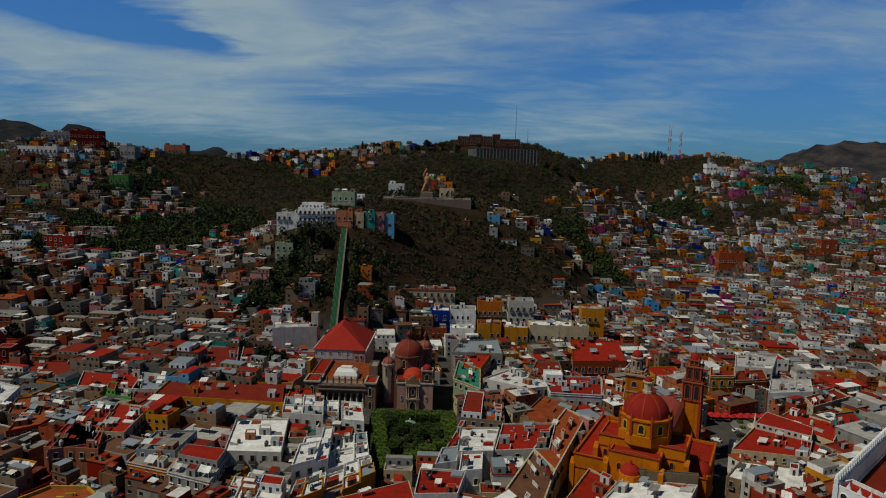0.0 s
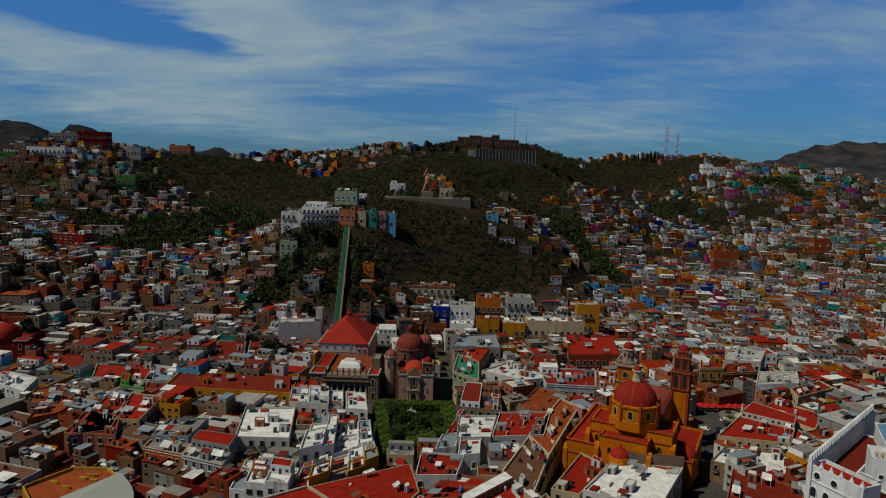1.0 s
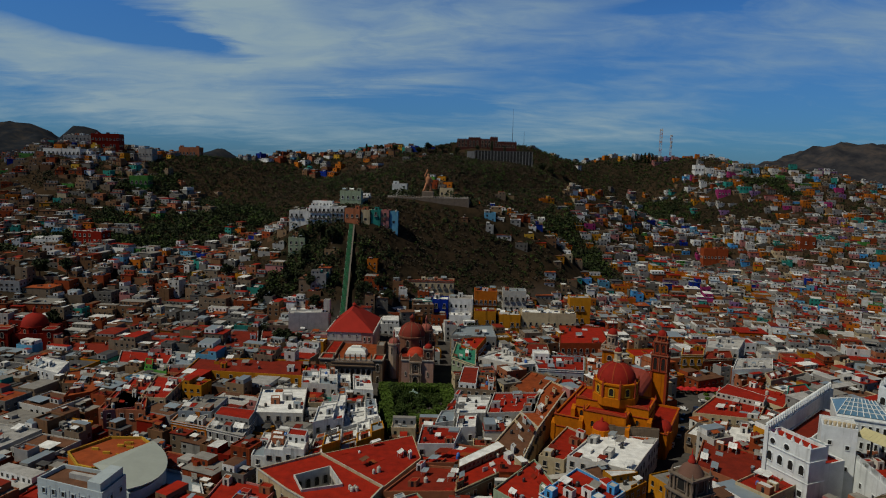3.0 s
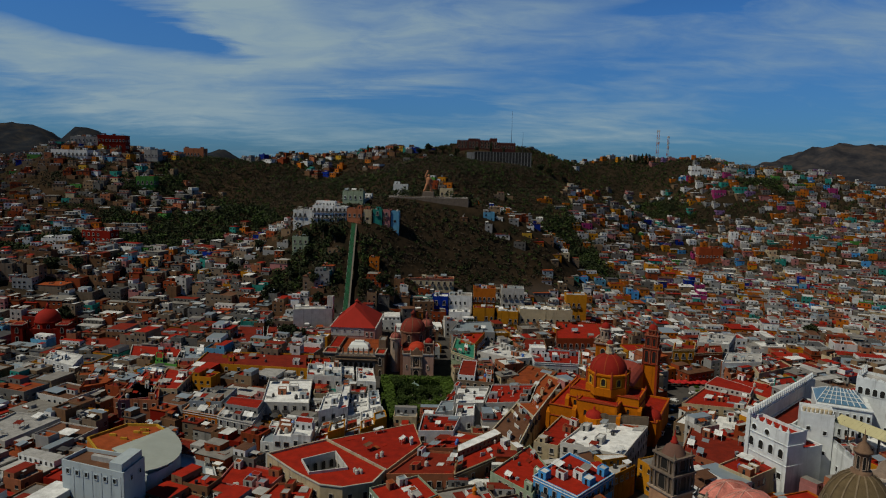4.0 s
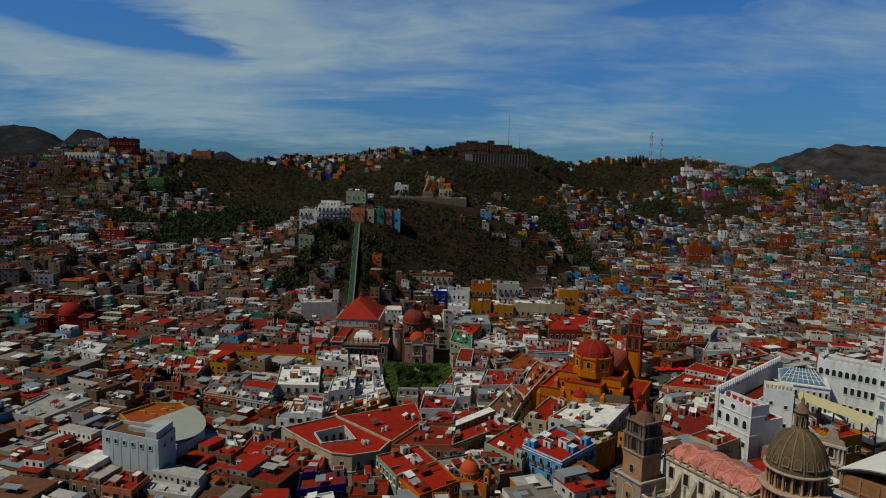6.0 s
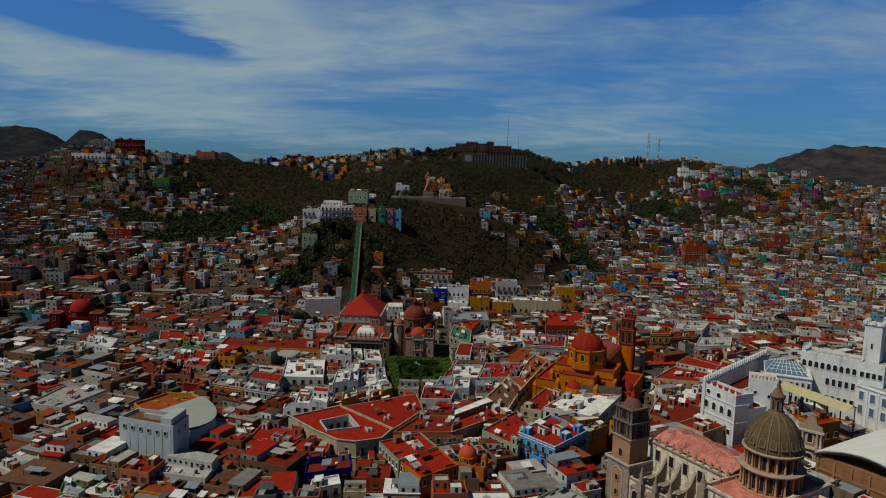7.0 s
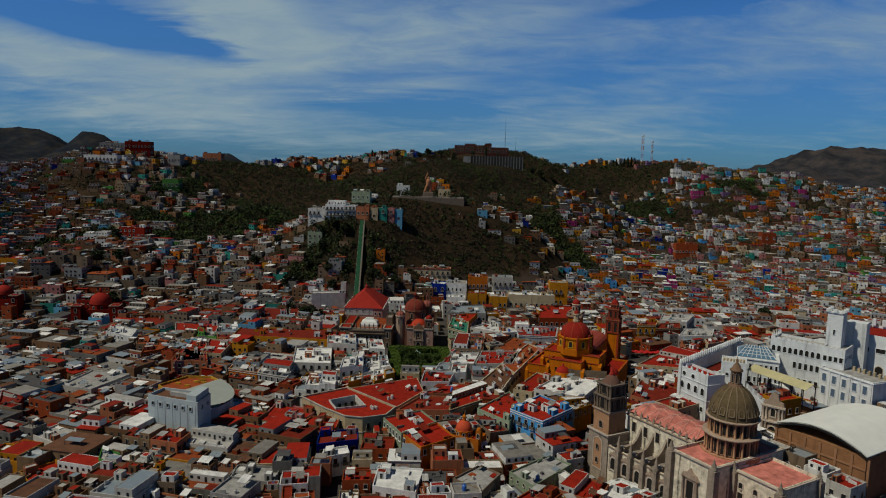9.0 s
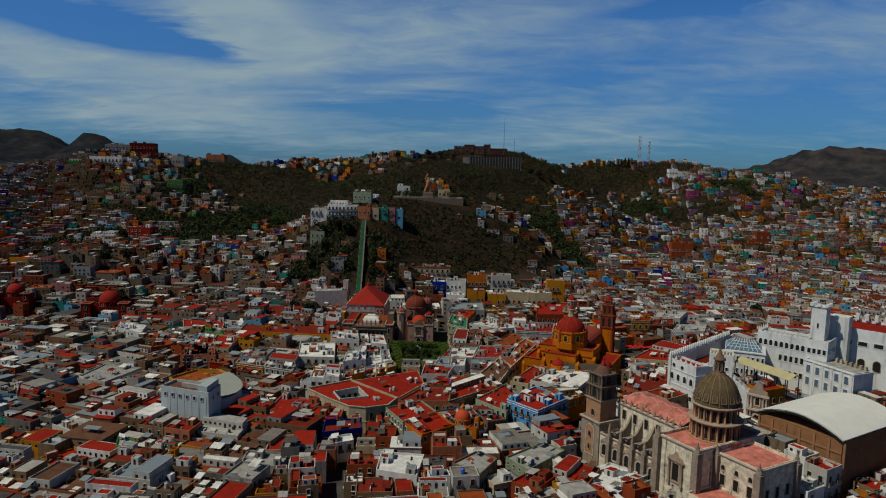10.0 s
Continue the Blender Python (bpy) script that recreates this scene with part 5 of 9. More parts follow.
    for x, y, h in ((34, -5.6, 25), (50.4, -5.6, 25), (66, 3.6, 22.5), (66, 22, 22.5), (50.5, 3.6, 23)):
        b = block("pier", root, grey, x - 1.2, x + 1.2, y - 1, y + 1.2, -6, h)
        put("pinnacle", pinnacle_mesh(4.0, grey, 0.9), b, x, y, h)
    # colonnaded drum in two tiers
    cx, cy = 41.6, 13.0
    bm = bmesh.new()
    lathe(bm, [(9.2, 23.5), (9.2, 25.0), (8.8, 25.2)], 24, at=(cx, cy), smooth=False)
    part("drum_base", bm, warm, root)
    core = surface("drum_shadow_stone", (0.180, 0.123, 0.090), 0.9, 0.3)
    for z0, z1, r, n in ((25.0, 30.3, 8.2, 20), (30.9, 35.6, 7.5, 20)):
        bm = bmesh.new()
        lathe(bm, [(r - 0.9, z0 - 0.4), (r - 0.9, z1 + 0.2)], 40, at=(cx, cy))
        d = part("drum", bm, core, root)
        opn = arch_mesh(1.05, (z1 - z0) - 0.9, warm, PANE, 0.15, 0.15)
        for i in range(n):
            a = 2 * math.pi * i / n
            put("opening", opn, d, cx + (r - 0.92) * math.cos(a), cy + (r - 0.92) * math.sin(a), z0 + 0.3, math.degrees(a) + 90)
            a += math.pi / n
            bm = bmesh.new()
            lathe(bm, [(0.42, z0), (0.42, z0 + 0.4), (0.3, z0 + 0.5), (0.27, z1 - 0.6), (0.42, z1 - 0.4), (0.42, z1)], 8, at=(cx + (r - 0.35) * math.cos(a), cy + (r - 0.35) * math.sin(a)))
            part("column", bm, warm, d)
        bm = bmesh.new()
        lathe(bm, [(r - 1.2, z1), (r + 0.15, z1), (r + 0.7, z1 + 0.25), (r + 0.7, z1 + 0.55), (r - 0.4, z1 + 0.75), (r - 1.2, z1 + 0.75)], 40, at=(cx, cy), smooth=False)
        part("entablature", bm, STONE, d)
    bm = bmesh.new()
    lathe(bm, dome(7.5, 36.2, 10.2, 10), 40, at=(cx, cy))
    dm = part("dome", bm, surface("mossy_dome_stone", (0.094, 0.067, 0.034), 0.92, 0.6, 0.4, 0.5, streak=0.8), root)
    dormer = arch_mesh(1.2, 2.2, surface("mossy_rib_stone", (0.156, 0.115, 0.070), 0.92, 0.5, 0.5, 0.5, streak=0.8), PANE, 0.5, 0.3)
    for i in range(16):
        a = 2 * math.pi * i / 16
        bm = bmesh.new()
        s, pr = Vector((-math.sin(a), math.cos(a), 0)) * 0.17, None
        for j in range(10):
            rr, zz = 7.68 * math.cos(j * math.pi / 20), 36.2 + 10.4 * math.sin(j * math.pi / 20)
            c = Vector((cx + rr * math.cos(a), cy + rr * math.sin(a), zz))
            cur = (bm.verts.new(c - s), bm.verts.new(c + s))
            if pr:
                bm.faces.new((pr[0], pr[1], cur[1], cur[0]))
            pr = cur
        part("rib", bm, surface("mossy_rib_stone", (0.156, 0.115, 0.070), 0.92, 0.5, 0.5, 0.5, streak=0.8), dm)
        a += math.pi / 16
        ob = put("dormer", dormer, dm, cx + 7.2 * math.cos(a), cy + 7.2 * math.sin(a), 38.0, math.degrees(a) + 90)
        ob.matrix_basis = ob.matrix_basis @ Matrix.Rotation(radians(-20), 4, "X")
    bm = bmesh.new()
    lathe(bm, [(2.2, 45.6), (2.2, 46.6), (1.5, 46.8), (1.5, 50.6), (2.0, 50.9), (2.0, 51.3), (1.4, 51.6), (1.1, 52.6), (0.4, 53.4), (0.5, 54.2), (0.1, 54.8), (0.08, 56.2), (0, 56.3)], 16, at=(cx, cy))
    ln = part("lantern", bm, surface("sooted_lantern_stone", (0.15, 0.09, 0.055), 0.92, 0.6, 0.6, 0.5, streak=0.8), root)
    for i in range(8):
        a = radians(45 * i)
        put("opening", arch_mesh(0.6, 3.0, STONE, PANE, 0.15, 0.1), ln, cx + 1.5 * math.cos(a), cy + 1.5 * math.sin(a), 47.2, math.degrees(a) + 90)


compania()


def university():
    white = wall_mat("white")
    pale = surface("white_render", (0.574, 0.599, 0.599), 0.9, 0.3, 0.25, 0.25, streak=0.9)
    op = arch_mesh(1.8, 3.0, pale, PANE)
    sq = arch_mesh(1.8, 2.2, pale, PANE, round_top=False)
    # old wing with a cresting of merlons
    m = frame_at(101, 175.5, 4, -65)
    root = thing("university_wing", m, "white rendered wing with oculi, arched windows and a crested parapet", "university building")
    take_local(m, -1, 18, -1, 24)
    b = block("wing", root, pale, 0, 16.5, 0, 7, -6, 26.6, RED_ROOF, 1.0)
    block("rear_wing", root, pale, 0, 15, 7.1, 18, -6, 20, RED_ROOF, 0.8)
    curl = pinnacle_mesh(2.0, pale, 0.6)
    for i in range(6):
        put("finial", curl, b, 0.8 + i * 3.0, 0.4, 27.5)
    cornice("string_course", b, pale, 0, 16.5, 0, 7, 23.2, 0.25, 0.5)
    cornice("string_course", b, pale, 0, 16.5, 0, 7, 16.4, 0.2, 0.4)
    for i in range(4):
        put("window", op, b, 2.4 + i * 3.9, -0.02, 18.5, 0, 1.0, 1.0)
        put("window", sq, b, 2.4 + i * 3.9, -0.02, 11.5, 0, 0.9, 0.9)
    for i in range(2):
        bm = bmesh.new()
        lathe(bm, [(0.9, -0.2), (1.3, -0.2), (1.3, 0.05), (0.9, 0.05)], 16)
        part("oculus", bm, pale, b, at=Matrix.Translation((3 + i * 5.2, 0, 25)) @ Matrix.Rotation(radians(90), 4, "X"))
        bm = bmesh.new()
        lathe(bm, [(0.0, 0.06), (0.95, 0.06)], 16)
        part("pane", bm, PANE, b, at=Matrix.Translation((3 + i * 5.2, 0, 25)) @ Matrix.Rotation(radians(90), 4, "X"))
    put("blind_arch", arch_mesh(2.2, 5.6, pale, pale, 0.25, 0.3), b, 2.8, -0.02, 9)
    block("roof_room", root, pale, 6, 12, 9, 14, 19.9, 25.2, roof_mat("rtin"), 0.2)
    # long crested wall running back
    m2 = frame_at(101, 175.5, 4, 46)
    r2 = thing("university_wall", m2, "long white wall crested with a row of tall merlons", "wall")
    block("wall", r2, pale, -1, 64, -1.2, 0, -6, 27.5)
    for i in range(31):
        bm = bmesh.new()
        x = -0.4 + i * 2.05
        prism(bm, [(x - 0.5, -1.1), (x + 0.5, -1.1), (x + 0.5, -0.1), (x - 0.5, -0.1)], 27.5, 29.1)
        lathe(bm, [(0.62, 29.1), (0.45, 29.5), (0.55, 30.0), (0.0, 30.7)], 6, at=(x, -0.6))
        part("merlon", bm, pale, r2)
    take_local(m2, -1, 64, -4, 1)
    c2 = block("cloister_wing", r2, pale, 6, 50, -9, -1.25, -6, 22.5, roof_mat("oldred"), 0.6)
    for i in range(12):
        put("window", op, c2, 8 + i * 3.4, -9.02, 17.6, 0, 0.7, 0.9)
    # square block with round vents and planters on its roof
    m3 = frame_at(118.6, 175.2, 4, -22)
    r3 = thing("university_block", m3, "plain white block with a line of round planters on its roof", "university building")
    take_local(m3, -1, 11, -1, 12)
    b = block("block", r3, pale, 0, 10, 0, 10, -6, 29.6, roof_mat("rwhite"), 0.5)
    for x, z in ((2.5, 24), (2.5, 19), (2.5, 14), (7.5, 23), (7.5, 16), (5, 10)):
        put("window", sq, b, x, -0.02, z, 0, 0.6, 0.6)
    for i in range(7):
        bm = bmesh.new()
        lathe(bm, [(0.4, 30.0), (0.45, 30.6), (0.6, 31.4), (0.5, 31.5), (0.0, 31.5)], 10, at=(1 + i * 1.3, 0.9))
        part("planter", bm, wall_mat("cream"), r3)
    # glazed court
    m4 = frame_at(131.5, 190.5, 32.5, -22) @ Matrix.Diagonal((0.66, 1.0, 1.0, 1.0))
    r4 = thing("glazed_roof", m4, "white steel and blue glass roof over a courtyard", "glass roof")
    take_local(m4, -1, 27, -4, 20)
    blueglass = surface("blue_glass", (0.082, 0.164, 0.246), 0.15, 0.15, 0.3)
    cw = block("court_wall", r4, pale, 0, 26, -2, 18, -34, -0.2)
    cornice("cornice", cw, pale, 0, 26, -2, 18, -0.6, 0.4, 0.7)
    for i in range(8):
        put("window", sq, cw, 2 + i * 3.2, -2.02, -4.6, 0, 0.75, 1.0)
        put("window", sq, cw, 2 + i * 3.2, -2.02, -10.4, 0, 0.75, 1.0)
    bm = bmesh.new()
    poly(bm, [(0, 0, 0), (24, 0, 0), (18, 8, 3.6), (6, 8, 3.6)]), poly(bm, [(24, 0, 0), (24, 16, 0), (18, 8, 3.6)]), poly(bm, [(24, 16, 0), (0, 16, 0), (6, 8, 3.6), (18, 8, 3.6)]), poly(bm, [(0, 16, 0), (0, 0, 0), (6, 8, 3.6)])
    part("glass", bm, blueglass, r4)
    for i in range(9):
        x = i * 3
        xt = 6 + 12 * i / 8
        bm = bmesh.new()
        for (a, b2) in (((x, -0.1, 0.1), (xt, 8, 3.7)), ((x, 16.1, 0.1), (xt, 8, 3.7))):
            a, b2 = Vector(a), Vector(b2)
            s = Vector((0.16, 0, 0))
            u = Vector((0, 0, 0.25))
            v = [bm.verts.new(q) for q in (a - s, a + s, a + s + u, a - s + u, b2 - s, b2 + s, b2 + s + u, b2 - s + u)]
            for f in ((0, 1, 2, 3), (4, 7, 6, 5), (0, 4, 5, 1), (1, 5, 6, 2), (2, 6, 7, 3), (3, 7, 4, 0)):
                bm.faces.new([v[k] for k in f])
        part("bar", bm, pale, r4)
    for t in (0.25, 0.5, 0.75):
        bm = bmesh.new()
        box(bm, 6 * t, 24 - 6 * t, 8 * t - 0.12, 8 * t + 0.12, 3.6 * t + 0.05, 3.6 * t + 0.3)
        part("purlin", bm, pale, r4)
    # main building with its tower
    m5 = frame_at(149.3, 198.2, 4, -42)
    r5 = thing("university_building", m5, "tall white university building with arched windows and square tower", "university building")
    take_local(m5, -1, 32, -2, 20)
    take_local(m5, 29, 64, 18, 46)
    b = block("arcade_wing", r5, pale, 0, 22, 0, 12, -8, 34.6, roof_mat("rcement"), 1.0)
    for i in range(9):
        put("window", op, b, 1.6 + i * 2.35, -0.02, 29.8, 0, 0.85, 0.9)
        if i > 3:
            put("window", sq, b, 1.6 + i * 2.35, -0.02, 23.5, 0, 0.75, 1.3)
            put("window", sq, b, 1.6 + i * 2.35, -0.02, 16.5, 0, 0.75, 1.2)
    for i in range(10):
        bm = bmesh.new()
        n = 6
        c = 1.1 + i * 2.2
        prof = [(c - 1.05, 35.6)] + [(c - 1.05 * math.cos(math.pi * j / n), 35.6 + 0.8 * math.sin(math.pi * j / n)) for j in range(n + 1)]
        a, d = [bm.verts.new((x, 0, z)) for x, z in prof[1:]], [bm.verts.new((x, 0.4, z)) for x, z in prof[1:]]
        bm.faces.new(a[::-1]), bm.faces.new(d)
        for j in range(n):
            bm.faces.new((a[j], a[j + 1], d[j + 1], d[j]))
        part("scallop", bm, pale, b)
    pm = pinnacle_mesh(3.2, pale, 0.5)
    for x, y in ((0.5, 0.5), (0.5, 3), (0.5, 6), (0.5, 9), (0.5, 11.5), (21.5, 11.5)):
        put("pinnacle", pm, b, x, y, 35.6)
    t = block("tower", r5, pale, 21.6, 27.8, 4, 10.2, 33, 51)
    cornice("cornice", t, pale, 21.6, 27.8, 4, 10.2, 50.6, 0.4, 0.7)
    for x, y in ((21.6, 4), (27.8, 4), (27.8, 10.2), (21.6, 10.2), (24.7, 4), (21.6, 7.1), (27.8, 7.1)):
        bm = bmesh.new()
        box(bm, x - 0.7, x + 0.7, y - 0.7, y + 0.7, 51, 52.3)
        part("battlement", bm, pale, t)
    put("slit_window", sq, t, 24.7, 3.98, 41, 0, 0.4, 1.0)
    b2 = block("tower_block", r5, pale, 22.1, 31, -1.5, 12.2, -8, 35.5, roof_mat("rcement"), 0.8)
    for i in range(4):
        put("window", sq, b2, 23.4 + i * 2.1, -1.52, 30.2, 0, 0.75, 1.0)
        put("window", sq, b2, 31.02, 0.5 + i * 2.8, 30.2, 90, 0.75, 1.0)
    b3 = block("rear_tower", r5, pale, 27, 35, 14, 20, 20, 46)
    b4 = block("lecture_block", r5, pale, 30, 64, 20.5, 46, -8, 39, RED_ROOF, 1.2)
    for i in range(4):
        put("window", sq, b4, 33.5 + i * 6.4, 20.48, 32.5, 0, 2.1, 0.9)
        put("planter_arch", arch_mesh(3.0, 5.0, wall_mat("cream"), PANE), b4, 33.5 + i * 6.4, 20.48, 21.5)
    for i in range(8):
        bm = bmesh.new()
        box(bm, 31 + i * 4.1, 32.6 + i * 4.1, 43.6, 45.2, 40.2, 43.4)
        part("battlement", bm, pale, b4)
    # lower front block with tall windows
    m6 = frame_at(163.6, 180.5, 6, -66)
    r6 = thing("university_annex", m6, "white annex with tall blue-grey windows between pilasters", "university building")
    take_local(m6, -1, 27, -1, 12)
    b = block("annex", r6, pale, 0, 24.5, 0, 12, -8, 25.2, roof_mat("rcement"), 0.5)
    cornice("cornice", b, pale, 0, 24.5, 0, 12, 24.9, 0.4, 0.6)
    tall = arch_mesh(1.9, 3.4, pale, surface("blue_grey_glass", (0.082, 0.123, 0.180), 0.2), round_top=False)
    for i in range(5):
        for z in (14.2, 19.8):
            put("window", tall, b, 2.4 + i * 4.7, -0.02, z)
        bm = bmesh.new()
        box(bm, 4.3 + i * 4.7, 5.2 + i * 4.7, -0.3, 0.05, -8, 24.7)
        part("pilaster", bm, pale, b)
    block("roof_box", r6, pale, 1.5, 5.5, 6, 11, 25.1, 29.5, roof_mat("rwhite"), 0.3)
    for i in range(7):
        bm = bmesh.new()
        box(bm, 8 + i * 2.3, 9 + i * 2.3, 9.5, 10.5, 25.1, 27.1)
        part("pier", bm, wall_mat("cream"), b)

    # church front beside the court: scalloped white crest and a carved portal
    r7 = thing("church_wall", frame_at(129.0, 180.0, 3.0, -93), "white church wall with a scalloped crest", "church wall")
    bm = bmesh.new()
    box(bm, 0, 33, -0.35, 0.25, -3, 20.8)
    w7 = part("wall", bm, pale, r7)
    for i in range(6):
        bm = bmesh.new()
        c = 2.8 + i * 5.45
        prof = [(c - 2.5, 20.8), (c + 2.5, 20.8), (c + 2.3, 22.8)] + [(c + 2.3 * math.cos(math.pi * j / 8), 22.8 - 1.6 * math.sin(math.pi * j / 8)) for j in range(1, 8)] + [(c - 2.3, 22.8)]
        va, vb = [bm.verts.new((x, -0.3, z)) for x, z in prof], [bm.verts.new((x, 0.2, z)) for x, z in prof]
        for q in range(len(prof)):
            r = (q + 1) % len(prof)
            bm.faces.new((va[r], va[q], vb[q], vb[r]))
        mid = len(prof)
        for side, turn in ((va, 1), (vb, -1)):
            for q in range(1, mid // 2):
                bm.faces.new([side[k] for k in (q, q + 1, mid - q, (mid - q + 1) % mid)][::turn])
        part("scallop", bm, pale, w7)
    for i in range(4):
        put("window", sq, w7, 5 + i * 7.5, -0.37, 13.5, 0, 0.7, 0.8)
    r8 = thing("stone_portal", frame_at(127.6, 143.0, 9.5, -40), "carved brown stone church portal with columns", "portal")
    bm = bmesh.new()
    prof = [(-4.2, 0), (4.2, 0), (4.2, 16), (3.4, 18.2), (2.0, 18.8), (1.4, 21.0), (0.0, 22.4), (-1.4, 21.0), (-2.0, 18.8), (-3.4, 18.2), (-4.2, 16)]
    va, vb = [bm.verts.new((x, -1.0, z)) for x, z in prof], [bm.verts.new((x, 0.2, z)) for x, z in prof]
    bm.faces.new(va), bm.faces.new(vb[::-1])
    for q in range(len(prof)):
        r = (q + 1) % len(prof)
        bm.faces.new((va[r], va[q], vb[q], vb[r]))
    pt = part("front", bm, STONE, r8)
    put("door", arch_mesh(2.6, 6.5, STONE_PALE, PANE, 0.35, 0.5), pt, 0, -1.02, 2)
    put("niche", arch_mesh(1.6, 3.2, STONE_PALE, PANE, 0.3, 0.4), pt, 0, -1.02, 12.5)
    for x in (-3.5, -2.3, 2.3, 3.5):
        for z0, z1 in ((1, 10), (11, 16)):
            bm = bmesh.new()
            lathe(bm, [(0.5, z0), (0.5, z0 + 0.8), (0.32, z0 + 1), (0.44, (z0 + z1) / 2), (0.3, z1 - 0.8), (0.55, z1)], 8, at=(x, -1.35))
            part("column", bm, STONE_PALE, pt)
    for z in (10.2, 16.2):
        bm = bmesh.new()
        box(bm, -4.4, 4.4, -1.9, -0.9, z, z + 0.7)
        part("entablature", bm, STONE_PALE, pt)
    house([(130.5, 145.5), (141.5, 150.5), (138, 158), (127.5, 153.5)], 26.5, "ochre", "red", 3, rooms=0, tanks=0, style=0)
    house([(129.8, 155), (139, 158), (137.6, 179), (130.2, 179.5)], 21.5, "offwhite", "red", 3, rooms=1, tanks=0)
    # long pale yellow sheet roof
    r9 = thing("sheet_roof", frame_at(131.2, 178.6, 25.0, -65), "long pale yellow corrugated sheet roof on posts", "roof")
    sheet = surface("pale_yellow_sheet", (0.426, 0.385, 0.213), 0.6, 0.2, 0.3)
    for k in range(21):
        bm = bmesh.new()
        x0, x1 = k * 1.4, k * 1.4 + 1.36
        for y0, z0, y1, z1 in ((0, 4.6, 4.2, 6.6), (4.2, 6.6, 8.4, 4.6)):
            va = [bm.verts.new(q) for q in ((x0, y0, z0), (x1, y0, z0), (x1, y1, z1), (x0, y1, z1), (x0, y0, z0 + 0.1), (x1, y0, z0 + 0.1), (x1, y1, z1 + 0.1), (x0, y1, z1 + 0.1))]
            for q in ((3, 2, 1, 0), (4, 5, 6, 7), (0, 1, 5, 4), (1, 2, 6, 5), (2, 3, 7, 6), (3, 0, 4, 7)):
                bm.faces.new([va[i] for i in q])
        part("sheet", bm, sheet, r9)
    for k in range(6):
        for y in (0.3, 8.1):
            bm = bmesh.new()
            x = 0.4 + k * 5.4
            box(bm, x - 0.15, x + 0.15, y - 0.15, y + 0.15, -22, 4.7)
            part("post", bm, IRON, r9)


university()


def arched_canopy():
    m = frame_at(116.8, 120.0, 27.2, -57)
    root = thing("arched_roof", m, "wide white arched sheet roof over an ochre brick hall", "hall")
    take_local(m, -1, 33, -2, 42)
    L, D, n = 32.0, 40.0, 14
    bm = bmesh.new()
    rows = []
    for v in range(2):
        rows.append([(L * i / n, D * v, 0.3 + 4.2 * math.sin(math.pi * i / n) ** 0.9) for i in range(n + 1)])
    for lift in (0, 0.3):
        g = [[bm.verts.new((x, y, z + lift)) for x, y, z in row] for row in rows]
        for i in range(n):
            f = bm.faces.new((g[0][i], g[0][i + 1], g[1][i + 1], g[1][i]))
            f.smooth = True
    part("roof_sheet", bm, CANVAS, root)
    for v in range(7):
        bm = bmesh.new()
        pr = None
        y = D * v / 6
        for i in range(n + 1):
            x, z = L * i / n, 0.1 + 4.2 * math.sin(math.pi * i / n) ** 0.9
            cur = [bm.verts.new((x, y + s, z + k)) for s, k in ((-0.1, 0), (0.1, 0), (0.1, -0.5), (-0.1, -0.5))]
            if pr:
                for k in range(4):
                    bm.faces.new((pr[k], pr[(k + 1) % 4], cur[(k + 1) % 4], cur[k]))
            pr = cur
        part("truss", bm, IRON, root)
    b = block("hall_wall", root, surface("brown_brick", (0.221, 0.107, 0.049), 0.9, 0.45, 0.4, 0.3, streak=0.6), 0.6, L - 0.6, 0.8, D - 0.8, -26, 0.0)
    for i in range(7):
        bm = bmesh.new()
        box(bm, 0.7 + i * 5.2, 1.5 + i * 5.2, 0.45, 0.85, -26, -0.6)
        part("pier", bm, surface("pale_brick", (0.246, 0.127, 0.066), 0.9, 0.4), b)
    bm = bmesh.new()
    box(bm, 0.5, L - 0.5, 0.5, 0.85, -4.6, -4.0)
    part("band", bm, surface("pale_brick", ()), b)
    for x0, x1, y0, top, wall, roof in ((0, 9, -10, 21.5, "offwhite", "rcement"), (9.4, 17, -8, 22.5, "stone", "rcement"), (17.4, 25, -9, 20.5, "white", "rgrey"), (25.4, 33, -10, 19.5, "offwhite", "red"), (2, 12, -19, 15.5, "white", "rcement"), (12.4, 22, -18, 16, "cream", "red"), (22.4, 33, -20, 14.5, "white", "rtin")):
        q = [tuple((m @ Vector((a, c, 0)))[:2]) for a, c in ((x0, y0), (x1, y0), (x1, -1 if y0 > -12 else -10.5), (x0, -1 if y0 > -12 else -10.5))]
        house(q, top, wall, roof, 3, rooms=1)


arched_canopy()

# ---- named houses of the old town ----
house([(-179.5, 185.0), (-162.5, 180.7), (-155.8, 204.0), (-177.2, 208.7)], 9.0, "offwhite", "rcement", 2, rooms=1)
house([(-153.7, 210.4), (-140.4, 208.2), (-143.0, 216.5), (-154.8, 219.0)], 8.0, "ochre", "rwhite", 2, style=3)
house([(-163.3, 230.7), (-155.4, 238.4), (-155.2, 256.9), (-172.7, 262.8)], 12.0, "brick", "terracotta", 3, rooms=1)
house([(-139.5, 217.3), (-127.6, 223.2), (-135.5, 254.3), (-147.0, 257.8)], 12.0, "pink", "red", 3, rooms=1)
house([(-132.3, 234.1), (-121.4, 233.6), (-123.8, 259.5), (-138.4, 262.8)], 12.0, "cream", "red", 3)
house([(-110.5, 220.4), (-96.9, 220.3), (-96.2, 238.1), (-110.5, 236.5)], 12.0, "paleblue", "rgrey", 3, rooms=1)
house([(-110.9, 214.9), (-95.2, 210.1), (-95.4, 223.2), (-111.2, 226.2)], 10.0, "orange", "rgrey", 2, style=1, trim="offwhite")
house([(-93.6, 206.9), (-77.8, 201.1), (-78.7, 220.6), (-94.2, 223.5)], 11.0, "grey", "rcement", 3, style=3, trim="offwhite")
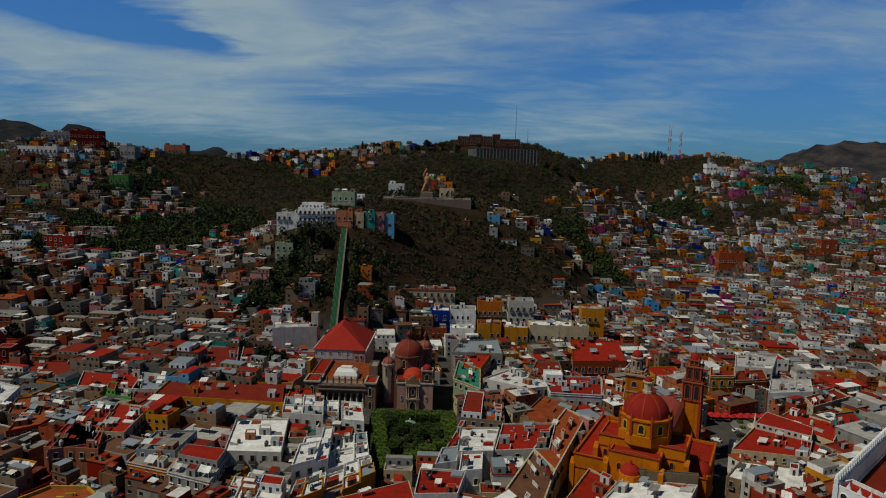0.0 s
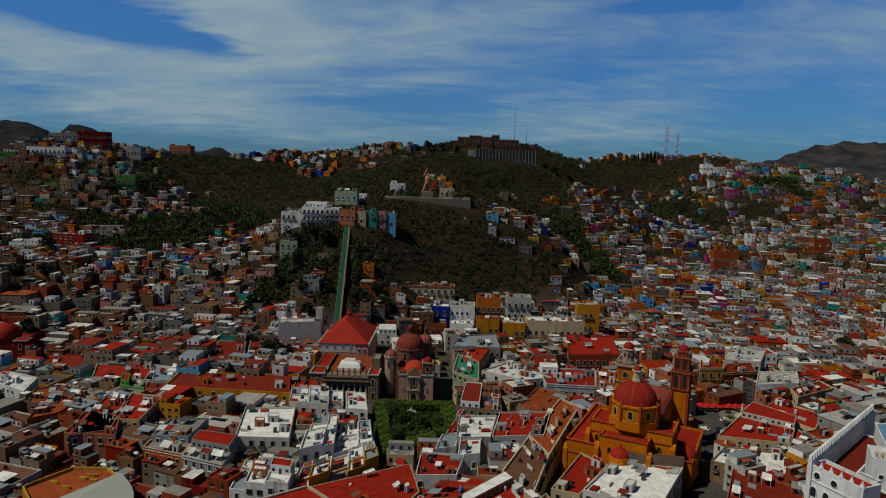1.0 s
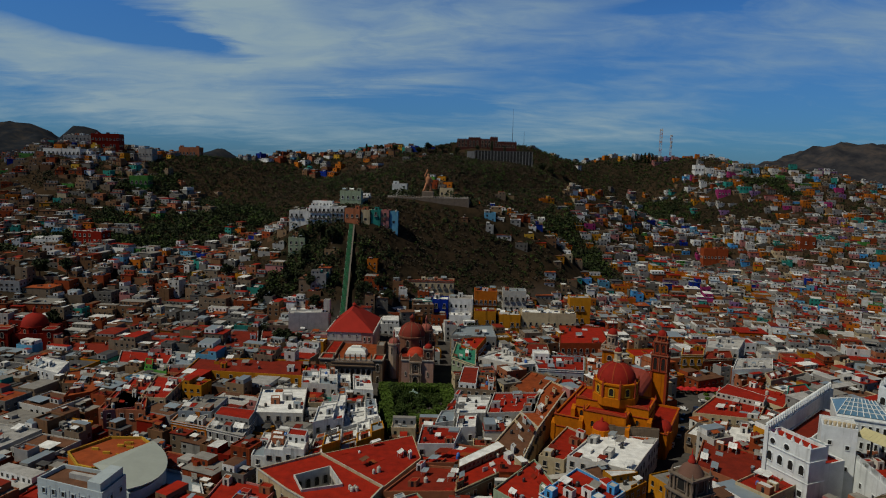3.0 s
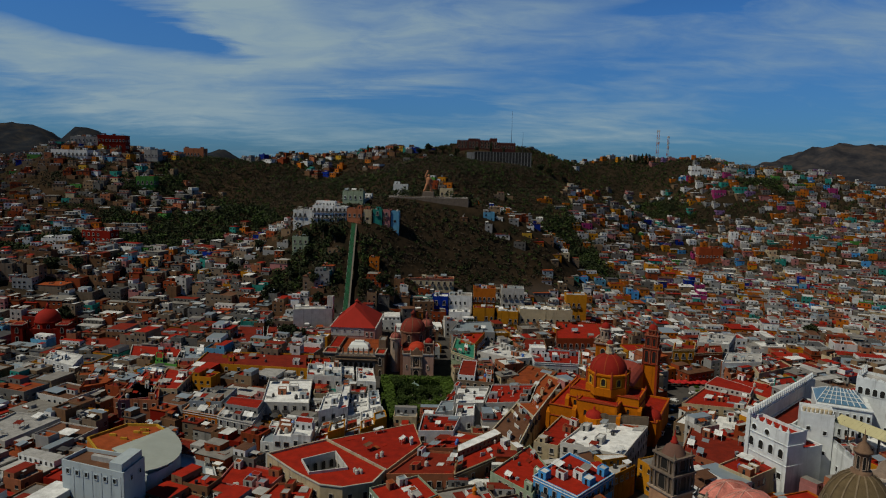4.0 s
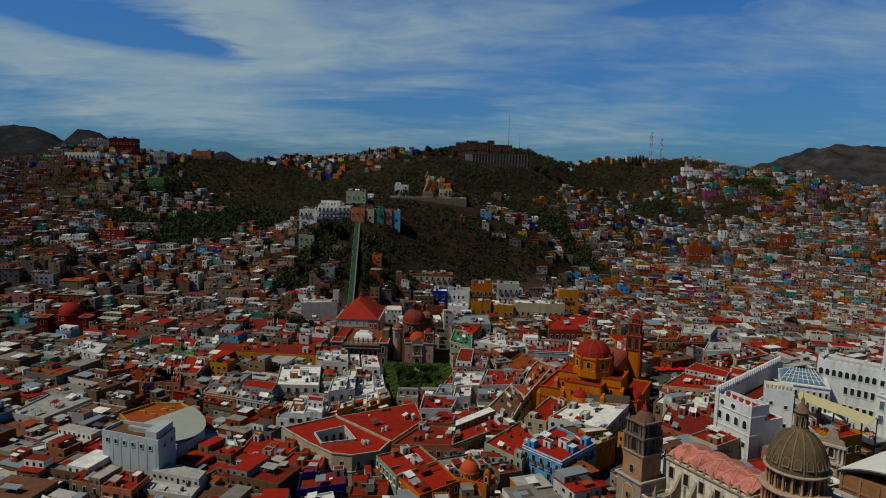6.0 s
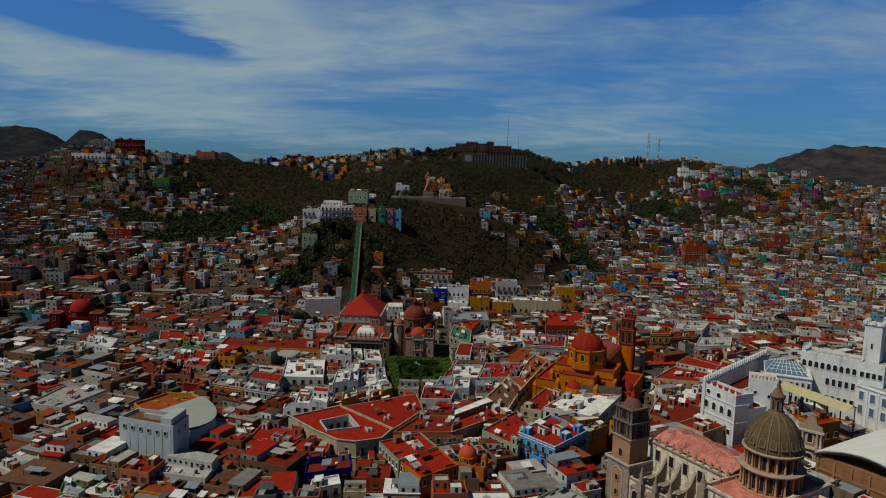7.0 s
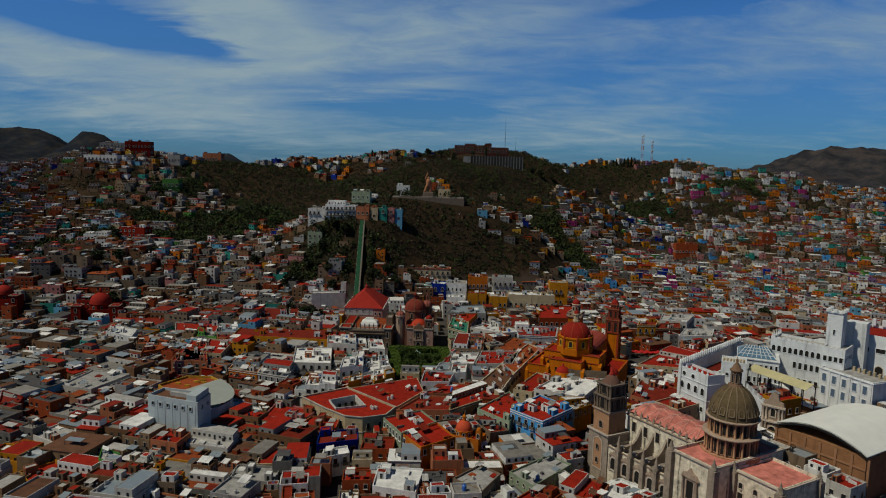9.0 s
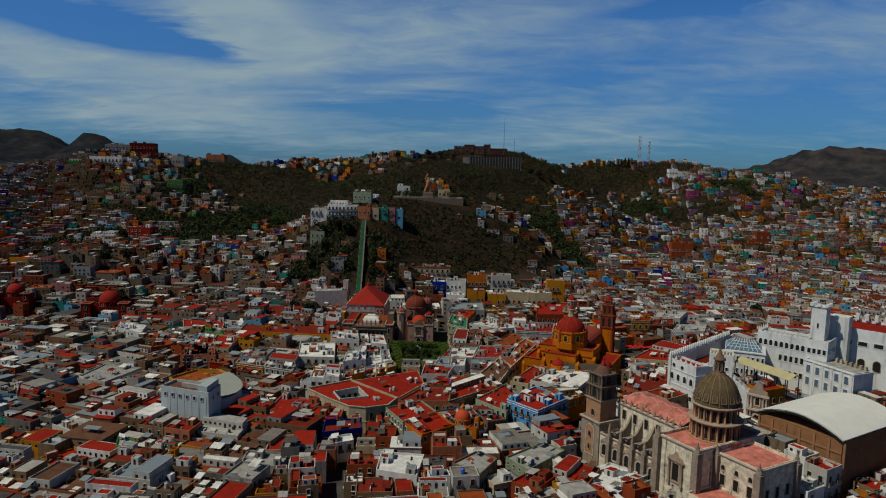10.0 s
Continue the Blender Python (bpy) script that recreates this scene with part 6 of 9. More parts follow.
house([(-70.4, 186.9), (-65.4, 186.3), (-66.6, 199.5), (-71.6, 200.5)], 10.0, "white", "rtin", 3, rooms=0, tanks=1)
house([(-71.6, 200.5), (-66.6, 199.5), (-67.3, 208.5), (-72.5, 209.7)], 9.0, "white", "rwhite", 3, rooms=1, tanks=1)
house([(-65.4, 186.3), (-58.7, 185.5), (-59.7, 198.2), (-66.6, 199.5)], 12.8, "white", "rwhite", 3, rooms=1, tanks=2)
house([(-66.6, 199.5), (-59.7, 198.2), (-60.4, 206.8), (-67.3, 208.5)], 11.0, "white", "rwhite", 3, rooms=0, tanks=1)
house([(-58.7, 185.5), (-51.2, 184.6), (-52.1, 196.7), (-59.7, 198.2)], 13.8, "white", "rwhite", 3, rooms=0, tanks=1)
house([(-59.7, 198.2), (-52.1, 196.7), (-52.7, 204.9), (-60.4, 206.8)], 9.0, "white", "rwhite", 3, rooms=1, tanks=1)
house([(-50.5, 183.6), (-45.7, 188.5), (-46.5, 197.5), (-51.1, 193.0)], 10.0, "ochre", "rwhite", 2, rooms=1, tanks=1)
house([(-51.1, 193.0), (-46.5, 197.5), (-47.6, 208.9), (-51.9, 205.0)], 9.0, "offwhite", "rwhite", 2, rooms=1, tanks=0)
house([(-45.7, 188.5), (-40.5, 193.9), (-41.6, 202.3), (-46.5, 197.5)], 13.8, "ochre", "rwhite", 2, rooms=1, tanks=1)
house([(-46.5, 197.5), (-41.6, 202.3), (-43.0, 213.1), (-47.6, 208.9)], 10.0, "white", "rwhite", 2, rooms=1, tanks=0)
house([(-40.5, 193.9), (-35.1, 199.6), (-36.4, 207.5), (-41.6, 202.3)], 9.0, "ochre", "rtin", 2, rooms=1, tanks=0)
house([(-41.6, 202.3), (-36.4, 207.5), (-38.0, 217.6), (-43.0, 213.1)], 9.0, "white", "rwhite", 2, rooms=0, tanks=0)
house([(-35.1, 199.6), (-30.3, 204.5), (-31.8, 211.9), (-36.4, 207.5)], 11.0, "ochre", "rwhite", 2, rooms=1, tanks=2)
house([(-36.4, 207.5), (-31.8, 211.9), (-33.7, 221.5), (-38.0, 217.6)], 11.0, "white", "rwhite", 2, rooms=1, tanks=1)
house([(-30.3, 204.5), (-26.1, 208.9), (-27.7, 216.0), (-31.8, 211.9)], 12.8, "ochre", "rtin", 2, rooms=0, tanks=1)
house([(-31.8, 211.9), (-27.7, 216.0), (-29.9, 225.0), (-33.7, 221.5)], 11.0, "white", "rwhite", 2, rooms=1, tanks=1)
house([(-53.1, 206.9), (-46.3, 212.3), (-47.9, 227.2), (-54.5, 223.3)], 14.8, "white", "rwhite", 3, rooms=1, tanks=0)
house([(-54.5, 223.3), (-47.9, 227.2), (-49.2, 238.5), (-55.5, 235.8)], 12.0, "white", "rwhite", 3, rooms=0, tanks=0)
house([(-46.3, 212.3), (-42.9, 215.1), (-44.6, 229.2), (-47.9, 227.2)], 13.8, "white", "rwhite", 3, rooms=1, tanks=1)
house([(-47.9, 227.2), (-44.6, 229.2), (-45.9, 239.9), (-49.2, 238.5)], 14.8, "offwhite", "rwhite", 3, rooms=0, tanks=0)
house([(-42.9, 215.1), (-35.2, 221.2), (-37.2, 233.6), (-44.6, 229.2)], 10.0, "white", "rwhite", 3, rooms=0, tanks=1)
house([(-44.6, 229.2), (-37.2, 233.6), (-38.7, 243.0), (-45.9, 239.9)], 10.0, "white", "rwhite", 3, rooms=1, tanks=1)
house([(-35.2, 221.2), (-30.4, 225.1), (-32.5, 236.3), (-37.2, 233.6)], 11.0, "white", "rwhite", 3, rooms=1, tanks=1)
house([(-37.2, 233.6), (-32.5, 236.3), (-34.1, 244.9), (-38.7, 243.0)], 11.0, "white", "rtin", 3, rooms=0, tanks=1)
house([(-80.0, 220.7), (-60.3, 221.2), (-65.5, 251.4), (-85.3, 249.1)], 12.5, "offwhite", "rwhite", 3, rooms=2, tanks=2)
house([(-68.1, 251.6), (-60.2, 251.0), (-61.9, 259.8), (-69.9, 260.2)], 14.8, "offwhite", "rwhite", 3, rooms=1, tanks=1)
house([(-69.9, 260.2), (-61.9, 259.8), (-64.3, 271.7), (-72.2, 271.6)], 13.8, "offwhite", "rtin", 3, rooms=1, tanks=1)
house([(-60.2, 251.0), (-51.8, 250.3), (-53.6, 259.5), (-61.9, 259.8)], 14.8, "offwhite", "rtin", 3, rooms=0, tanks=2)
house([(-61.9, 259.8), (-53.6, 259.5), (-55.9, 271.9), (-64.3, 271.7)], 14.8, "white", "rwhite", 3, rooms=1, tanks=1)
house([(-51.8, 250.3), (-45.7, 249.8), (-47.4, 259.3), (-53.6, 259.5)], 11.0, "offwhite", "rwhite", 3, rooms=1, tanks=1)
house([(-53.6, 259.5), (-47.4, 259.3), (-49.8, 271.9), (-55.9, 271.9)], 12.8, "white", "rwhite", 3, rooms=0, tanks=0)
house([(-45.3, 253.8), (-36.3, 253.0), (-40.4, 272.9), (-48.9, 274.0)], 12.0, "white", "rwhite", 3, rooms=1)
house([(-73.8, 272.8), (-60.6, 272.8), (-64.7, 287.9), (-77.3, 288.0)], 12.0, "brick", "red", 3, rooms=1, tanks=2)
house([(-128.9, 272.6), (-71.6, 269.1), (-74.4, 294.4), (-130.2, 292.3)], 12.0, "ochre", "oldred", 2, rooms=1, style=0)
house([(-45.8, 187.9), (-21.2, 165.3), (-10.7, 187.8), (-15.1, 207.3)], 11.6, "cream", "red", 2, parapet=0.15)
house([(-12.5, 194.0), (0.7, 195.3), (3.3, 210.6), (-11.8, 211.8)], 13.5, "white", "red", 3, tanks=3)
house([(-20.9, 162.8), (1.4, 164.8), (3.7, 181.4), (-11.0, 182.8)], 11.0, "salmon", "oldred", 2, rooms=1, style=1)
house([(1.8, 164.8), (24.1, 187.8), (16.6, 201.4), (2.1, 184.0)], 11.0, "tan", "red", 2, rooms=1, style=1, trim="cream")
house([(24.2, 186.5), (32.8, 216.3), (27.2, 231.9), (15.9, 202.6)], 12.0, "cream", "rbrown", 3, rooms=1, style=1, trim="offwhite")
house([(33.1, 217.0), (51.3, 265.2), (45.2, 275.2), (27.5, 233.5)], 12.0, "cream", "terracotta", 3, rooms=1, style=1, trim="offwhite")
house([(0.1, 227.6), (12.9, 228.9), (16.1, 250.6), (1.0, 249.0)], 12.5, "offwhite", "rwhite", 3, rooms=2, tanks=3)
house([(13.4, 230.5), (33.3, 234.1), (38.7, 258.3), (17.6, 255.9)], 12.0, "offwhite", "red", 3, rooms=1, tanks=2)
house([(1.1, 260.5), (18.5, 257.8), (19.4, 283.4), (3.4, 285.8)], 12.0, "stone", "terracotta", 3, rooms=2, style=1)
house([(25.1, 265.5), (39.7, 254.4), (51.4, 282.2), (37.3, 292.1)], 11.0, "tan", "terracotta", 3, rooms=1)
house([(-11.0, 182.0), (1.0, 183.2), (12.2, 195.9), (0.7, 199.2)], 12.0, "salmon", "red", 3, rooms=2, tanks=2)
house([(-24.9, 151.0), (-10.2, 161.0), (-3.1, 148.6), (-16.1, 135.4)], 12.0, "palegreen", "red", 3, rooms=1, style=3)
house([(-15.8, 136.4), (-2.7, 148.8), (4.7, 135.1), (-7.7, 124.4)], 11.5, "orange", "red", 3, rooms=1, style=3)
house([(-5.8, 153.5), (11.6, 161.7), (15.5, 148.9), (0.5, 140.4)], 10.0, "stone", "rgrey", 2, rooms=1)
house([(13.6, 165.5), (26.3, 151.1), (33.5, 170.3), (28.8, 188.6)], 12.0, "palegreen", "red", 3, rooms=1, style=1)
house([(27.0, 156.5), (38.9, 144.0), (53.1, 160.2), (41.2, 175.2)], 15.5, "blue", "red", 3, rooms=1, style=1, trim="white")
house([(54.2, 164.2), (63.4, 172.6), (59.8, 176.6), (49.2, 175.6)], 13.0, "ochre", "rcement", 3, style=0)
house([(39.8, 187.4), (60.4, 177.4), (76.2, 205.6), (53.5, 208.2)], 14.2, "offwhite", "rwhite", 3, rooms=3, tanks=2, label="long off-white house with a white-coated roof below the basilica")
house([(53.4, 208.5), (76.4, 205.9), (76.8, 207.6), (53.9, 210.2)], 17.2, "stone", "rbrown", 3, windows=False, tanks=0, label="bare brown brick party wall below the basilica", category="wall", name="party_wall")
house([(30.5, 190.8), (39.0, 187.8), (52.0, 209.5), (44.5, 218.5)], 12.4, "cream", "red", 3)
house([(99.9, 239.6), (125.3, 234.5), (139.0, 258.7), (127.3, 274.8)], 12.0, "cream", "red", 3, rooms=1)
house([(90.4, 219.3), (114.0, 205.9), (123.2, 227.5), (100.4, 232.5)], 11.0, "tan", "rwhite", 2, rooms=1)
house([(83.5, 186.8), (98.5, 169.9), (111.6, 197.0), (93.8, 208.9)], 13.0, "salmon", "oldred", 3, rooms=1)
house([(41.0, 293.8), (63.5, 292.6), (68.0, 318.0), (40.0, 318.3)], 12.0, "paleblue", "red", 2, style=1, trim="white")
house([(64.0, 292.6), (72.7, 291.3), (78.2, 310.9), (68.2, 316.4)], 12.0, "cream", "terracotta", 2, style=1)
house([(58.8, 343.4), (87.0, 346.7), (90.3, 385.6), (63.9, 387.1)], 12.0, "brick", "red", 2, rooms=1)
house([(32.8, 314.2), (50.2, 314.4), (51.2, 341.6), (39.6, 341.2)], 12.0, "tan", "oldred", 2)
house([(118.0, 313.9), (129.8, 315.2), (135.0, 328.9), (123.0, 327.6)], 16.0, "ochre", "oldred", 3, style=1, trim="cream")
house([(129.9, 313.8), (146.4, 318.1), (150.4, 332.4), (136.6, 329.1)], 14.0, "brick", "oldred", 2, style=1, trim="cream")
house([(140.8, 303.5), (163.4, 308.2), (171.3, 326.8), (151.3, 324.6)], 12.0, "white", "rcement", 2, style=0)
house([(137.7, 334.3), (154.9, 331.6), (167.8, 355.4), (145.7, 354.8)], 15.0, "offwhite", "rcement", 3, rooms=1, style=0)
house([(154.7, 290.6), (178.8, 305.8), (177.6, 316.4), (157.0, 302.8)], 11.0, "cream", "oldred", 2)
house([(148.8, 261.4), (164.5, 269.9), (166.8, 281.3), (156.6, 277.1)], 13.0, "turquoise", "red", 3)
house([(130.1, 273.4), (143.0, 252.1), (155.7, 269.8), (142.6, 285.4)], 11.0, "cream", "red", 2, rooms=1)
house([(104.2, 239.7), (126.8, 260.6), (127.1, 252.6), (107.9, 234.1)], 9.0, "ochre", "terracotta", 2)
house([(111.0, 241.7), (126.1, 229.2), (139.4, 244.2), (131.6, 261.8)], 11.0, "grey", "red", 2, rooms=1)
house([(-2.5, 308.6), (9.6, 295.7), (10.3, 324.7), (-0.4, 337.5)], 12.0, "palegreen", "rgreen", 3, style=0, trim="cream")
house([(11.3, 310.1), (31.4, 298.1), (44.8, 303.3), (25.6, 326.4)], 12.0, "offwhite", "rwhite", 3, rooms=1, tanks=2)
house([(1.9, 328.3), (10.3, 324.7), (16.8, 351.7), (3.3, 348.0)], 12.0, "orange", "red", 2, rooms=1)
house([(-4.2, 352.3), (22.8, 352.4), (21.2, 381.7), (0.1, 375.4)], 12.0, "grey", "rtin", 2, rooms=0)
house([(-156.7, 128.7), (-144.8, 122.2), (-139.3, 132.7), (-152.5, 141.6)], 9.0, "offwhite", "rcement", 2, rooms=1)
house([(-144.4, 102.5), (-136.0, 94.9), (-128.0, 109.8), (-134.8, 114.3)], 7.0, "ochre", "red", 2)
house([(-47.6, 129.3), (-32.8, 135.2), (-34.4, 146.2), (-48.9, 141.1)], 9.0, "deepblue", "oldred", 2)
house([(-43.9, 119.9), (-34.3, 125.0), (-36.3, 131.6), (-44.5, 127.4)], 8.0, "white", "rwhite", 2)
house([(-22.0, 97.0), (-7.5, 93.5), (-6.0, 110.8), (-22.0, 112.0)], 9.5, "white", "rwhite", 2, tanks=0)
house([(-118.7, 106.4), (-110.9, 102.2), (-113.5, 111.0), (-122.3, 115.5)], 11.0, "green", "rcement", 2)
house([(-188.6, 144.8), (-183.3, 149.4), (-191.5, 160.2), (-196.8, 156.7)], 9.0, "sky", "rtin", 2)
house([(-189.6, 157.5), (-179.7, 154.8), (-184.1, 165.7), (-198.1, 172.3)], 10.0, "darkred", "oldred", 2)
house([(-150.1, 145.8), (-143.5, 151.8), (-148.9, 159.8), (-156.8, 153.4)], 8.0, "offwhite", "rtin", 2)
house([(-100.6, 168.3), (-77.0, 161.0), (-83.3, 173.8), (-101.2, 180.0)], 8.0, "white", "rtin", 2)
house([(-76.2, 158.3), (-59.0, 154.4), (-55.6, 167.5), (-75.6, 174.6)], 8.0, "pink", "red", 2)
house([(-59.7, 141.9), (-43.1, 141.6), (-43.8, 158.7), (-56.0, 157.5)], 9.0, "salmon", "red", 2)
house([(-97.4, 126.5), (-79.2, 122.5), (-79.1, 135.8), (-97.5, 141.6)], 9.0, "offwhite", "rcement", 2, rooms=1, tanks=2)
house([(-72.3, 101.7), (-55.4, 99.5), (-56.4, 111.2), (-71.6, 112.4)], 8.0, "grey", "rcement", 2, rooms=1)
house([(24.0, 112.3), (31.4, 102.2), (46.9, 120.2), (39.2, 127.5)], 9.0, "palegreen", "rcement", 3, rooms=1)
house([(45.8, 99.0), (59.9, 87.8), (75.1, 99.2), (61.9, 110.7)], 9.0, "white", "rwhite", 3, rooms=1)
house([(38.9, 98.5), (50.1, 90.2), (56.8, 103.5), (46.5, 110.5)], 10.0, "salmon", "red", 2, rooms=1)
house([(24.8, 93.1), (32.9, 87.7), (40.9, 98.6), (32.4, 102.3)], 9.0, "brick", "red", 2, rooms=1)
house([(63.7, 119.4), (70.5, 112.6), (76.2, 123.1), (70.2, 129.5)], 10.0, "offwhite", "rwhite", 2, rooms=1)
house([(4.4, 101.5), (14.2, 93.5), (20.6, 106.2), (13.6, 112.8)], 11.0, "stone", "rcement", 2, rooms=1)
house([(75.8, 88.3), (89.6, 85.5), (99.4, 97.0), (87.0, 100.3)], 10.0, "offwhite", "rdark", 2, rooms=1, tanks=2)
house([(107.1, 101.8), (120.8, 97.9), (130.7, 110.4), (117.1, 113.9)], 9.0, "offwhite", "rpink", 2, rooms=1)
house([(130.7, 119.1), (137.3, 115.8), (146.9, 126.5), (141.8, 131.4)], 10.0, "white", "red", 2, rooms=1)
house([(147.2, 119.0), (157.0, 112.7), (171.1, 128.6), (161.6, 135.8)], 10.0, "cream", "red", 3, rooms=1)
house([(88.3, 164.8), (94.9, 155.5), (112.5, 168.5), (105.4, 177.9)], 18.0, "cream", "red", 3, style=0)
house([(139.3, 198.4), (136.8, 173.1), (148.7, 172.9), (150.1, 196.2)], 20.0, "white", "red", 3, style=2)
house([(156.5, 188.5), (163.5, 178.3), (176.2, 194.2), (165.8, 201.1)], 14.0, "yellow", "red", 3, style=0)
house([(-142.3, 219.3), (-123.3, 219.4), (-130.2, 236.2), (-146.7, 242.7)], 12.0, "salmon", "red", 3, rooms=1, tanks=1)
house([(-199.9, 264.0), (-179.8, 254.0), (-184.8, 271.7), (-202.7, 278.6)], 14.0, "white", "rwhite", 4, rooms=1, style=3)
house([(-173.8, 247.0), (-162.1, 248.2), (-172.6, 269.1), (-181.1, 263.2)], 12.0, "tan", "terracotta", 4, rooms=1, style=0)
house([(-207.0, 306.0), (-177.7, 301.4), (-187.8, 326.6), (-216.2, 326.5)], 8.0, "brick", "oldred", 2)
house([(-167.3, 283.3), (-138.4, 282.1), (-147.5, 302.9), (-175.8, 303.6)], 11.0, "offwhite", "red", 2, rooms=1)
house([(-151.5, 277.7), (-138.9, 274.0), (-143.7, 284.7), (-155.6, 287.9)], 10.0, "green", "rgrey", 2, style=0)
house([(-138.1, 274.0), (-129.1, 271.7), (-134.2, 284.0), (-142.4, 284.9)], 10.0, "salmon", "oldred", 2, style=0)
house([(-142.3, 281.7), (-129.2, 283.2), (-133.7, 301.5), (-148.3, 304.8)], 11.0, "offwhite", "rtin", 2)
house([(-122.2, 305.9), (-105.1, 308.0), (-115.3, 342.6), (-133.8, 342.7)], 11.0, "paleblue", "oldred", 2)
house([(-105.9, 315.2), (-84.7, 321.0), (-90.8, 345.8), (-113.5, 345.3)], 11.0, "offwhite", "oldred", 2)
house([(119.9, 119.1), (130.5, 108.8), (144.8, 122.3), (133.7, 131.0)], 14.0, "tan", "red", 2, rooms=1)
house([(130.6, 107.8), (141.7, 102.0), (155.4, 115.2), (145.6, 121.3)], 14.0, "offwhite", "rgrey", 2, rooms=1, tanks=2)
house([(173.4, 184.2), (182.6, 168.4), (194.6, 178.5), (186.2, 193.7)], 16.0, "cream", "rdark", 2)
house([(147.8, 158.5), (131.2, 147.6), (137.1, 135.3), (152.6, 146.5)], 10.0, "offwhite", "rgrey", 2, rooms=1)
house([(-4.0, 233.5), (5.4, 237.5), (7.0, 254.8), (1.0, 255.0)], 11.0, "offwhite", "red", 2)
house([(-7.3, 220.1), (0.0, 223.0), (1.3, 235.6), (-5.3, 233.4)], 11.0, "white", "rtin", 2)
house([(0.9, 213.5), (8.6, 215.6), (9.5, 232.8), (1.9, 230.5)], 12.0, "white", "rwhite", 2, rooms=1)
house([(17.8, 235.4), (27.5, 236.4), (31.8, 258.8), (19.7, 257.5)], 11.0, "grey", "oldred", 2, rooms=1, tanks=1)

house([(-121.0, 127.5), (-109.0, 124.0), (-106.5, 134.0), (-118.5, 138.5)], 10.5, "tan", "oldred", 3, rooms=1)
house([(-108.0, 122.5), (-97.0, 120.0), (-96.0, 130.5), (-105.8, 133.5)], 11.5, "salmon", "red", 3, rooms=1)

# ---- other buildings of the old town ----
def corner_house():
    """The cream corner house with a red roof terrace round an open court and arches to the street."""
    out = [(-63.9, 173.8), (-51.2, 161.1), (-41.0, 152.7), (-33.5, 151.5), (-24.5, 155.5), (-21.4, 165.0), (-45.9, 187.8)]
    hole = [(-50.5, 169.7), (-46.0, 160.6), (-34.6, 165.1), (-40.7, 177.0)]
    root = thing("corner_house", Matrix.Translation((-42, 168, 0)), "cream corner house with a red roof round an open court", "house", "houses of the old town")
    o = [(x + 42, y - 168) for x, y in out]
    h = [(x + 42, y - 168) for x, y in hole]
    z, k = 11.6, len(o)
    bm = bmesh.new()
    inn = inset(o, 0.35)
    lo, hi = [bm.verts.new((*p, -3)) for p in o], [bm.verts.new((*p, z + 0.7)) for p in o]
    ih, il = [bm.verts.new((*p, z + 0.7)) for p in inn], [bm.verts.new((*p, z - 0.3)) for p in inn]
    for i in range(k):
        j = (i + 1) % k
        for f in ((lo[i], lo[j], hi[j], hi[i]), (hi[i], hi[j], ih[j], ih[i]), (ih[i], ih[j], il[j], il[i])):
            bm.faces.new(f)
    part("wall", bm, wall_mat("cream"), root)
    # roof in sectors between the rim and the court
    bm = bmesh.new()
    near = [0, 1, 1, 2, 2, 2, 3]
    r, q = [bm.verts.new((*p, z)) for p in inset(o, 0.34)], [bm.verts.new((*p, z)) for p in h]
    for i in range(k):
        j = (i + 1) % k
        a, b = near[i], near[j]
        bm.faces.new((r[i], r[j], q[b], q[a]) if a != b else (r[i], r[j], q[a]))
    part("roof", bm, RED_ROOF, root, "red coated roof terrace")
    bm = bmesh.new()
    ring = inset(h, -0.4)
    a, b = [bm.verts.new((*p, z + 0.9)) for p in h], [bm.verts.new((*p, z + 0.9)) for p in ring]
    c, d = [bm.verts.new((*p, 0.6)) for p in h], [bm.verts.new((*p, z - 0.2)) for p in ring]
    for i in range(4):
        j = (i + 1) % 4
        for f in ((b[i], b[j], a[j], a[i]), (a[i], a[j], c[j], c[i]), (d[i], d[j], b[j], b[i])):
            bm.faces.new(f)
    bm.faces.new(c)
    court = part("court", bm, wall_mat("offwhite"), root, "white walled open court")
    for i in range(4):
        p, s = Vector(h[i]), Vector(h[(i + 1) % 4])
        t = (s - p).normalized()
        n = 4
        for c2 in range(n):
            at = p.lerp(s, (c2 + 0.5) / n)
            nrm = Vector((-t.y, t.x))
            put("opening", arch_mesh(1.5, 3.0, FRAME, PANE), court, at.x + nrm.x * 0.05, at.y + nrm.y * 0.05, 7.0, math.degrees(math.atan2(-t.y, -t.x)))
    arch = arch_mesh(3.2, 5.0, FRAME, PANE, 0.3, 0.4)
    for i in range(5):
        p, s = Vector(o[i]), Vector(o[(i + 1) % k])
        t = (s - p).normalized()
        n = max(1, int((s - p).length / 4.2))
        for c2 in range(n):
            at, nrm = p.lerp(s, (c2 + 0.5) / n), Vector((t.y, -t.x))
            ang = math.degrees(math.atan2(t.y, t.x))
            shared("window", WINDOWS[1], root, Matrix.LocRotScale((at.x + nrm.x * 0.03, at.y + nrm.y * 0.03, 6.6), Euler((0, 0, radians(ang))), (1.1, 1, 1.25)))
            put("arch", arch, root, at.x + nrm.x * 0.03, at.y + nrm.y * 0.03, 0.1, ang, 0.8 if i < 2 else 1.0, 1.0)
    bm = bmesh.new()
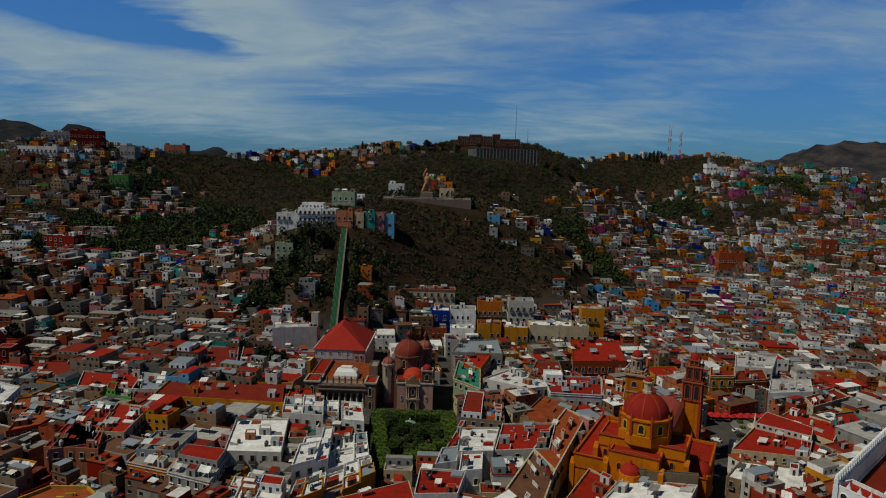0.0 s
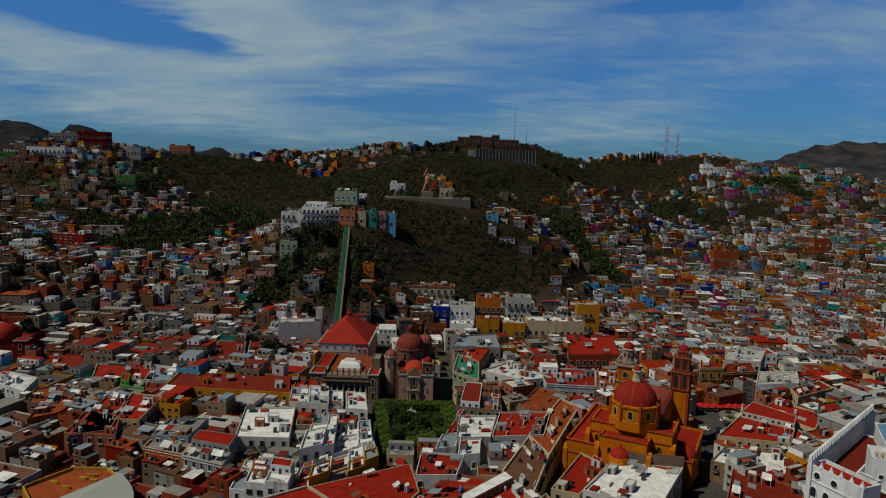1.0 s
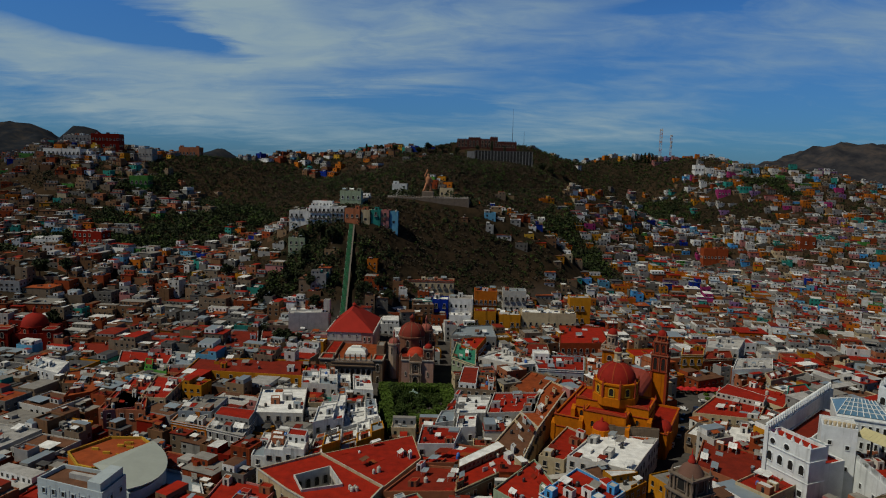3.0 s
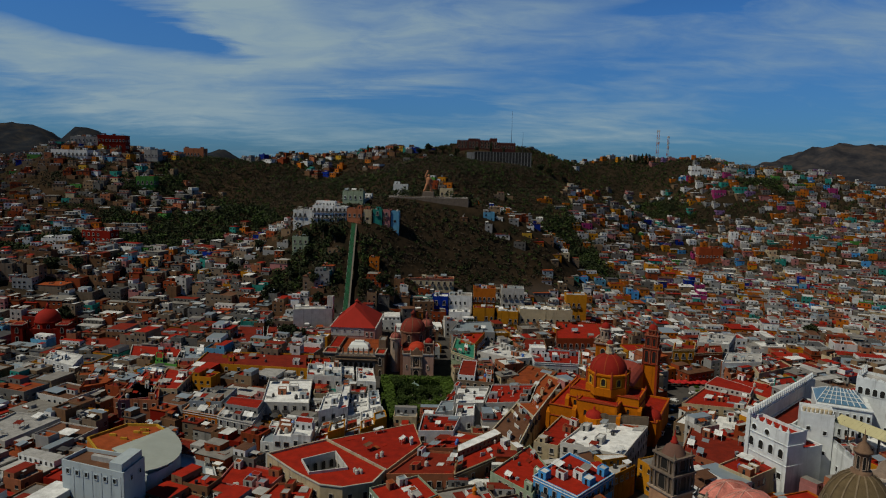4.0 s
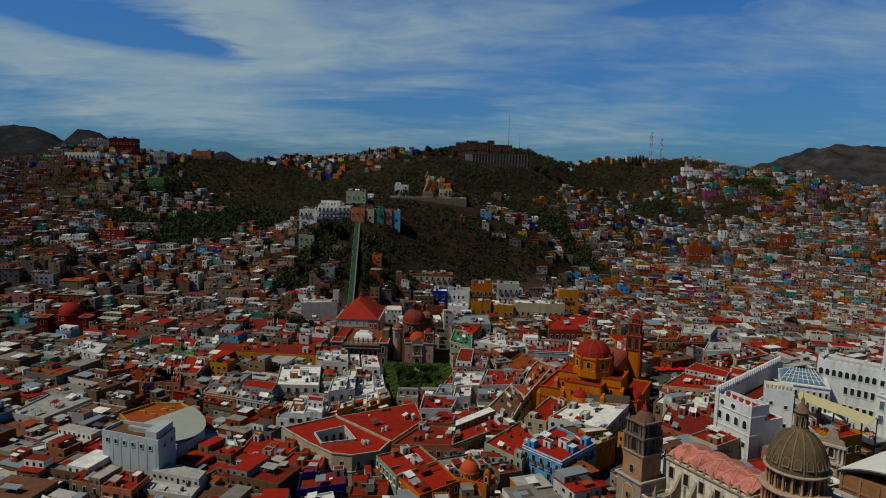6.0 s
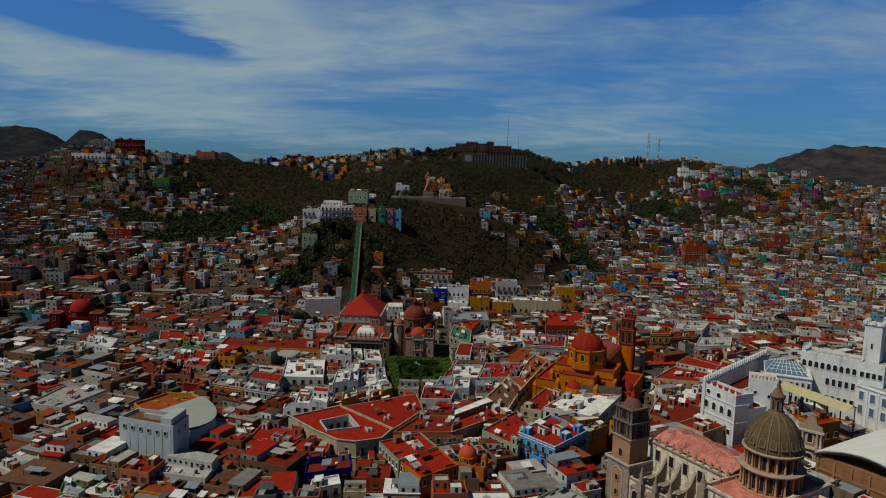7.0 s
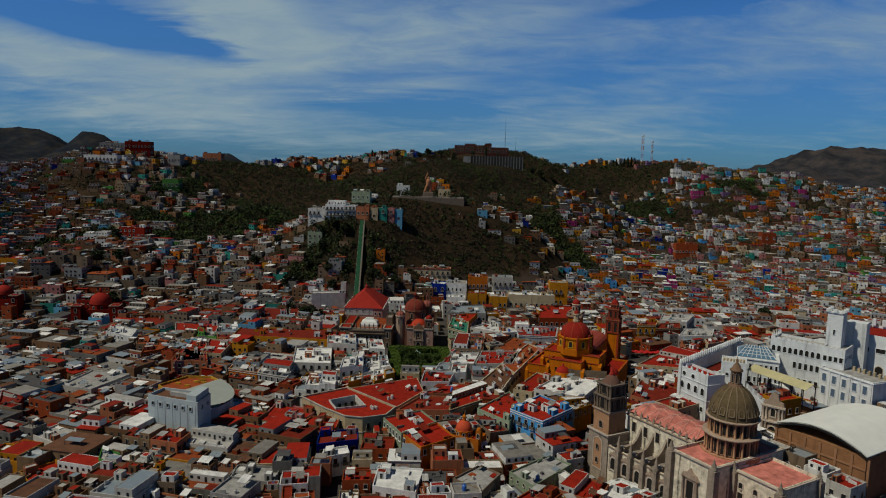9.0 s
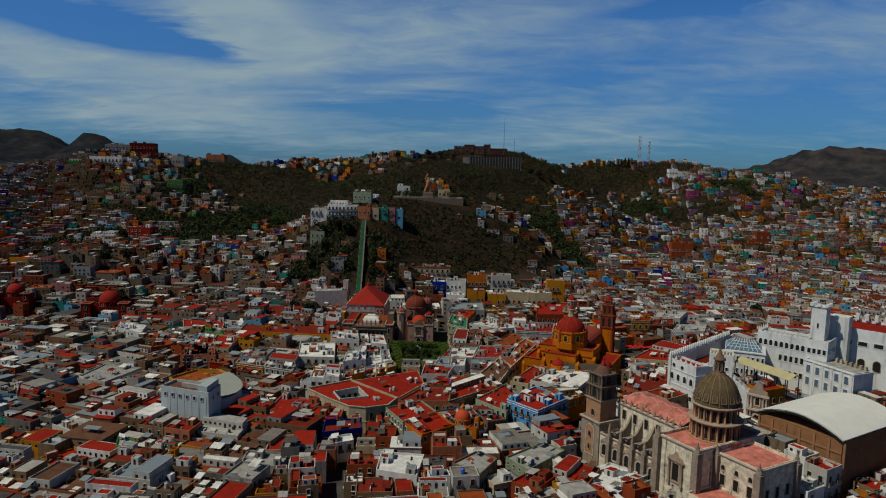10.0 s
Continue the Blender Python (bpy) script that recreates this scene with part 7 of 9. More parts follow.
    for zz, e in ((z + 0.4, -0.3), (5.6, -0.2)):
        p0, p1 = inset(o, e), inset(o, -0.01)
        a, b = [bm.verts.new((*p, zz)) for p in p0], [bm.verts.new((*p, zz + 0.35)) for p in p0]
        c, d = [bm.verts.new((*p, zz + 0.35)) for p in p1], [bm.verts.new((*p, zz)) for p in p1]
        for i in range(k):
            j = (i + 1) % k
            for f in ((a[i], a[j], b[j], b[i]), (b[i], b[j], c[j], c[i]), (d[i], d[j], a[j], a[i])):
                bm.faces.new(f)
    part("cornice", bm, wall_mat("offwhite"), root)
    take(inset(out, 0.5))
    rng = random.Random(3)
    for x, y in ((-31.5, 163.5), (-30.6, 162.2), (-30.0, 163.8), (-29.2, 162.6), (-24.0, 176.0), (-25.5, 174.6)):
        water_tank(x, y, 11.6, rng, 2)


corner_house()


def auditorium():
    """The modern theatre: a pale stage house, a white fan-shaped roof and a red terrace edged in orange."""
    pale = surface("grey_white_render", (0.328, 0.377, 0.394), 0.9, 0.15, 0.3, 0.15, streak=0.5)
    root = thing("playhouse", Matrix.Translation((-106, 160, 0)), "pale grey stage house with white fan-shaped auditorium roof", "theatre")
    def loc(pts):
        return [(x + 106, y - 160) for x, y in pts]
    bx = loc([(-117.9, 142.4), (-95.1, 135.1), (-94.2, 146.5), (-115.3, 151.4)])
    bm = bmesh.new()
    inn = inset(bx, 0.4)
    lo, hi = [bm.verts.new((*p, -2)) for p in bx], [bm.verts.new((*p, 22.1)) for p in bx]
    ih, il = [bm.verts.new((*p, 22.1)) for p in inn], [bm.verts.new((*p, 20.8)) for p in inn]
    for i in range(4):
        j = (i + 1) % 4
        for f in ((lo[i], lo[j], hi[j], hi[i]), (hi[i], hi[j], ih[j], ih[i]), (ih[i], ih[j], il[j], il[i])):
            bm.faces.new(f)
    stage = part("stage_house", bm, pale, root)
    bm = bmesh.new()
    prism(bm, inset(bx, 0.38), 20.6, 21.0)
    part("roof", bm, roof_mat("rbrown"), stage)
    bm = bmesh.new()
    a, b, c, d = (Vector(p) for p in bx)
    q = [b.lerp(a, 0.24), b.lerp(a, 0.02), c.lerp(d, 0.02), c.lerp(d, 0.24)]
    prism(bm, [tuple(p) for p in inset([tuple(v) for v in q], 0.3)], 20.9, 24.4)
    part("roof_box", bm, pale, stage)
    bm = bmesh.new()
    m0, m1 = a.lerp(d, 0.55).lerp(b.lerp(c, 0.55), 0.3), a.lerp(d, 0.55).lerp(b.lerp(c, 0.55), 0.72)
    t = (m1 - m0).normalized()
    s = Vector((-t.y, t.x)) * 0.7
    prism(bm, [tuple(m0 - s), tuple(m1 - s), tuple(m1 + s), tuple(m0 + s)], 20.9, 22.6)
    part("duct", bm, roof_mat("rcement"), stage)
    small = arch_mesh(1.1, 1.4, pale, PANE, round_top=False)
    t = (b - a).normalized()
    nrm = Vector((t.y, -t.x))
    ang = math.degrees(math.atan2(t.y, t.x))
    for i in range(6):
        p = a.lerp(b, (i + 0.7) / 6.6) + nrm * 0.03
        put("window", small, stage, p.x, p.y, 18.2, ang)
        bm = bmesh.new()
        p2 = a.lerp(b, (i + 1.25) / 6.6)
        prism(bm, [tuple(p2 - t * 0.25 - nrm * 0.1), tuple(p2 - t * 0.25 + nrm * 0.1), tuple(p2 + t * 0.25 + nrm * 0.1), tuple(p2 + t * 0.25 - nrm * 0.1)], -2, 20.6)
        part("pilaster", bm, pale, stage)
    t2 = (c - b).normalized()
    n2 = Vector((t2.y, -t2.x))
    for u in (0.35, 0.75):
        p = b.lerp(c, u) + n2 * 0.03
        put("window", small, stage, p.x, p.y, 18.2, math.degrees(math.atan2(t2.y, t2.x)))
    fan = loc([(-113.3, 164.3), (-96.2, 151.6), (-94.0, 154.4), (-92.6, 157.6), (-91.9, 161.0), (-91.9, 164.4), (-92.5, 168.0), (-93.7, 171.6), (-95.4, 175.2), (-97.6, 178.6), (-100.8, 182.4), (-104.7, 186.0)])
    bm = bmesh.new()
    prism(bm, fan, -2, 13.4)
    body = part("auditorium", bm, pale, root)
    bm = bmesh.new()
    zs = [16.2, 15.2, 14.8, 14.5, 14.3, 14.1, 14.0, 14.0, 14.0, 14.1, 14.3, 14.6]
    rim = inset(fan, -0.5)
    lo, hi = [bm.verts.new((*p, zz - 0.3)) for p, zz in zip(rim, zs)], [bm.verts.new((*p, zz)) for p, zz in zip(rim, zs)]
    tip = bm.verts.new((*loc([(-108, 163)])[0], 16.4))
    for i in range(12):
        j = (i + 1) % 12
        bm.faces.new((lo[i], lo[j], hi[j], hi[i]))
        bm.faces.new((hi[i], hi[j], tip))
    part("fan_roof", bm, surface("grey_green_sheet", (0.295, 0.320, 0.287), 0.7, 0.15, 0.2), root, "pale grey fan-shaped sheet roof")
    st = loc([(-129.1, 175.8), (-120.7, 166.6), (-114.4, 164.5), (-104.4, 184.7), (-110.1, 189.8), (-121.4, 189.3)])
    bm = bmesh.new()
    prism(bm, st, -2, 13.6)
    fo = part("foyer", bm, wall_mat("orange"), root)
    bm = bmesh.new()
    prism(bm, inset(st, 0.5), 13.4, 13.75)
    part("terrace", bm, roof_mat("terracotta"), fo)
    for i in range(6):
        p, s2 = Vector(st[i]), Vector(st[(i + 1) % 6])
        t = (s2 - p).normalized()
        s = Vector((-t.y, t.x)) * 0.5
        bm = bmesh.new()
        prism(bm, [tuple(p), tuple(s2), tuple(s2 + s), tuple(p + s)], 13.5, 14.7)
        part("parapet", bm, wall_mat("yellow"), fo, "yellow-orange parapet")
    rng = random.Random(5)
    for _ in range(7):
        x, y = rng.uniform(-16, -4), rng.uniform(14, 26)
        bm = bmesh.new()
        box(bm, x - 1.2, x + 1.2, y - 0.3, y + 0.3, 13.7, 14.6)
        part("roof_kerb", bm, wall_mat("yellow"), fo)
    for pts in (bx, fan, st):
        take([(x - 106, y + 160) for x, y in pts])


auditorium()


def chapel():
    m = frame_at(8, 144, 0, -25)
    root = thing("chapel", m, "small orange chapel with a red dome and a little bell gable", "chapel")
    take_local(m, -9, 9, -8, 8)
    orange = wall_mat("orange")
    block("nave", root, orange, -8, 8, -4, 4, -2, 9.5, RED_ROOF, 0.7)
    block("arm", root, orange, -4.2, 4.2, -7, 7, -2, 9.2, RED_ROOF, 0.7)
    bm = bmesh.new()
    lathe(bm, [(3.4, 9), (3.4, 11.4), (3.7, 11.5), (3.7, 11.9), (3.3, 12)], 8, smooth=False)
    d = part("drum", bm, orange, root)
    for i in range(8):
        a = radians(45 * i + 22.5)
        put("window", arch_mesh(0.8, 1.5, FRAME, PANE), d, 3.16 * math.cos(a), 3.16 * math.sin(a), 9.7, math.degrees(a) + 90)
    bm = bmesh.new()
    lathe(bm, dome(3.3, 11.9, 3.6, 7), 20)
    part("dome", bm, surface("orange_red_dome", (0.394, 0.057, 0.021), 0.75, 0.25), root)
    bm = bmesh.new()
    lathe(bm, [(0.7, 15.2), (0.7, 16.8), (0.9, 16.9), (0.5, 17.6), (0.1, 18), (0.08, 19.2), (0, 19.3)], 8, smooth=False)
    part("lantern", bm, orange, root)
    b = block("bell_gable", root, orange, 6.4, 8.4, -3, -1, 9, 13.5)
    put("opening", arch_mesh(0.9, 1.8, FRAME, PANE), b, 7.4, -3.02, 10.5)
    bm = bmesh.new()
    lathe(bm, dome(1.0, 13.5, 1.2, 5) + [(0, 15.2)], 10, at=(7.4, -2))
    part("cap", bm, orange, b)


chapel()


def red_church(x, y, s, label):
    m = frame_at(x, y, float(ground_z(x, y)), 8)
    root = thing("church", m, label, "church")
    take_local(m, -16 * s, 16 * s, -6, 26 * s)
    red = wall_mat("darkred")
    block("nave", root, red, -8 * s, 8 * s, 0, 24 * s, -4, 12, roof_mat("oldred"), 0.6)
    for x0, x1 in ((-15 * s, -9 * s), (9 * s, 15 * s)):
        b = block("tower", root, red, x0, x1, -2, 4, -4, 15.5)
        cornice("cornice", b, STONE, x0, x1, -2, 4, 15.3, 0.4, 0.6)
        for z in (6, 11):
            put("opening", arch_mesh(1.4, 2.8, STONE, PANE), b, (x0 + x1) / 2, -2.02, z)
    bm = bmesh.new()
    r = 7.2 * s
    lathe(bm, [(r, 11.5), (r, 15), (r + 0.4, 15.1), (r + 0.4, 15.6), (r * 0.95, 15.7)], 8, at=(0, 9 * s), smooth=False)
    d = part("drum", bm, red, root)
    for i in range(8):
        a = radians(45 * i + 22.5)
        put("window", arch_mesh(1.2, 2.0, STONE, PANE), d, r * 0.925 * math.cos(a), 9 * s + r * 0.925 * math.sin(a), 12.2, math.degrees(a) + 90)
    bm = bmesh.new()
    lathe(bm, dome(r * 0.95, 15.6, r * 0.95, 8) + [(0.8, 15.6 + r), (0.8, 17.2 + r), (0.0, 18.8 + r)], 24, at=(0, 9 * s))
    part("dome", bm, RED_DOME, root)
    put("door", arch_mesh(2.4, 4.6, STONE, PANE), root, 0, -0.02, 0.5)


red_church(-234, 316, 1.0, "dark red painted church with a round red dome")
red_church(-300, 318, 0.8, "brown-red church with a broad low dome")


# ---- streets and squares kept free of houses ----
street(9, (-37, 148), (-25.8, 153), (-20, 164), (0, 175), (40, 212))
street(6, (40, 212), (58, 250), (88, 312))
street(11, (77, 190), (86, 218), (99, 252), (112, 280))
street(7, (60, 150), (66, 178), (77, 190))
street(8, (51, 146), (62, 160))
street(7, (-37, 148), (-36, 120), (-35, 60))
street(8, (-33, 222), (-37, 274))
street(9, (-36, 286), (6, 288))
street(11, (-60, 282), (-34, 283))
street(7, (-5, 292), (-4, 312), (-10, 372))
street(7, (-20, 164), (-24, 205), (-33, 222))
street(6, (-95, 196), (-60, 178))
street(5, (-150, 224), (-95, 197))
take([(104, 262), (150, 272), (150, 300), (108, 302)])
take([(-37, 280), (-33, 245), (-22, 224), (3, 250), (1, 286)])


# ---- the clipped garden ----
def quads_mesh(name, c, size, mat, rng, tall=0.7):
    """Small leaf blades of random tilt round the given centres, as one mesh."""
    n = len(c)
    d = rng.normal(size=(n, 3))
    d /= np.linalg.norm(d, axis=1)[:, None]
    e = np.cross(d, rng.normal(size=(n, 3)))
    e /= np.linalg.norm(e, axis=1)[:, None]
    s = (size * rng.uniform(0.6, 1.3, n))[:, None]
    v = np.stack([c - d * s, c + e * s * tall, c + d * s, c - e * s * tall], 1).reshape(-1, 3)
    me = bpy.data.meshes.new(name)
    me.vertices.add(4 * n), me.loops.add(4 * n), me.polygons.add(n)
    me.vertices.foreach_set("co", v.ravel())
    me.loops.foreach_set("vertex_index", np.arange(4 * n))
    me.polygons.foreach_set("loop_start", np.arange(0, 4 * n, 4))
    me.polygons.foreach_set("loop_total", np.full(n, 4))
    me.materials.append(mat)
    me.update(calc_edges=True)
    return me


def trunk_mesh(h, r, limbs=4, seed=1):
    rng = random.Random(seed)
    bm = bmesh.new()
    lathe(bm, [(r * 1.3, -0.5), (r, 0.4), (r * 0.75, h * 0.6), (r * 0.5, h)], 8)
    for i in range(limbs):
        a = 6.28 * i / limbs + rng.uniform(-0.4, 0.4)
        b = Vector((0, 0, h * rng.uniform(0.55, 0.85)))
        t = b + Vector((math.cos(a) * h * 0.4, math.sin(a) * h * 0.4, h * 0.4))
        s = Vector((-math.sin(a), math.cos(a), 0)) * r * 0.4
        u = Vector((0, 0, r * 0.4))
        lo, hi = [bm.verts.new(b + q) for q in (s, u, -s, -u)], [bm.verts.new(t + q * 0.4) for q in (s, u, -s, -u)]
        for k in range(4):
            bm.faces.new((lo[k], lo[(k + 1) % 4], hi[(k + 1) % 4], hi[k]))
    return mesh_of("trunk", bm, BARK)


nrng = np.random.default_rng(11)


def clipped_crown():
    c = nrng.uniform((-2.9, -2.9, 3.2), (2.9, 2.9, 8.0), (1500, 3))
    side = nrng.integers(0, 5, 1500)
    for k, (ax, val) in enumerate(((0, -2.9), (0, 2.9), (1, -2.9), (1, 2.9), (2, 8.0))):
        c[side == k, ax] = val + nrng.normal(0, 0.12, (side == k).sum())
    return quads_mesh("crown", c, 0.42, HEDGE, nrng)


def round_crown(rx, rz, z, n, size, mat, clumps=14):
    """A crown of leaf clumps with an uneven outline and gaps."""
    heads = nrng.normal(size=(clumps, 3))
    heads /= np.linalg.norm(heads, axis=1)[:, None]
    heads *= nrng.uniform(0.35, 0.8, clumps)[:, None]
    pick = nrng.integers(0, clumps, n)
    d = nrng.normal(size=(n, 3))
    d /= np.linalg.norm(d, axis=1)[:, None]
    c = heads[pick] + d * nrng.uniform(0.2, 0.42, n)[:, None]
    return quads_mesh("crown", c * (rx, rx, rz) + (0, 0, z), size, mat, nrng)


def tree(name, x, y, trunk, crown, label, group, s=1.0, z=None):
    root = thing(name, Matrix.LocRotScale((x, y, float(ground_z(x, y)) if z is None else z), Euler((0, 0, (x * 7.3 + y) % 6.28)), (s, s, s)), label, "tree", group)
    shared("trunk", trunk, root, Matrix.Identity(4))
    shared("crown", crown, root, Matrix.Identity(4))
    return root


def garden():
    crown, trunk = clipped_crown(), trunk_mesh(4.0, 0.28)
    ring = [(-33.5, 281), (-27.5, 281.6), (-21.5, 282.2), (-15.5, 282.8), (-9.5, 283.4), (-4.5, 283.6), (-3.8, 277.6), (-3.0, 271.6), (-2.2, 265.6), (-1.6, 260), (-6, 254.4), (-11, 249), (-16, 243.6), (-20.4, 238.4),
            (-33.2, 275), (-32.2, 269), (-31.2, 263), (-30.2, 257), (-29.2, 251), (-28.0, 245), (-26.4, 239.2), (-24.0, 234)]
    ring = [(x, y - 5) for x, y in ring]
    for x, y in ring:
        root = thing("clipped_laurel", Matrix.Translation((x, y, float(ground_z(x, y)))) @ pose(0, 0, 0, 0, 0, 8) @ Matrix.Diagonal((1.0, 1.0, 0.8, 1.0)), "clipped laurel tree with a square flat-topped green crown", "tree", "clipped trees round the garden")
        shared("trunk", trunk, root, Matrix.Identity(4))
        shared("crown", crown, root, Matrix.Identity(4))
    core = bmesh.new()
    for i, (x, y) in enumerate(ring):
        box(core, x - 2.3, x + 2.3, y - 2.3, y + 2.3, 2.8 + 0.01 * i, 5.8 + 0.01 * i)
    ob = new("foliage_mass", mesh_of("foliage_mass", core, LEAF_DARK))
    tagged(ob, "dense dark inner foliage of the clipped trees", "foliage", kind="stuff")
    inner = [round_crown(4.4, 3.4, 5.6, 1700, 0.36, LEAF) for _ in range(3)]
    t2 = trunk_mesh(5.0, 0.3, seed=4)
    for i, (x, y, s) in enumerate(((-27, 272, 1.0), (-22, 276, 0.9), (-26, 264, 1.1), (-21, 268, 1.0), (-24, 257, 1.0), (-20.5, 260, 0.9), (-24.5, 250, 0.95), (-17, 272, 0.95), (-25, 244, 0.8), (-28.5, 277, 1.0), (-12, 266, 0.9), (-9, 272, 1.0), (-15, 259, 1.1), (-19, 252, 0.9), (-13, 276, 0.8), (-8, 264, 0.9))):
        tree("garden_tree", x, y - 5, t2, inner[i % 3], "leafy green tree standing inside the clipped garden", "garden trees", s * (0.95 if i % 3 == 0 else 0.75))
    root = thing("bandstand", Matrix.Translation((-19.5, 268, float(ground_z(-19.5, 268)))), "small bandstand with a pale green domed roof", "bandstand")
    bm = bmesh.new()
    lathe(bm, [(3.2, 0), (3.2, 1.0), (0, 1.0)], 8, smooth=False)
    part("base", bm, STONE_PALE, root)
    for i in range(8):
        bm = bmesh.new()
        lathe(bm, [(0.12, 1.0), (0.1, 4.4)], 6, at=(2.9 * math.cos(i * math.pi / 4), 2.9 * math.sin(i * math.pi / 4)))
        part("post", bm, IRON, root)
    bm = bmesh.new()
    lathe(bm, [(3.5, 4.3), (3.4, 4.6), (2.4, 5.8), (1.0, 6.6), (0.5, 6.8), (0.4, 7.4), (0, 7.8)], 8, smooth=False)
    part("roof", bm, surface("pale_green_metal", (0.246, 0.344, 0.295), 0.5, 0.2), root)


garden()


# ---- the square by the basilica ----
def square():
    bm = bmesh.new()
    lathe(bm, [(9.5, 0.35), (9.5, 0.75), (9.0, 0.8), (0, 0.8)], 32)
    root = thing("fountain", Matrix.Translation((129, 288, float(ground_z(129, 288)))), "round stone fountain with a column on a hedged island", "fountain")
    part("island", bm, PAVING, root)
    bm = bmesh.new()
    lathe(bm, [(2.8, 0.7), (2.8, 1.5), (2.4, 1.5), (2.3, 1.1), (0.6, 1.1), (0.5, 1.6), (0.7, 3.0), (0.4, 3.4), (0.45, 5.4), (0.2, 5.8), (0.3, 6.6), (0, 7.2)], 20)
    part("basin", bm, STONE_PALE, root)
    for i in range(6):
        a = i * math.pi / 3 + 0.3
        c = nrng.uniform((-1.2, -1.2, 0), (1.2, 1.2, 0.9), (260, 3)) * (1, 1, 1) + (6.2 * math.cos(a), 6.2 * math.sin(a), 0.8)
        shared("hedge", quads_mesh("hedge", c, 0.25, HEDGE, nrng), root, Matrix.Identity(4))
    bm = bmesh.new()
    n = 8
    for i in range(n):
        a, b = 2 * math.pi * i / n, 2 * math.pi * (i + 1) / n
        poly(bm, [(1.7 * math.cos(a), 1.7 * math.sin(a), 2.5), (1.7 * math.cos(b), 1.7 * math.sin(b), 2.5), (0, 0, 3.2)])
        poly(bm, [(1.7 * math.cos(b), 1.7 * math.sin(b), 2.25), (1.7 * math.cos(a), 1.7 * math.sin(a), 2.25), (1.7 * math.cos(a), 1.7 * math.sin(a), 2.5), (1.7 * math.cos(b), 1.7 * math.sin(b), 2.5)][::-1])
    canopy = mesh_of("canopy", bm, CLOTH_RED)
    bm = bmesh.new()
    lathe(bm, [(0.05, 0), (0.05, 3.0)], 6)
    lathe(bm, [(0.35, 0), (0.35, 0.1), (0, 0.12)], 8)
    pole = mesh_of("pole", bm, IRON)
    for row in range(2):
        for i in range(11):
            x, y = 108 + i * 3.3 + row * 1.2, 299.5 - row * 3.2 + 0.1 * (i % 3)
            p = thing("parasol", Matrix.Translation((x, y, float(ground_z(x, y)))), "red canvas cafe parasol on a thin pole", "parasol", "cafe parasols")
            shared("canopy", canopy, p, Matrix.Identity(4))
            shared("pole", pole, p, Matrix.Identity(4))


square()


def car_meshes(paint):
    bm = bmesh.new()
    prof = [(-2.1, 0.35), (2.1, 0.35), (2.15, 0.75), (1.9, 0.88), (0.95, 0.95), (0.45, 1.42), (-1.1, 1.45), (-1.75, 0.98), (-2.1, 0.92)]
    a, b = [bm.verts.new((x, -0.85 if z < 1 else -0.68, z)) for x, z in prof], [bm.verts.new((x, 0.85 if z < 1 else 0.68, z)) for x, z in prof]
    bm.faces.new(a), bm.faces.new(b[::-1])
    for i in range(len(prof)):
        j = (i + 1) % len(prof)
        bm.faces.new((a[j], a[i], b[i], b[j]))
    body = mesh_of("body", bm, paint)
    bm = bmesh.new()
    for s in (-1, 1):
        poly(bm, [(-1.55, s * 0.79, 1.0), (0.8, s * 0.79, 1.0), (0.42, s * 0.71, 1.36), (-1.08, s * 0.71, 1.38)][::s])
    poly(bm, [(0.99, -0.7, 0.99), (0.99, 0.7, 0.99), (0.5, 0.62, 1.41), (0.5, -0.62, 1.41)])
    poly(bm, [(-1.79, 0.7, 1.02), (-1.79, -0.7, 1.02), (-1.16, -0.62, 1.44), (-1.16, 0.62, 1.44)])
    return body, mesh_of("windows", bm, GLASS)


bm = bmesh.new()
lathe(bm, [(0, -0.1), (0.2, -0.11), (0.32, -0.1), (0.32, 0.1), (0.2, 0.11), (0, 0.1)], 12, smooth=False)
WHEEL = mesh_of("wheel", bm, RUBBER)
CARS = [car_meshes(p) for p in CARPAINT]


def car(x, y, deg, k, words):
    root = thing("car", frame_at(x, y, float(ground_z(x, y)) + 0.02, deg), f"{words} small car parked on the street", "car", "parked cars")
    shared("body", CARS[k][0], root, Matrix.Identity(4))
    shared("glazing", CARS[k][1], root, Matrix.Identity(4))
    for dx in (-1.3, 1.3):
        for dy in (-0.8, 0.8):
            shared("wheel", WHEEL, root, Matrix.Translation((dx, dy, 0.32)) @ Matrix.Rotation(radians(90), 4, "X"))


for x, y, d, k in ((107, 272, 130, 0), (110, 264.5, 130, 1), (119.5, 278, 20, 2), (126, 280, 20, 2), (98, 245, 68, 3), (93.5, 235, 68, 1), (120, 284, 20, 0), (104, 262, 60, 2), (88, 226, 68, 0), (-28, 151, 20, 0), (48.6, 155, 60, 0), (46.3, 150, 60, 1), (52, 160, 60, 2), (70, 182, 65, 1), (101, 255, 62, 2), (-37, 132, 90, 1), (-34, 118, 90, 2), (-35.5, 240, 80, 2)):
    car(x, y, d, k, ("white", "grey", "black", "blue")[k])

# ---- the hill and its buildings ----
def seat(x, y):
    return float(ground_z(x, y))


def hill_house(pts, top, *rest, base=None, **more):
    """A house whose foot follows the slope below it."""
    return house(pts, top, *rest, base=min(seat(x, y) for x, y in pts) - 1.0, **more)


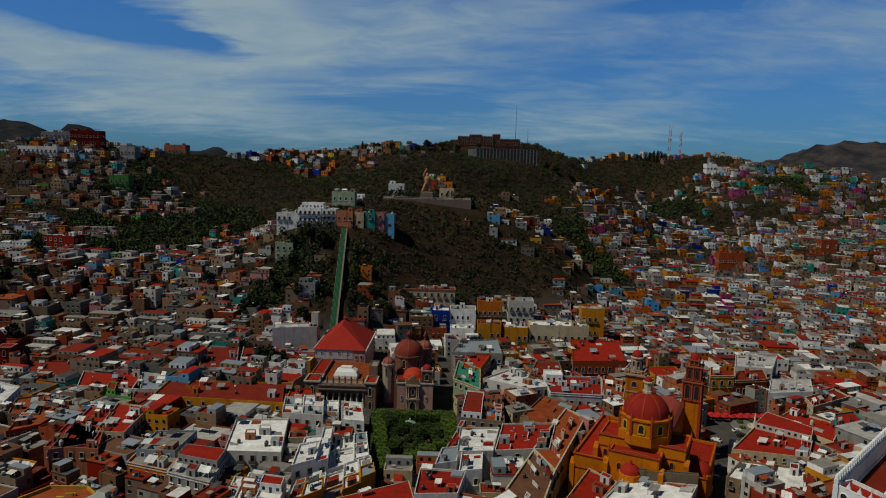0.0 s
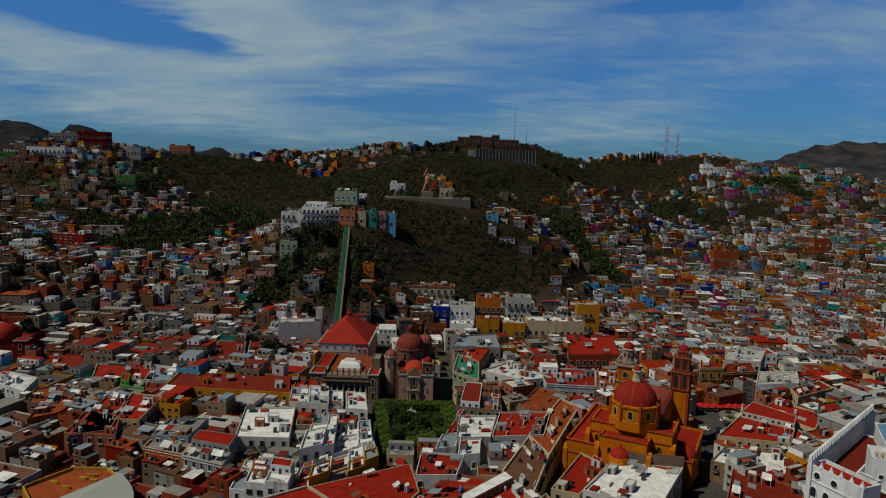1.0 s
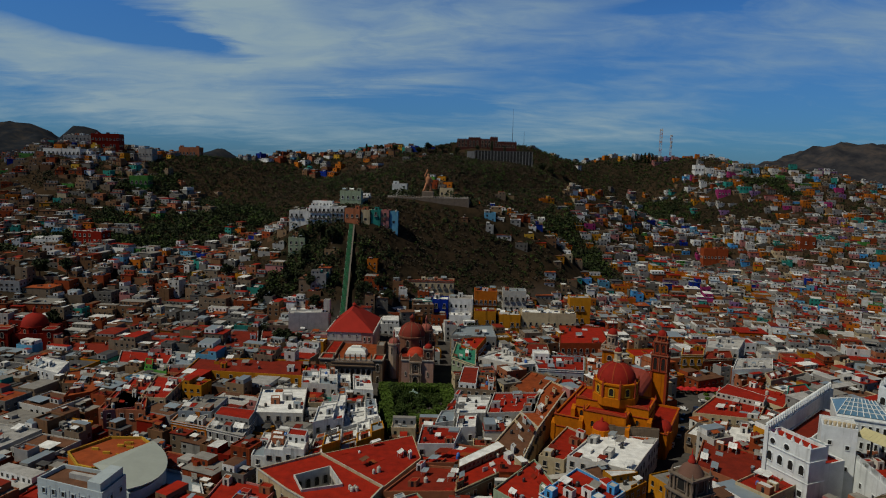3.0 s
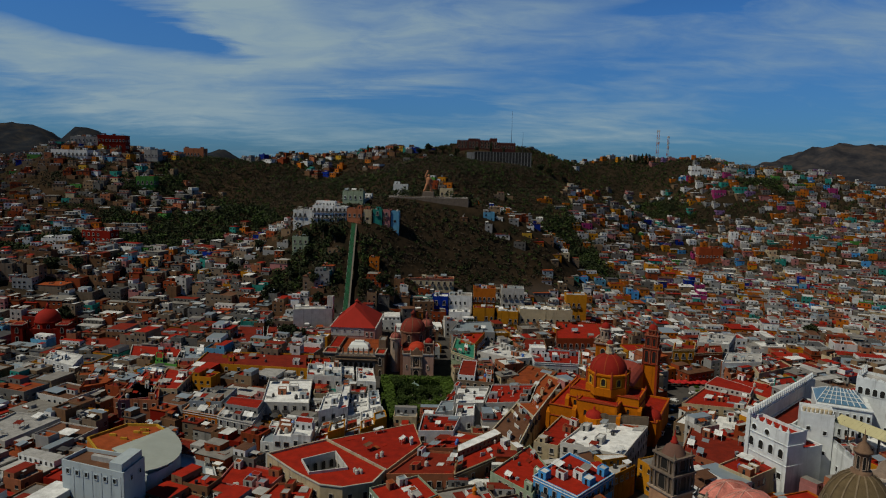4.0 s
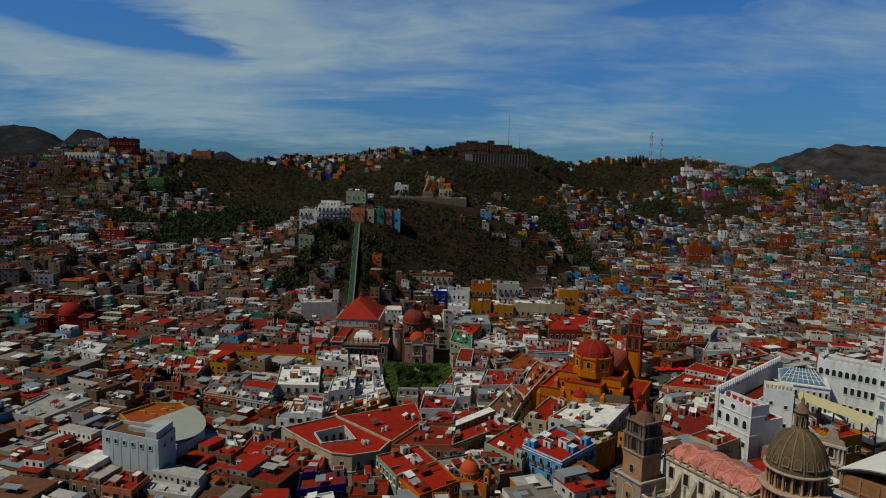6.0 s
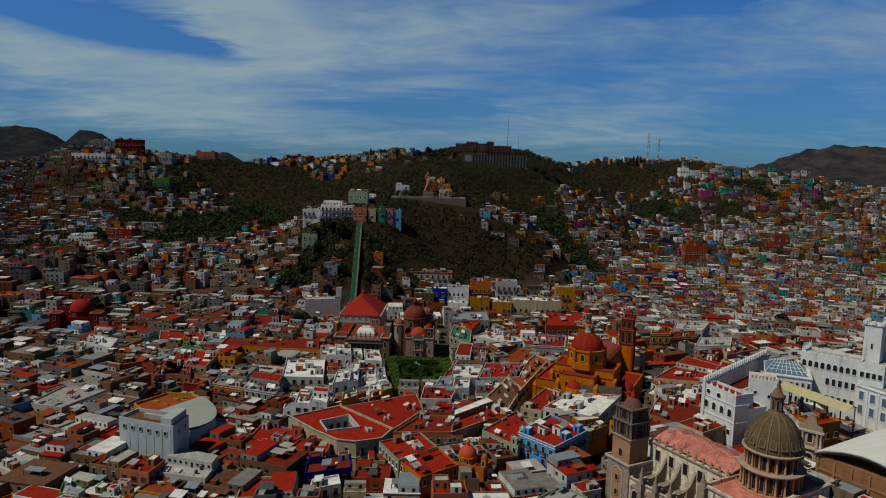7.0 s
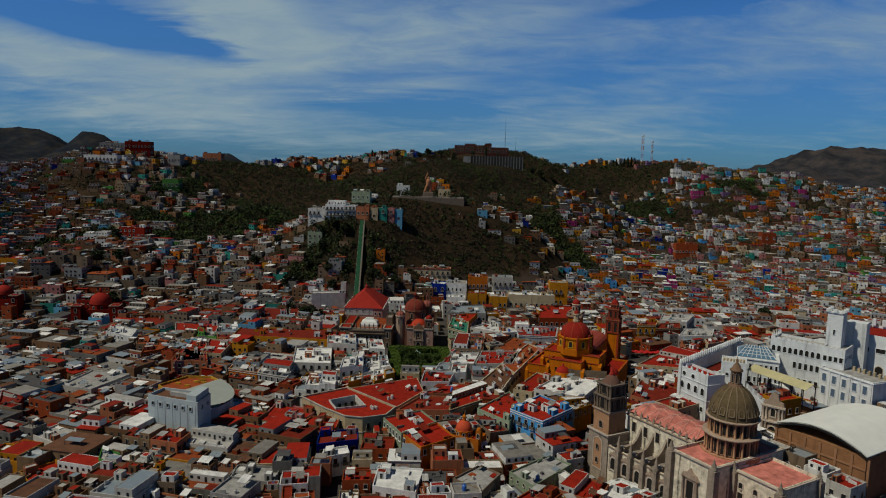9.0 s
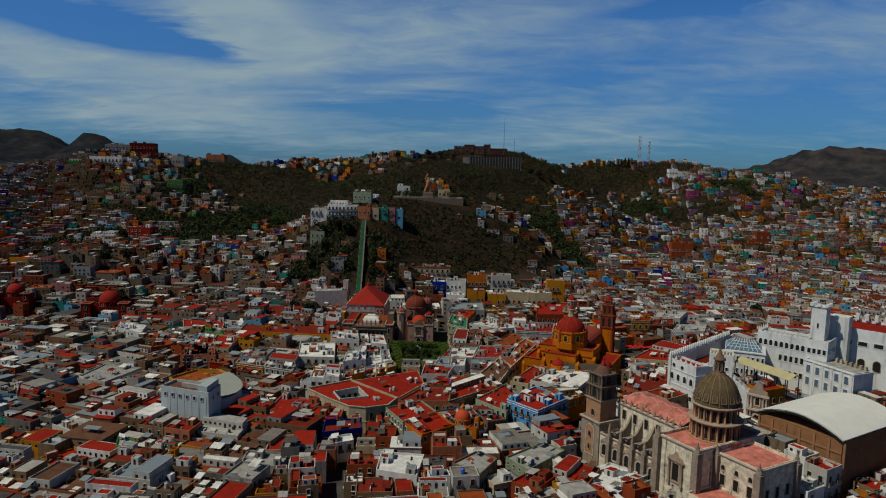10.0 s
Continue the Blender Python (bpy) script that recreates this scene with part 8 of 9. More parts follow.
def funicular():
    a, b = Vector((-71.0, 366.0, 17.0)), Vector((-79.0, 446.0, 67.0))
    root = thing("funicular", Matrix.Translation(a), "green painted funicular track climbing the hillside", "funicular")
    way = b - a
    n = 14
    side = Vector((1, 0.1, 0)).normalized()
    up = Vector((0, 0, 1))
    def beam(name, off, w, h, mat, p=Vector(), q=way):
        bm = bmesh.new()
        s, u = side * w, up * h
        o = side * off
        v = [bm.verts.new(x) for x in (p + o - s, p + o + s, p + o + s + u, p + o - s + u, q + o - s, q + o + s, q + o + s + u, q + o - s + u)]
        for f in ((3, 2, 1, 0), (4, 5, 6, 7), (0, 1, 5, 4), (1, 2, 6, 5), (2, 3, 7, 6), (3, 0, 4, 7)):
            bm.faces.new([v[k] for k in f])
        return part(name, bm, mat, root)
    pale = surface("pale_concrete", (0.295, 0.279, 0.246), 0.9, 0.3, 0.3)
    beam("stairway", 2.1, 0.5, 0.3, surface("worn_steps", (0.139, 0.123, 0.098), 0.9, 0.3, 0.3))
    for off in (-1.2, -0.4, 0.4, 1.2):
        beam("rail", off, 0.13, 0.45, RAIL_GREEN)
    beam("deck", 0.0, 1.35, 0.25, surface("deck_green", (0.018, 0.049, 0.025), 0.8, 0.3))
    for i in range(1, n):
        p = way * (i / n)
        g = seat(a.x + p.x, a.y + p.y) - a.z
        bm = bmesh.new()
        for s in (-1.3, 1.3):
            c = p + side * s
            box(bm, c.x - 0.35, c.x + 0.35, c.y - 0.35, c.y + 0.35, min(g, p.z) - 1.5, p.z + 0.05)
        part("pier", bm, pale, root)
        bm = bmesh.new()
        c = p
        box(bm, c.x - 1.4, c.x + 1.4, c.y - 0.12, c.y + 0.12, c.z + 0.32, c.z + 0.5)
        part("sleeper", bm, RAIL_GREEN, root)
    take([(-66, 362), (-74, 452), (-84, 452), (-76, 362)])


funicular()

hill_house([(-84, 447), (-73, 446), (-72, 456), (-83, 457)], 77.5, "salmon", "terracotta", 2, base=64, tanks=0, label="brown-orange upper station of the funicular")
hill_house([(-94, 448), (-84.5, 447.5), (-84, 458), (-93, 458)], 78.5, "white", "rwhite", 3, base=62, label="white and blue house beside the funicular station")
hill_house([(-110, 449), (-94.5, 448), (-93.5, 460), (-109, 461)], 79, "white", "rwhite", 3, base=60, rooms=1, label="white terraced hotel with wide balconies on a hillside", style=1)
hill_house([(-125, 451), (-110.5, 449.5), (-110, 462), (-124, 463)], 75, "white", "rcement", 3, base=58, rooms=1, label="white terraced hotel wing on a hillside", style=1)
hill_house([(-72, 447), (-66, 447), (-65.5, 456), (-71.5, 456)], 77, "cream", "rcement", 3, base=64)
hill_house([(-65, 448), (-58.5, 448), (-58, 457), (-64.5, 457)], 77, "turquoise", "terracotta", 3, base=64, style=1)
hill_house([(-58, 449), (-52.5, 449), (-52, 457), (-57.5, 457)], 77, "pink", "terracotta", 3, base=64, style=1)
hill_house([(-52, 450), (-46, 450), (-46, 458), (-52, 458)], 76, "sky", "rcement", 2, base=66)
hill_house([(-122, 436), (-110, 435), (-110, 444), (-122, 445)], 57, "palegreen", "rcement", 3, base=46, style=0)
hill_house([(-92, 472), (-76, 471), (-76, 482), (-92, 483)], 89, "palegreen", "oldred", 2, base=78, rooms=1)
hill_house([(-42, 424), (-4, 424), (-4, 434), (-42, 434)], 31.5, "cream", "oldred", 3, base=16, rooms=2, style=1, label="long cream apartment house with balconies and red eaves", trim="brick")
hill_house([(-34, 404), (-18, 404), (-18, 413), (-34, 413)], 21, "turquoise", "rwhite", 2, base=10)
hill_house([(-17.5, 400), (-7, 400), (-7, 411), (-17.5, 411)], 23.5, "deepblue", "rwhite", 3, base=10, style=1)
hill_house([(-6.5, 402), (9, 402), (9, 414), (-6.5, 414)], 24, "white", "rgrey", 3, base=10, rooms=1, style=3)
hill_house([(-6, 392), (8, 392), (8, 401), (-6, 401)], 15, "white", "rwhite", 2, base=8, style=3)
hill_house([(10, 404), (25, 404), (25, 416), (10, 416)], 29, "orange", "terracotta", 3, base=10)
hill_house([(10, 393), (24, 393), (24, 403), (10, 403)], 18, "ochre", "oldred", 2, base=8, style=1)
hill_house([(26, 394), (40, 394), (40, 405), (26, 405)], 16, "ochre", "rcement", 2, base=8, style=1)
hill_house([(41, 396), (76, 396), (76, 408), (41, 408)], 17.5, "cream", "rwhite", 2, base=8, rooms=1, style=1)
hill_house([(74, 412), (88, 412), (88, 422), (74, 422)], 25, "ochre", "rcement", 3, base=10, style=1)
hill_house([(30, 424), (46, 424), (46, 435), (30, 435)], 26, "offwhite", "rtin", 3, base=11)
hill_house([(-98, 344), (-76, 350), (-78, 358), (-100, 353)], 24, "offwhite", "rcement", 2, base=12, windows=False, tanks=0, label="bare pale grey wall of an old convent building")
hill_house([(-79, 351), (-75.5, 351), (-75.5, 355), (-79, 355)], 31, "offwhite", "rcement", 3, base=14, tanks=0, label="slim white chimney tower")
# red and white blocks on the western skyline
hill_house([(-377, 646), (-351, 652), (-354, 668), (-380, 662)], 131, "darkred", "oldred", 3, base=108, style=0, rooms=2)
hill_house([(-409, 652), (-379.5, 656), (-381.5, 668), (-411, 664)], 129, "grey", "rcement", 3, base=112, style=0)
hill_house([(-402, 606), (-366, 606), (-366, 618), (-402, 618)], 115, "white", "rcement", 2, base=102, rooms=1)
hill_house([(-306, 690), (-284, 690), (-284, 702), (-306, 702)], 120, "salmon", "oldred", 2, base=108)
hill_house([(-326, 640), (-312, 640), (-312, 652), (-326, 652)], 117, "grey", "rgreen", 2, base=108, rooms=1)
hill_house([(-306, 580), (-290, 582), (-290, 592), (-306, 590)], 92, "green", "rcement", 2, base=86)
hill_house([(-353, 396), (-316, 394), (-314, 412), (-352, 414)], 34, "ochre", "red", 2, base=26, label="long ochre market hall with a red and white roof", windows=False)
hill_house([(-292, 462), (-268, 458), (-266, 468), (-290, 472)], 54, "darkred", "rcement", 3, base=42, style=0)
hill_house([(-318, 452), (-296, 450), (-295, 460), (-317, 462)], 48, "white", "rcement", 2, base=38, style=0)
hill_house([(279, 664), (287, 663), (288, 671), (280, 672)], 48, "white", "rcement", 4, base=26, style=0, label="tall slim white house with small square windows")
hill_house([(240, 640), (264, 640), (264, 650), (240, 650)], 33, "brick", "oldred", 2, base=32, style=0)
hill_house([(292, 756), (306, 756), (306, 766), (292, 766)], 88, "magenta", "rcement", 2, base=80)
hill_house([(315, 754), (329, 754), (329, 764), (315, 764)], 92, "turquoise", "rcement", 3, base=80)
hill_house([(286, 824), (297, 823), (297, 834), (286, 836)], 115, "white", "rcement", 2, base=104, rooms=1)
hill_house([(298, 820), (308, 819), (308, 831), (298, 832)], 112, "white", "rwhite", 2, base=104)
hill_house([(309, 817), (320, 816), (320, 827), (309, 828)], 110, "offwhite", "rcement", 2, base=104, rooms=1)
hill_house([(349, 640), (366, 640), (366, 650), (349, 650)], 48, "turquoise", "rgrey", 2, base=44)
hill_house([(331, 636), (346, 636), (346, 647), (331, 647)], 48, "brick", "rgrey", 2, base=40)


def pipila():
    z = seat(-27.5, 503)
    zt = 85.6
    root = thing("lookout_terrace", Matrix.Translation((-25, 500, 0)), "stone retaining wall of a hilltop lookout terrace", "terrace")
    bm = bmesh.new()
    prism(bm, [(-34, -6), (30, -4), (32, 20), (-36, 20)], 74, zt - 1.0)
    part("wall", bm, STONE_DARK, root)
    bm = bmesh.new()
    prism(bm, [(-33.6, -5.6), (29.6, -3.6), (31.6, 19.6), (-35.6, 19.6)], zt - 1.05, zt - 0.9)
    part("paving", bm, PAVING, root)
    for i in range(32):
        bm = bmesh.new()
        x = -33 + i * 2
        box(bm, x - 0.1, x + 0.1, -5.9 + i * 0.058, -5.7 + i * 0.058, zt - 1, zt + 0.1)
        part("rail_post", bm, STONE_PALE, root)
    bm = bmesh.new()
    prism(bm, [(-34, -5.95), (30, -3.95), (30, -3.7), (-34, -5.7)], zt + 0.1, zt + 0.3)
    part("handrail", bm, STONE_PALE, root)
    rose = surface("rose_statue_stone", (0.377, 0.164, 0.082), 0.9, 0.3, 0.5, 0.3)
    bm = bmesh.new()
    lathe(bm, [(6.6, zt - 1), (6.2, zt + 3.7), (5.8, zt + 4.0), (0, zt + 4.0)], 4, turn=math.pi / 4, smooth=False, at=(-27.6, 503))
    ob = new("plinth", mesh_of("plinth", bm, STONE_DARK))
    tagged(ob, "dark stone plinth of the hilltop monument", "plinth")
    # striding figure with one arm up, one plain mesh
    bm = bmesh.new()
    x, y, b, k = -27.6, 503, zt + 4.0, 1.37

    def limb(pts):
        rings = []
        for px_, pz, r in pts:
            rings.append([bm.verts.new((x + k * (px_ + r * math.cos(a * math.pi / 4)), y + k * 0.8 * r * math.sin(a * math.pi / 4), b + k * pz)) for a in range(8)])
        for lo, hi in zip(rings, rings[1:]):
            for i in range(8):
                bm.faces.new((lo[i], lo[(i + 1) % 8], hi[(i + 1) % 8], hi[i])).smooth = True
        bm.faces.new(rings[-1])
        bm.faces.new(rings[0][::-1])

    limb([(-2.4, -0.2, 1.0), (-2.0, 1.0, 0.75), (-1.3, 3.0, 0.8), (-0.5, 4.6, 1.1)])
    limb([(1.7, -0.2, 1.0), (1.5, 1.2, 0.7), (1.2, 3.0, 0.85), (0.4, 4.6, 1.1)])
    limb([(-0.1, 3.6, 1.5), (0.0, 4.8, 1.35), (0.1, 6.4, 1.6), (0.1, 7.6, 1.75), (0.0, 8.3, 0.9), (0.0, 8.7, 0.5)])
    limb([(0.0, 8.4, 0.5), (0.05, 8.9, 0.8), (0.05, 9.5, 0.8), (0.0, 10.0, 0.35)])
    limb([(-1.4, 7.6, 0.6), (-1.9, 9.0, 0.5), (-1.2, 10.8, 0.4), (-0.7, 11.4, 0.55), (-0.5, 12.6, 0.2)])
    limb([(1.6, 7.5, 0.6), (2.1, 6.0, 0.5), (2.0, 4.6, 0.4)])
    ob = new("statue", mesh_of("statue", bm, rose))
    tagged(ob, "rose stone giant figure with a raised arm on a plinth", "statue")
    take([(-60, 492), (14, 492), (14, 522), (-60, 522)])


pipila()
hill_house([(-58, 520), (-46, 520), (-46, 527), (-58, 527)], 93.5, "white", "rcement", 2, base=88)
hill_house([(-19, 520), (-8, 520), (-8, 526), (-19, 526)], 91, "cream", "rcement", 2, base=90)


def hill_hotel():
    m = frame_at(24, 767, 129, 2)
    root = thing("hill_hotel", m, "rambling dark red brick building on a hilltop", "hotel")
    brick = surface("dark_brick", (0.070, 0.021, 0.016), 0.9, 0.3, 0.4, 0.3)
    op = arch_mesh(2.2, 3.2, STONE, PANE)
    for x0, x1, z1 in ((-33, -20, 9), (-20, -6, 11), (-6, 6, 9.5), (6, 14, 12), (14, 36, 7)):
        b = block("wing", root, brick, x0, x1, 0, 14, -10, z1, roof_mat("rdark"), 0.7)
        for i in range(int((x1 - x0) / 4)):
            for z in (1.2, 5.4):
                if z + 3 < z1:
                    put("window", op, b, x0 + 2.2 + i * 4, -0.02, z)
        for i in range(int((x1 - x0) / 2)):
            bm = bmesh.new()
            box(bm, x0 + 0.4 + 2 * i, x0 + 1.3 + 2 * i, 0, 0.5, z1 + 0.7, z1 + 1.5)
            part("merlon", bm, brick, b)
    take([(-14, 760), (64, 760), (64, 786), (-14, 786)])
    m = frame_at(5, 722, 112, 1.5)
    root = thing("concrete_frame", m, "unfinished grey concrete frame building with open storeys", "building")
    for f in range(5):
        bm = bmesh.new()
        box(bm, 6, 70, 0, 12, 1.2 + 3.0 * f, 1.6 + 3.0 * f)
        part("slab", bm, wall_mat("concrete"), root)
    for i in range(19):
        bm = bmesh.new()
        x = 6.3 + i * 3.52
        box(bm, x - 0.5, x + 0.5, 0.1, 0.9, -8, 13.4)
        part("column", bm, wall_mat("grey"), root)
    block("core", root, surface("deep_shade_concrete", (0.049, 0.049, 0.049), 0.9), 6.5, 69.5, 5, 11, -8, 13.3)
    block("end_wall", root, wall_mat("grey"), -2, 6, 0, 12, -8, 12.5)
    take([(0, 718), (78, 718), (78, 740), (0, 740)])


hill_hotel()


def lattice_mast(x, y, z, h, w):
    root = thing("radio_mast", Matrix.Translation((x, y, z)), "slender red and white lattice radio mast on a ridge", "mast", "radio masts")
    red, white = surface("mast_red", (0.328, 0.066, 0.041), 0.6), surface("mast_white", (0.451, 0.451, 0.451), 0.6)
    n = 8
    for k in range(n):
        bm = bmesh.new()
        z0, z1 = h * k / n, h * (k + 1) / n
        for sx, sy in ((-1, -1), (1, -1), (1, 1), (-1, 1)):
            box(bm, sx * w - 0.14, sx * w + 0.14, sy * w - 0.14, sy * w + 0.14, z0, z1)
        for s in (-1, 1):
            for a, b in (((-w, s * w, z0), (w, s * w, z1)), ((s * w, w, z0), (s * w, -w, z1))):
                a, b = Vector(a), Vector(b)
                q = [bm.verts.new(v) for v in (a + Vector((0, 0, 0.12)), a - Vector((0, 0, 0.12)), b - Vector((0, 0, 0.12)), b + Vector((0, 0, 0.12)))]
                bm.faces.new(q)
        part("section", bm, (red, white)[k % 2], root)
    for zz in (h * 0.55, h * 0.7, h * 0.92):
        bm = bmesh.new()
        for a in (0, 2.1, 4.2):
            box(bm, 1.3 * w * math.cos(a) - 0.5, 1.3 * w * math.cos(a) + 0.5, 1.3 * w * math.sin(a) - 0.5, 1.3 * w * math.sin(a) + 0.5, zz, zz + 2.4)
        part("aerial", bm, white, root)


lattice_mast(264, 905, seat(264, 905) - 1, 44, 1.3)
lattice_mast(278, 905, seat(278, 905) - 1, 37, 0.9)
for x, y, h in ((57, 800, 52), (71, 800, 34)):
    bm = bmesh.new()
    lathe(bm, [(0.35, 0), (0.2, h * 0.6), (0.08, h)], 6)
    ob = new("aerial_pole", mesh_of("aerial_pole", bm, IRON))
    ob.matrix_basis = Matrix.Translation((x, y, seat(x, y) - 0.5))
    tagged(ob, "thin grey aerial pole on the hilltop", "pole", "aerial poles")

# ---- the rest of the town ----

def ellipse(x, y, cx, cy, rx, ry):
    return ((x - cx) / rx) ** 2 + ((y - cy) / ry) ** 2


# woods and scrub: middle and half widths
WOODS = [(-301, 530, 44, 13), (-310, 473, 34, 20), (-243, 647, 80, 32), (-231, 527, 40, 36), (-203, 609, 58, 62), (-237, 487, 18, 20), (-167, 556, 42, 30),
         (-119, 605, 54, 90), (-66, 603, 44, 110), (-97, 441, 20, 12), (-42, 540, 30, 30), (-40, 450, 76, 40), (8, 660, 110, 97), (70, 790, 130, 60),
         (213, 854, 92, 36), (92, 586, 20, 30), (106, 565, 20, 24), (34, 486, 24, 20), (240, 771, 30, 26), (352, 775, 30, 18), (373, 757, 20, 16),
         (276, 742, 15, 12), (109, 537, 28, 30), (317, 735, 18, 12), (436, 740, 16, 19), (-235, 685, 70, 34), (-286, 599, 18, 36), (-305, 577, 13, 12),
         (-380, 569, 20, 14), (101, 736, 52, 60), (-5, 480, 80, 36), (-150, 690, 60, 50), (-70, 395, 18, 36), (-105, 420, 26, 20), (60, 520, 20, 16), (-338, 446, 38, 24), (-262, 480, 34, 20)]


# clusters of houses among the scrub
VILLAGES = [(38, 497, 46, 13), (52, 542, 30, 38), (135, 690, 26, 38), (120, 598, 18, 26), (-150, 700, 24, 16), (-120, 765, 42, 14), (-210, 722, 54, 14)]
# gullies and hollows where real trees grow
GULLIES = [(-235, 535, 75, 55), (100, 565, 34, 50), (240, 771, 40, 36), (-310, 473, 60, 26), (-102, 420, 40, 34), (-300, 600, 30, 40), (-200, 480, 50, 22), (360, 772, 36, 20), (60, 520, 26, 18)]


def wild(x, y):
    """How wild a spot is: 0 built up, 1 scrub."""
    edge = 0.25 * np.sin(x / 7.0 + 1.7 * np.sin(y / 9.0)) + 0.2 * np.sin(y / 5.0 - x / 13.0)
    least = ellipse(x, y, *WOODS[0])
    for e in WOODS[1:]:
        least = np.minimum(least, ellipse(x, y, *e))
    settled = np.min([ellipse(x, y, *e) for e in VILLAGES], axis=0)
    return np.where(settled + 0.6 * edge < 1, 0.0, np.clip(1.75 + edge - 1.1 * least, 0.0, 1.0))


def zone_colours(x, y, rng):
    if x < -60 and y < 260 or x < -105 and y < 430:
        walls = ["brown"] * 8 + ["tan"] * 3 + ["stone"] * 6 + ["brick"] * 4 + ["grey"] * 2 + ["concrete"] * 5 + ["salmon"] * 2 + ["ochre"] * 2 + ["offwhite"] * 2 + ["pink", "turquoise", "sky", "darkred"]
        roofs = ["oldred"] * 4 + ["red"] * 3 + ["rbrown"] * 6 + ["rgrey"] * 5 + ["rcement"] * 2 + ["rdark"] * 8 + ["terracotta"] * 3 + ["rtin"] * 3 + ["rwhite"]
    elif y < 380 and x > -230:
        walls = ["white"] * 4 + ["offwhite"] * 4 + ["cream"] * 5 + ["grey"] * 3 + ["salmon"] * 4 + ["ochre"] * 3 + ["brick"] * 4 + ["tan"] * 4 + ["stone"] * 3 + ["brown"] * 2 + ["pink", "orange"]
        roofs = ["red"] * 8 + ["oldred"] * 8 + ["terracotta"] * 2 + ["rwhite"] * 4 + ["rgrey"] * 5 + ["rcement"] * 4 + ["rtin"] * 3 + ["rdark"] * 3 + ["rbrown"] * 3
    elif x < 20:
        walls = ["tan"] * 4 + ["salmon"] * 3 + ["brown"] * 9 + ["orange"] * 4 + ["white"] * 3 + ["brick"] * 5 + ["grey"] * 2 + ["concrete"] * 6 + ["stone"] * 7 + ["cream"] * 2 + ["ochre"] + ["turquoise"] + ["pink", "turquoise", "sky", "deepblue", "green", "yellow"]
        roofs = ["oldred"] * 5 + ["terracotta"] * 4 + ["rcement"] * 2 + ["rgrey"] * 5 + ["rbrown"] * 7 + ["rdark"] * 4 + ["red"] * 2 + ["rwhite"]
    elif y < 480:
        walls = ["white"] * 7 + ["offwhite"] * 3 + ["cream"] * 5 + ["grey"] * 3 + ["tan"] * 3 + ["brown"] * 2 + ["orange"] * 6 + ["turquoise"] + ["brick"] * 4 + ["salmon"] * 3 + ["concrete"] * 3 + ["stone"] * 2 + ["pink", "ochre", "sky", "paleblue"]
        roofs = ["red"] * 8 + ["oldred"] * 5 + ["terracotta"] * 3 + ["rcement"] * 4 + ["rgrey"] * 3 + ["rwhite"] * 4 + ["rbrown"] * 3 + ["rtin"] * 3 + ["rdark"] * 2
    else:
        walls = ["white"] * 8 + ["offwhite"] * 4 + ["grey"] * 4 + ["concrete"] * 3 + ["brown"] * 3 + ["stone"] * 2 + ["orange"] * 8 + ["pink"] * 4 + ["ochre"] * 2 + ["magenta", "lilac", "green", "yellow", "deepblue"] + ["sky"] * 2 + ["blue"] * 2 + ["turquoise"] * 2 + ["brick"] * 3 + ["tan"] * 5 + ["cream"] * 2
        roofs = ["rcement"] * 5 + ["rgrey"] * 6 + ["oldred"] * 4 + ["terracotta"] * 3 + ["red"] * 2 + ["rwhite"] * 4 + ["rbrown"] * 3 + ["rdark"] * 2 + ["rtin"] * 2
    return rng.choice(walls), rng.choice(roofs)


def lay_of(x, y):
    """The way the lots lie, in radians."""
    a = 0.35 * math.sin(x / 95.0 + 0.6) + 0.3 * math.sin(y / 120.0 + x / 210.0)
    if y < 330:
        a = 0.45 if x > 20 else (-0.25 if x < -60 else 0.1) + 0.1 * math.sin(y / 40.0)
    return a


class Stuff:
    """One joined mesh of many pieces, with a material a face."""

    def __init__(self):
        self.v, self.f, self.m, self.mats = [], [], [], []

    def slot(self, m):
        if m not in self.mats:
            self.mats.append(m)
        return self.mats.index(m)

    def add(self, verts, faces, m):
        o = len(self.v)
        self.v.extend(verts)
        self.f.extend(tuple(o + i for i in f) for f in faces)
        self.m.extend([self.slot(m)] * len(faces))

    def link(self, name, label, category, kind="stuff", smooth=False):
        me = bpy.data.meshes.new(name)
        me.from_pydata(self.v, [], self.f)
        for m in self.mats:
            me.materials.append(m)
        me.polygons.foreach_set("material_index", self.m)
        if smooth:
            me.polygons.foreach_set("use_smooth", [True] * len(self.f))
        return tagged(new(name, me), label, category, kind=kind)


SIDES = [(0, 1, 5, 4), (1, 2, 6, 5), (2, 3, 7, 6), (3, 0, 4, 7)]


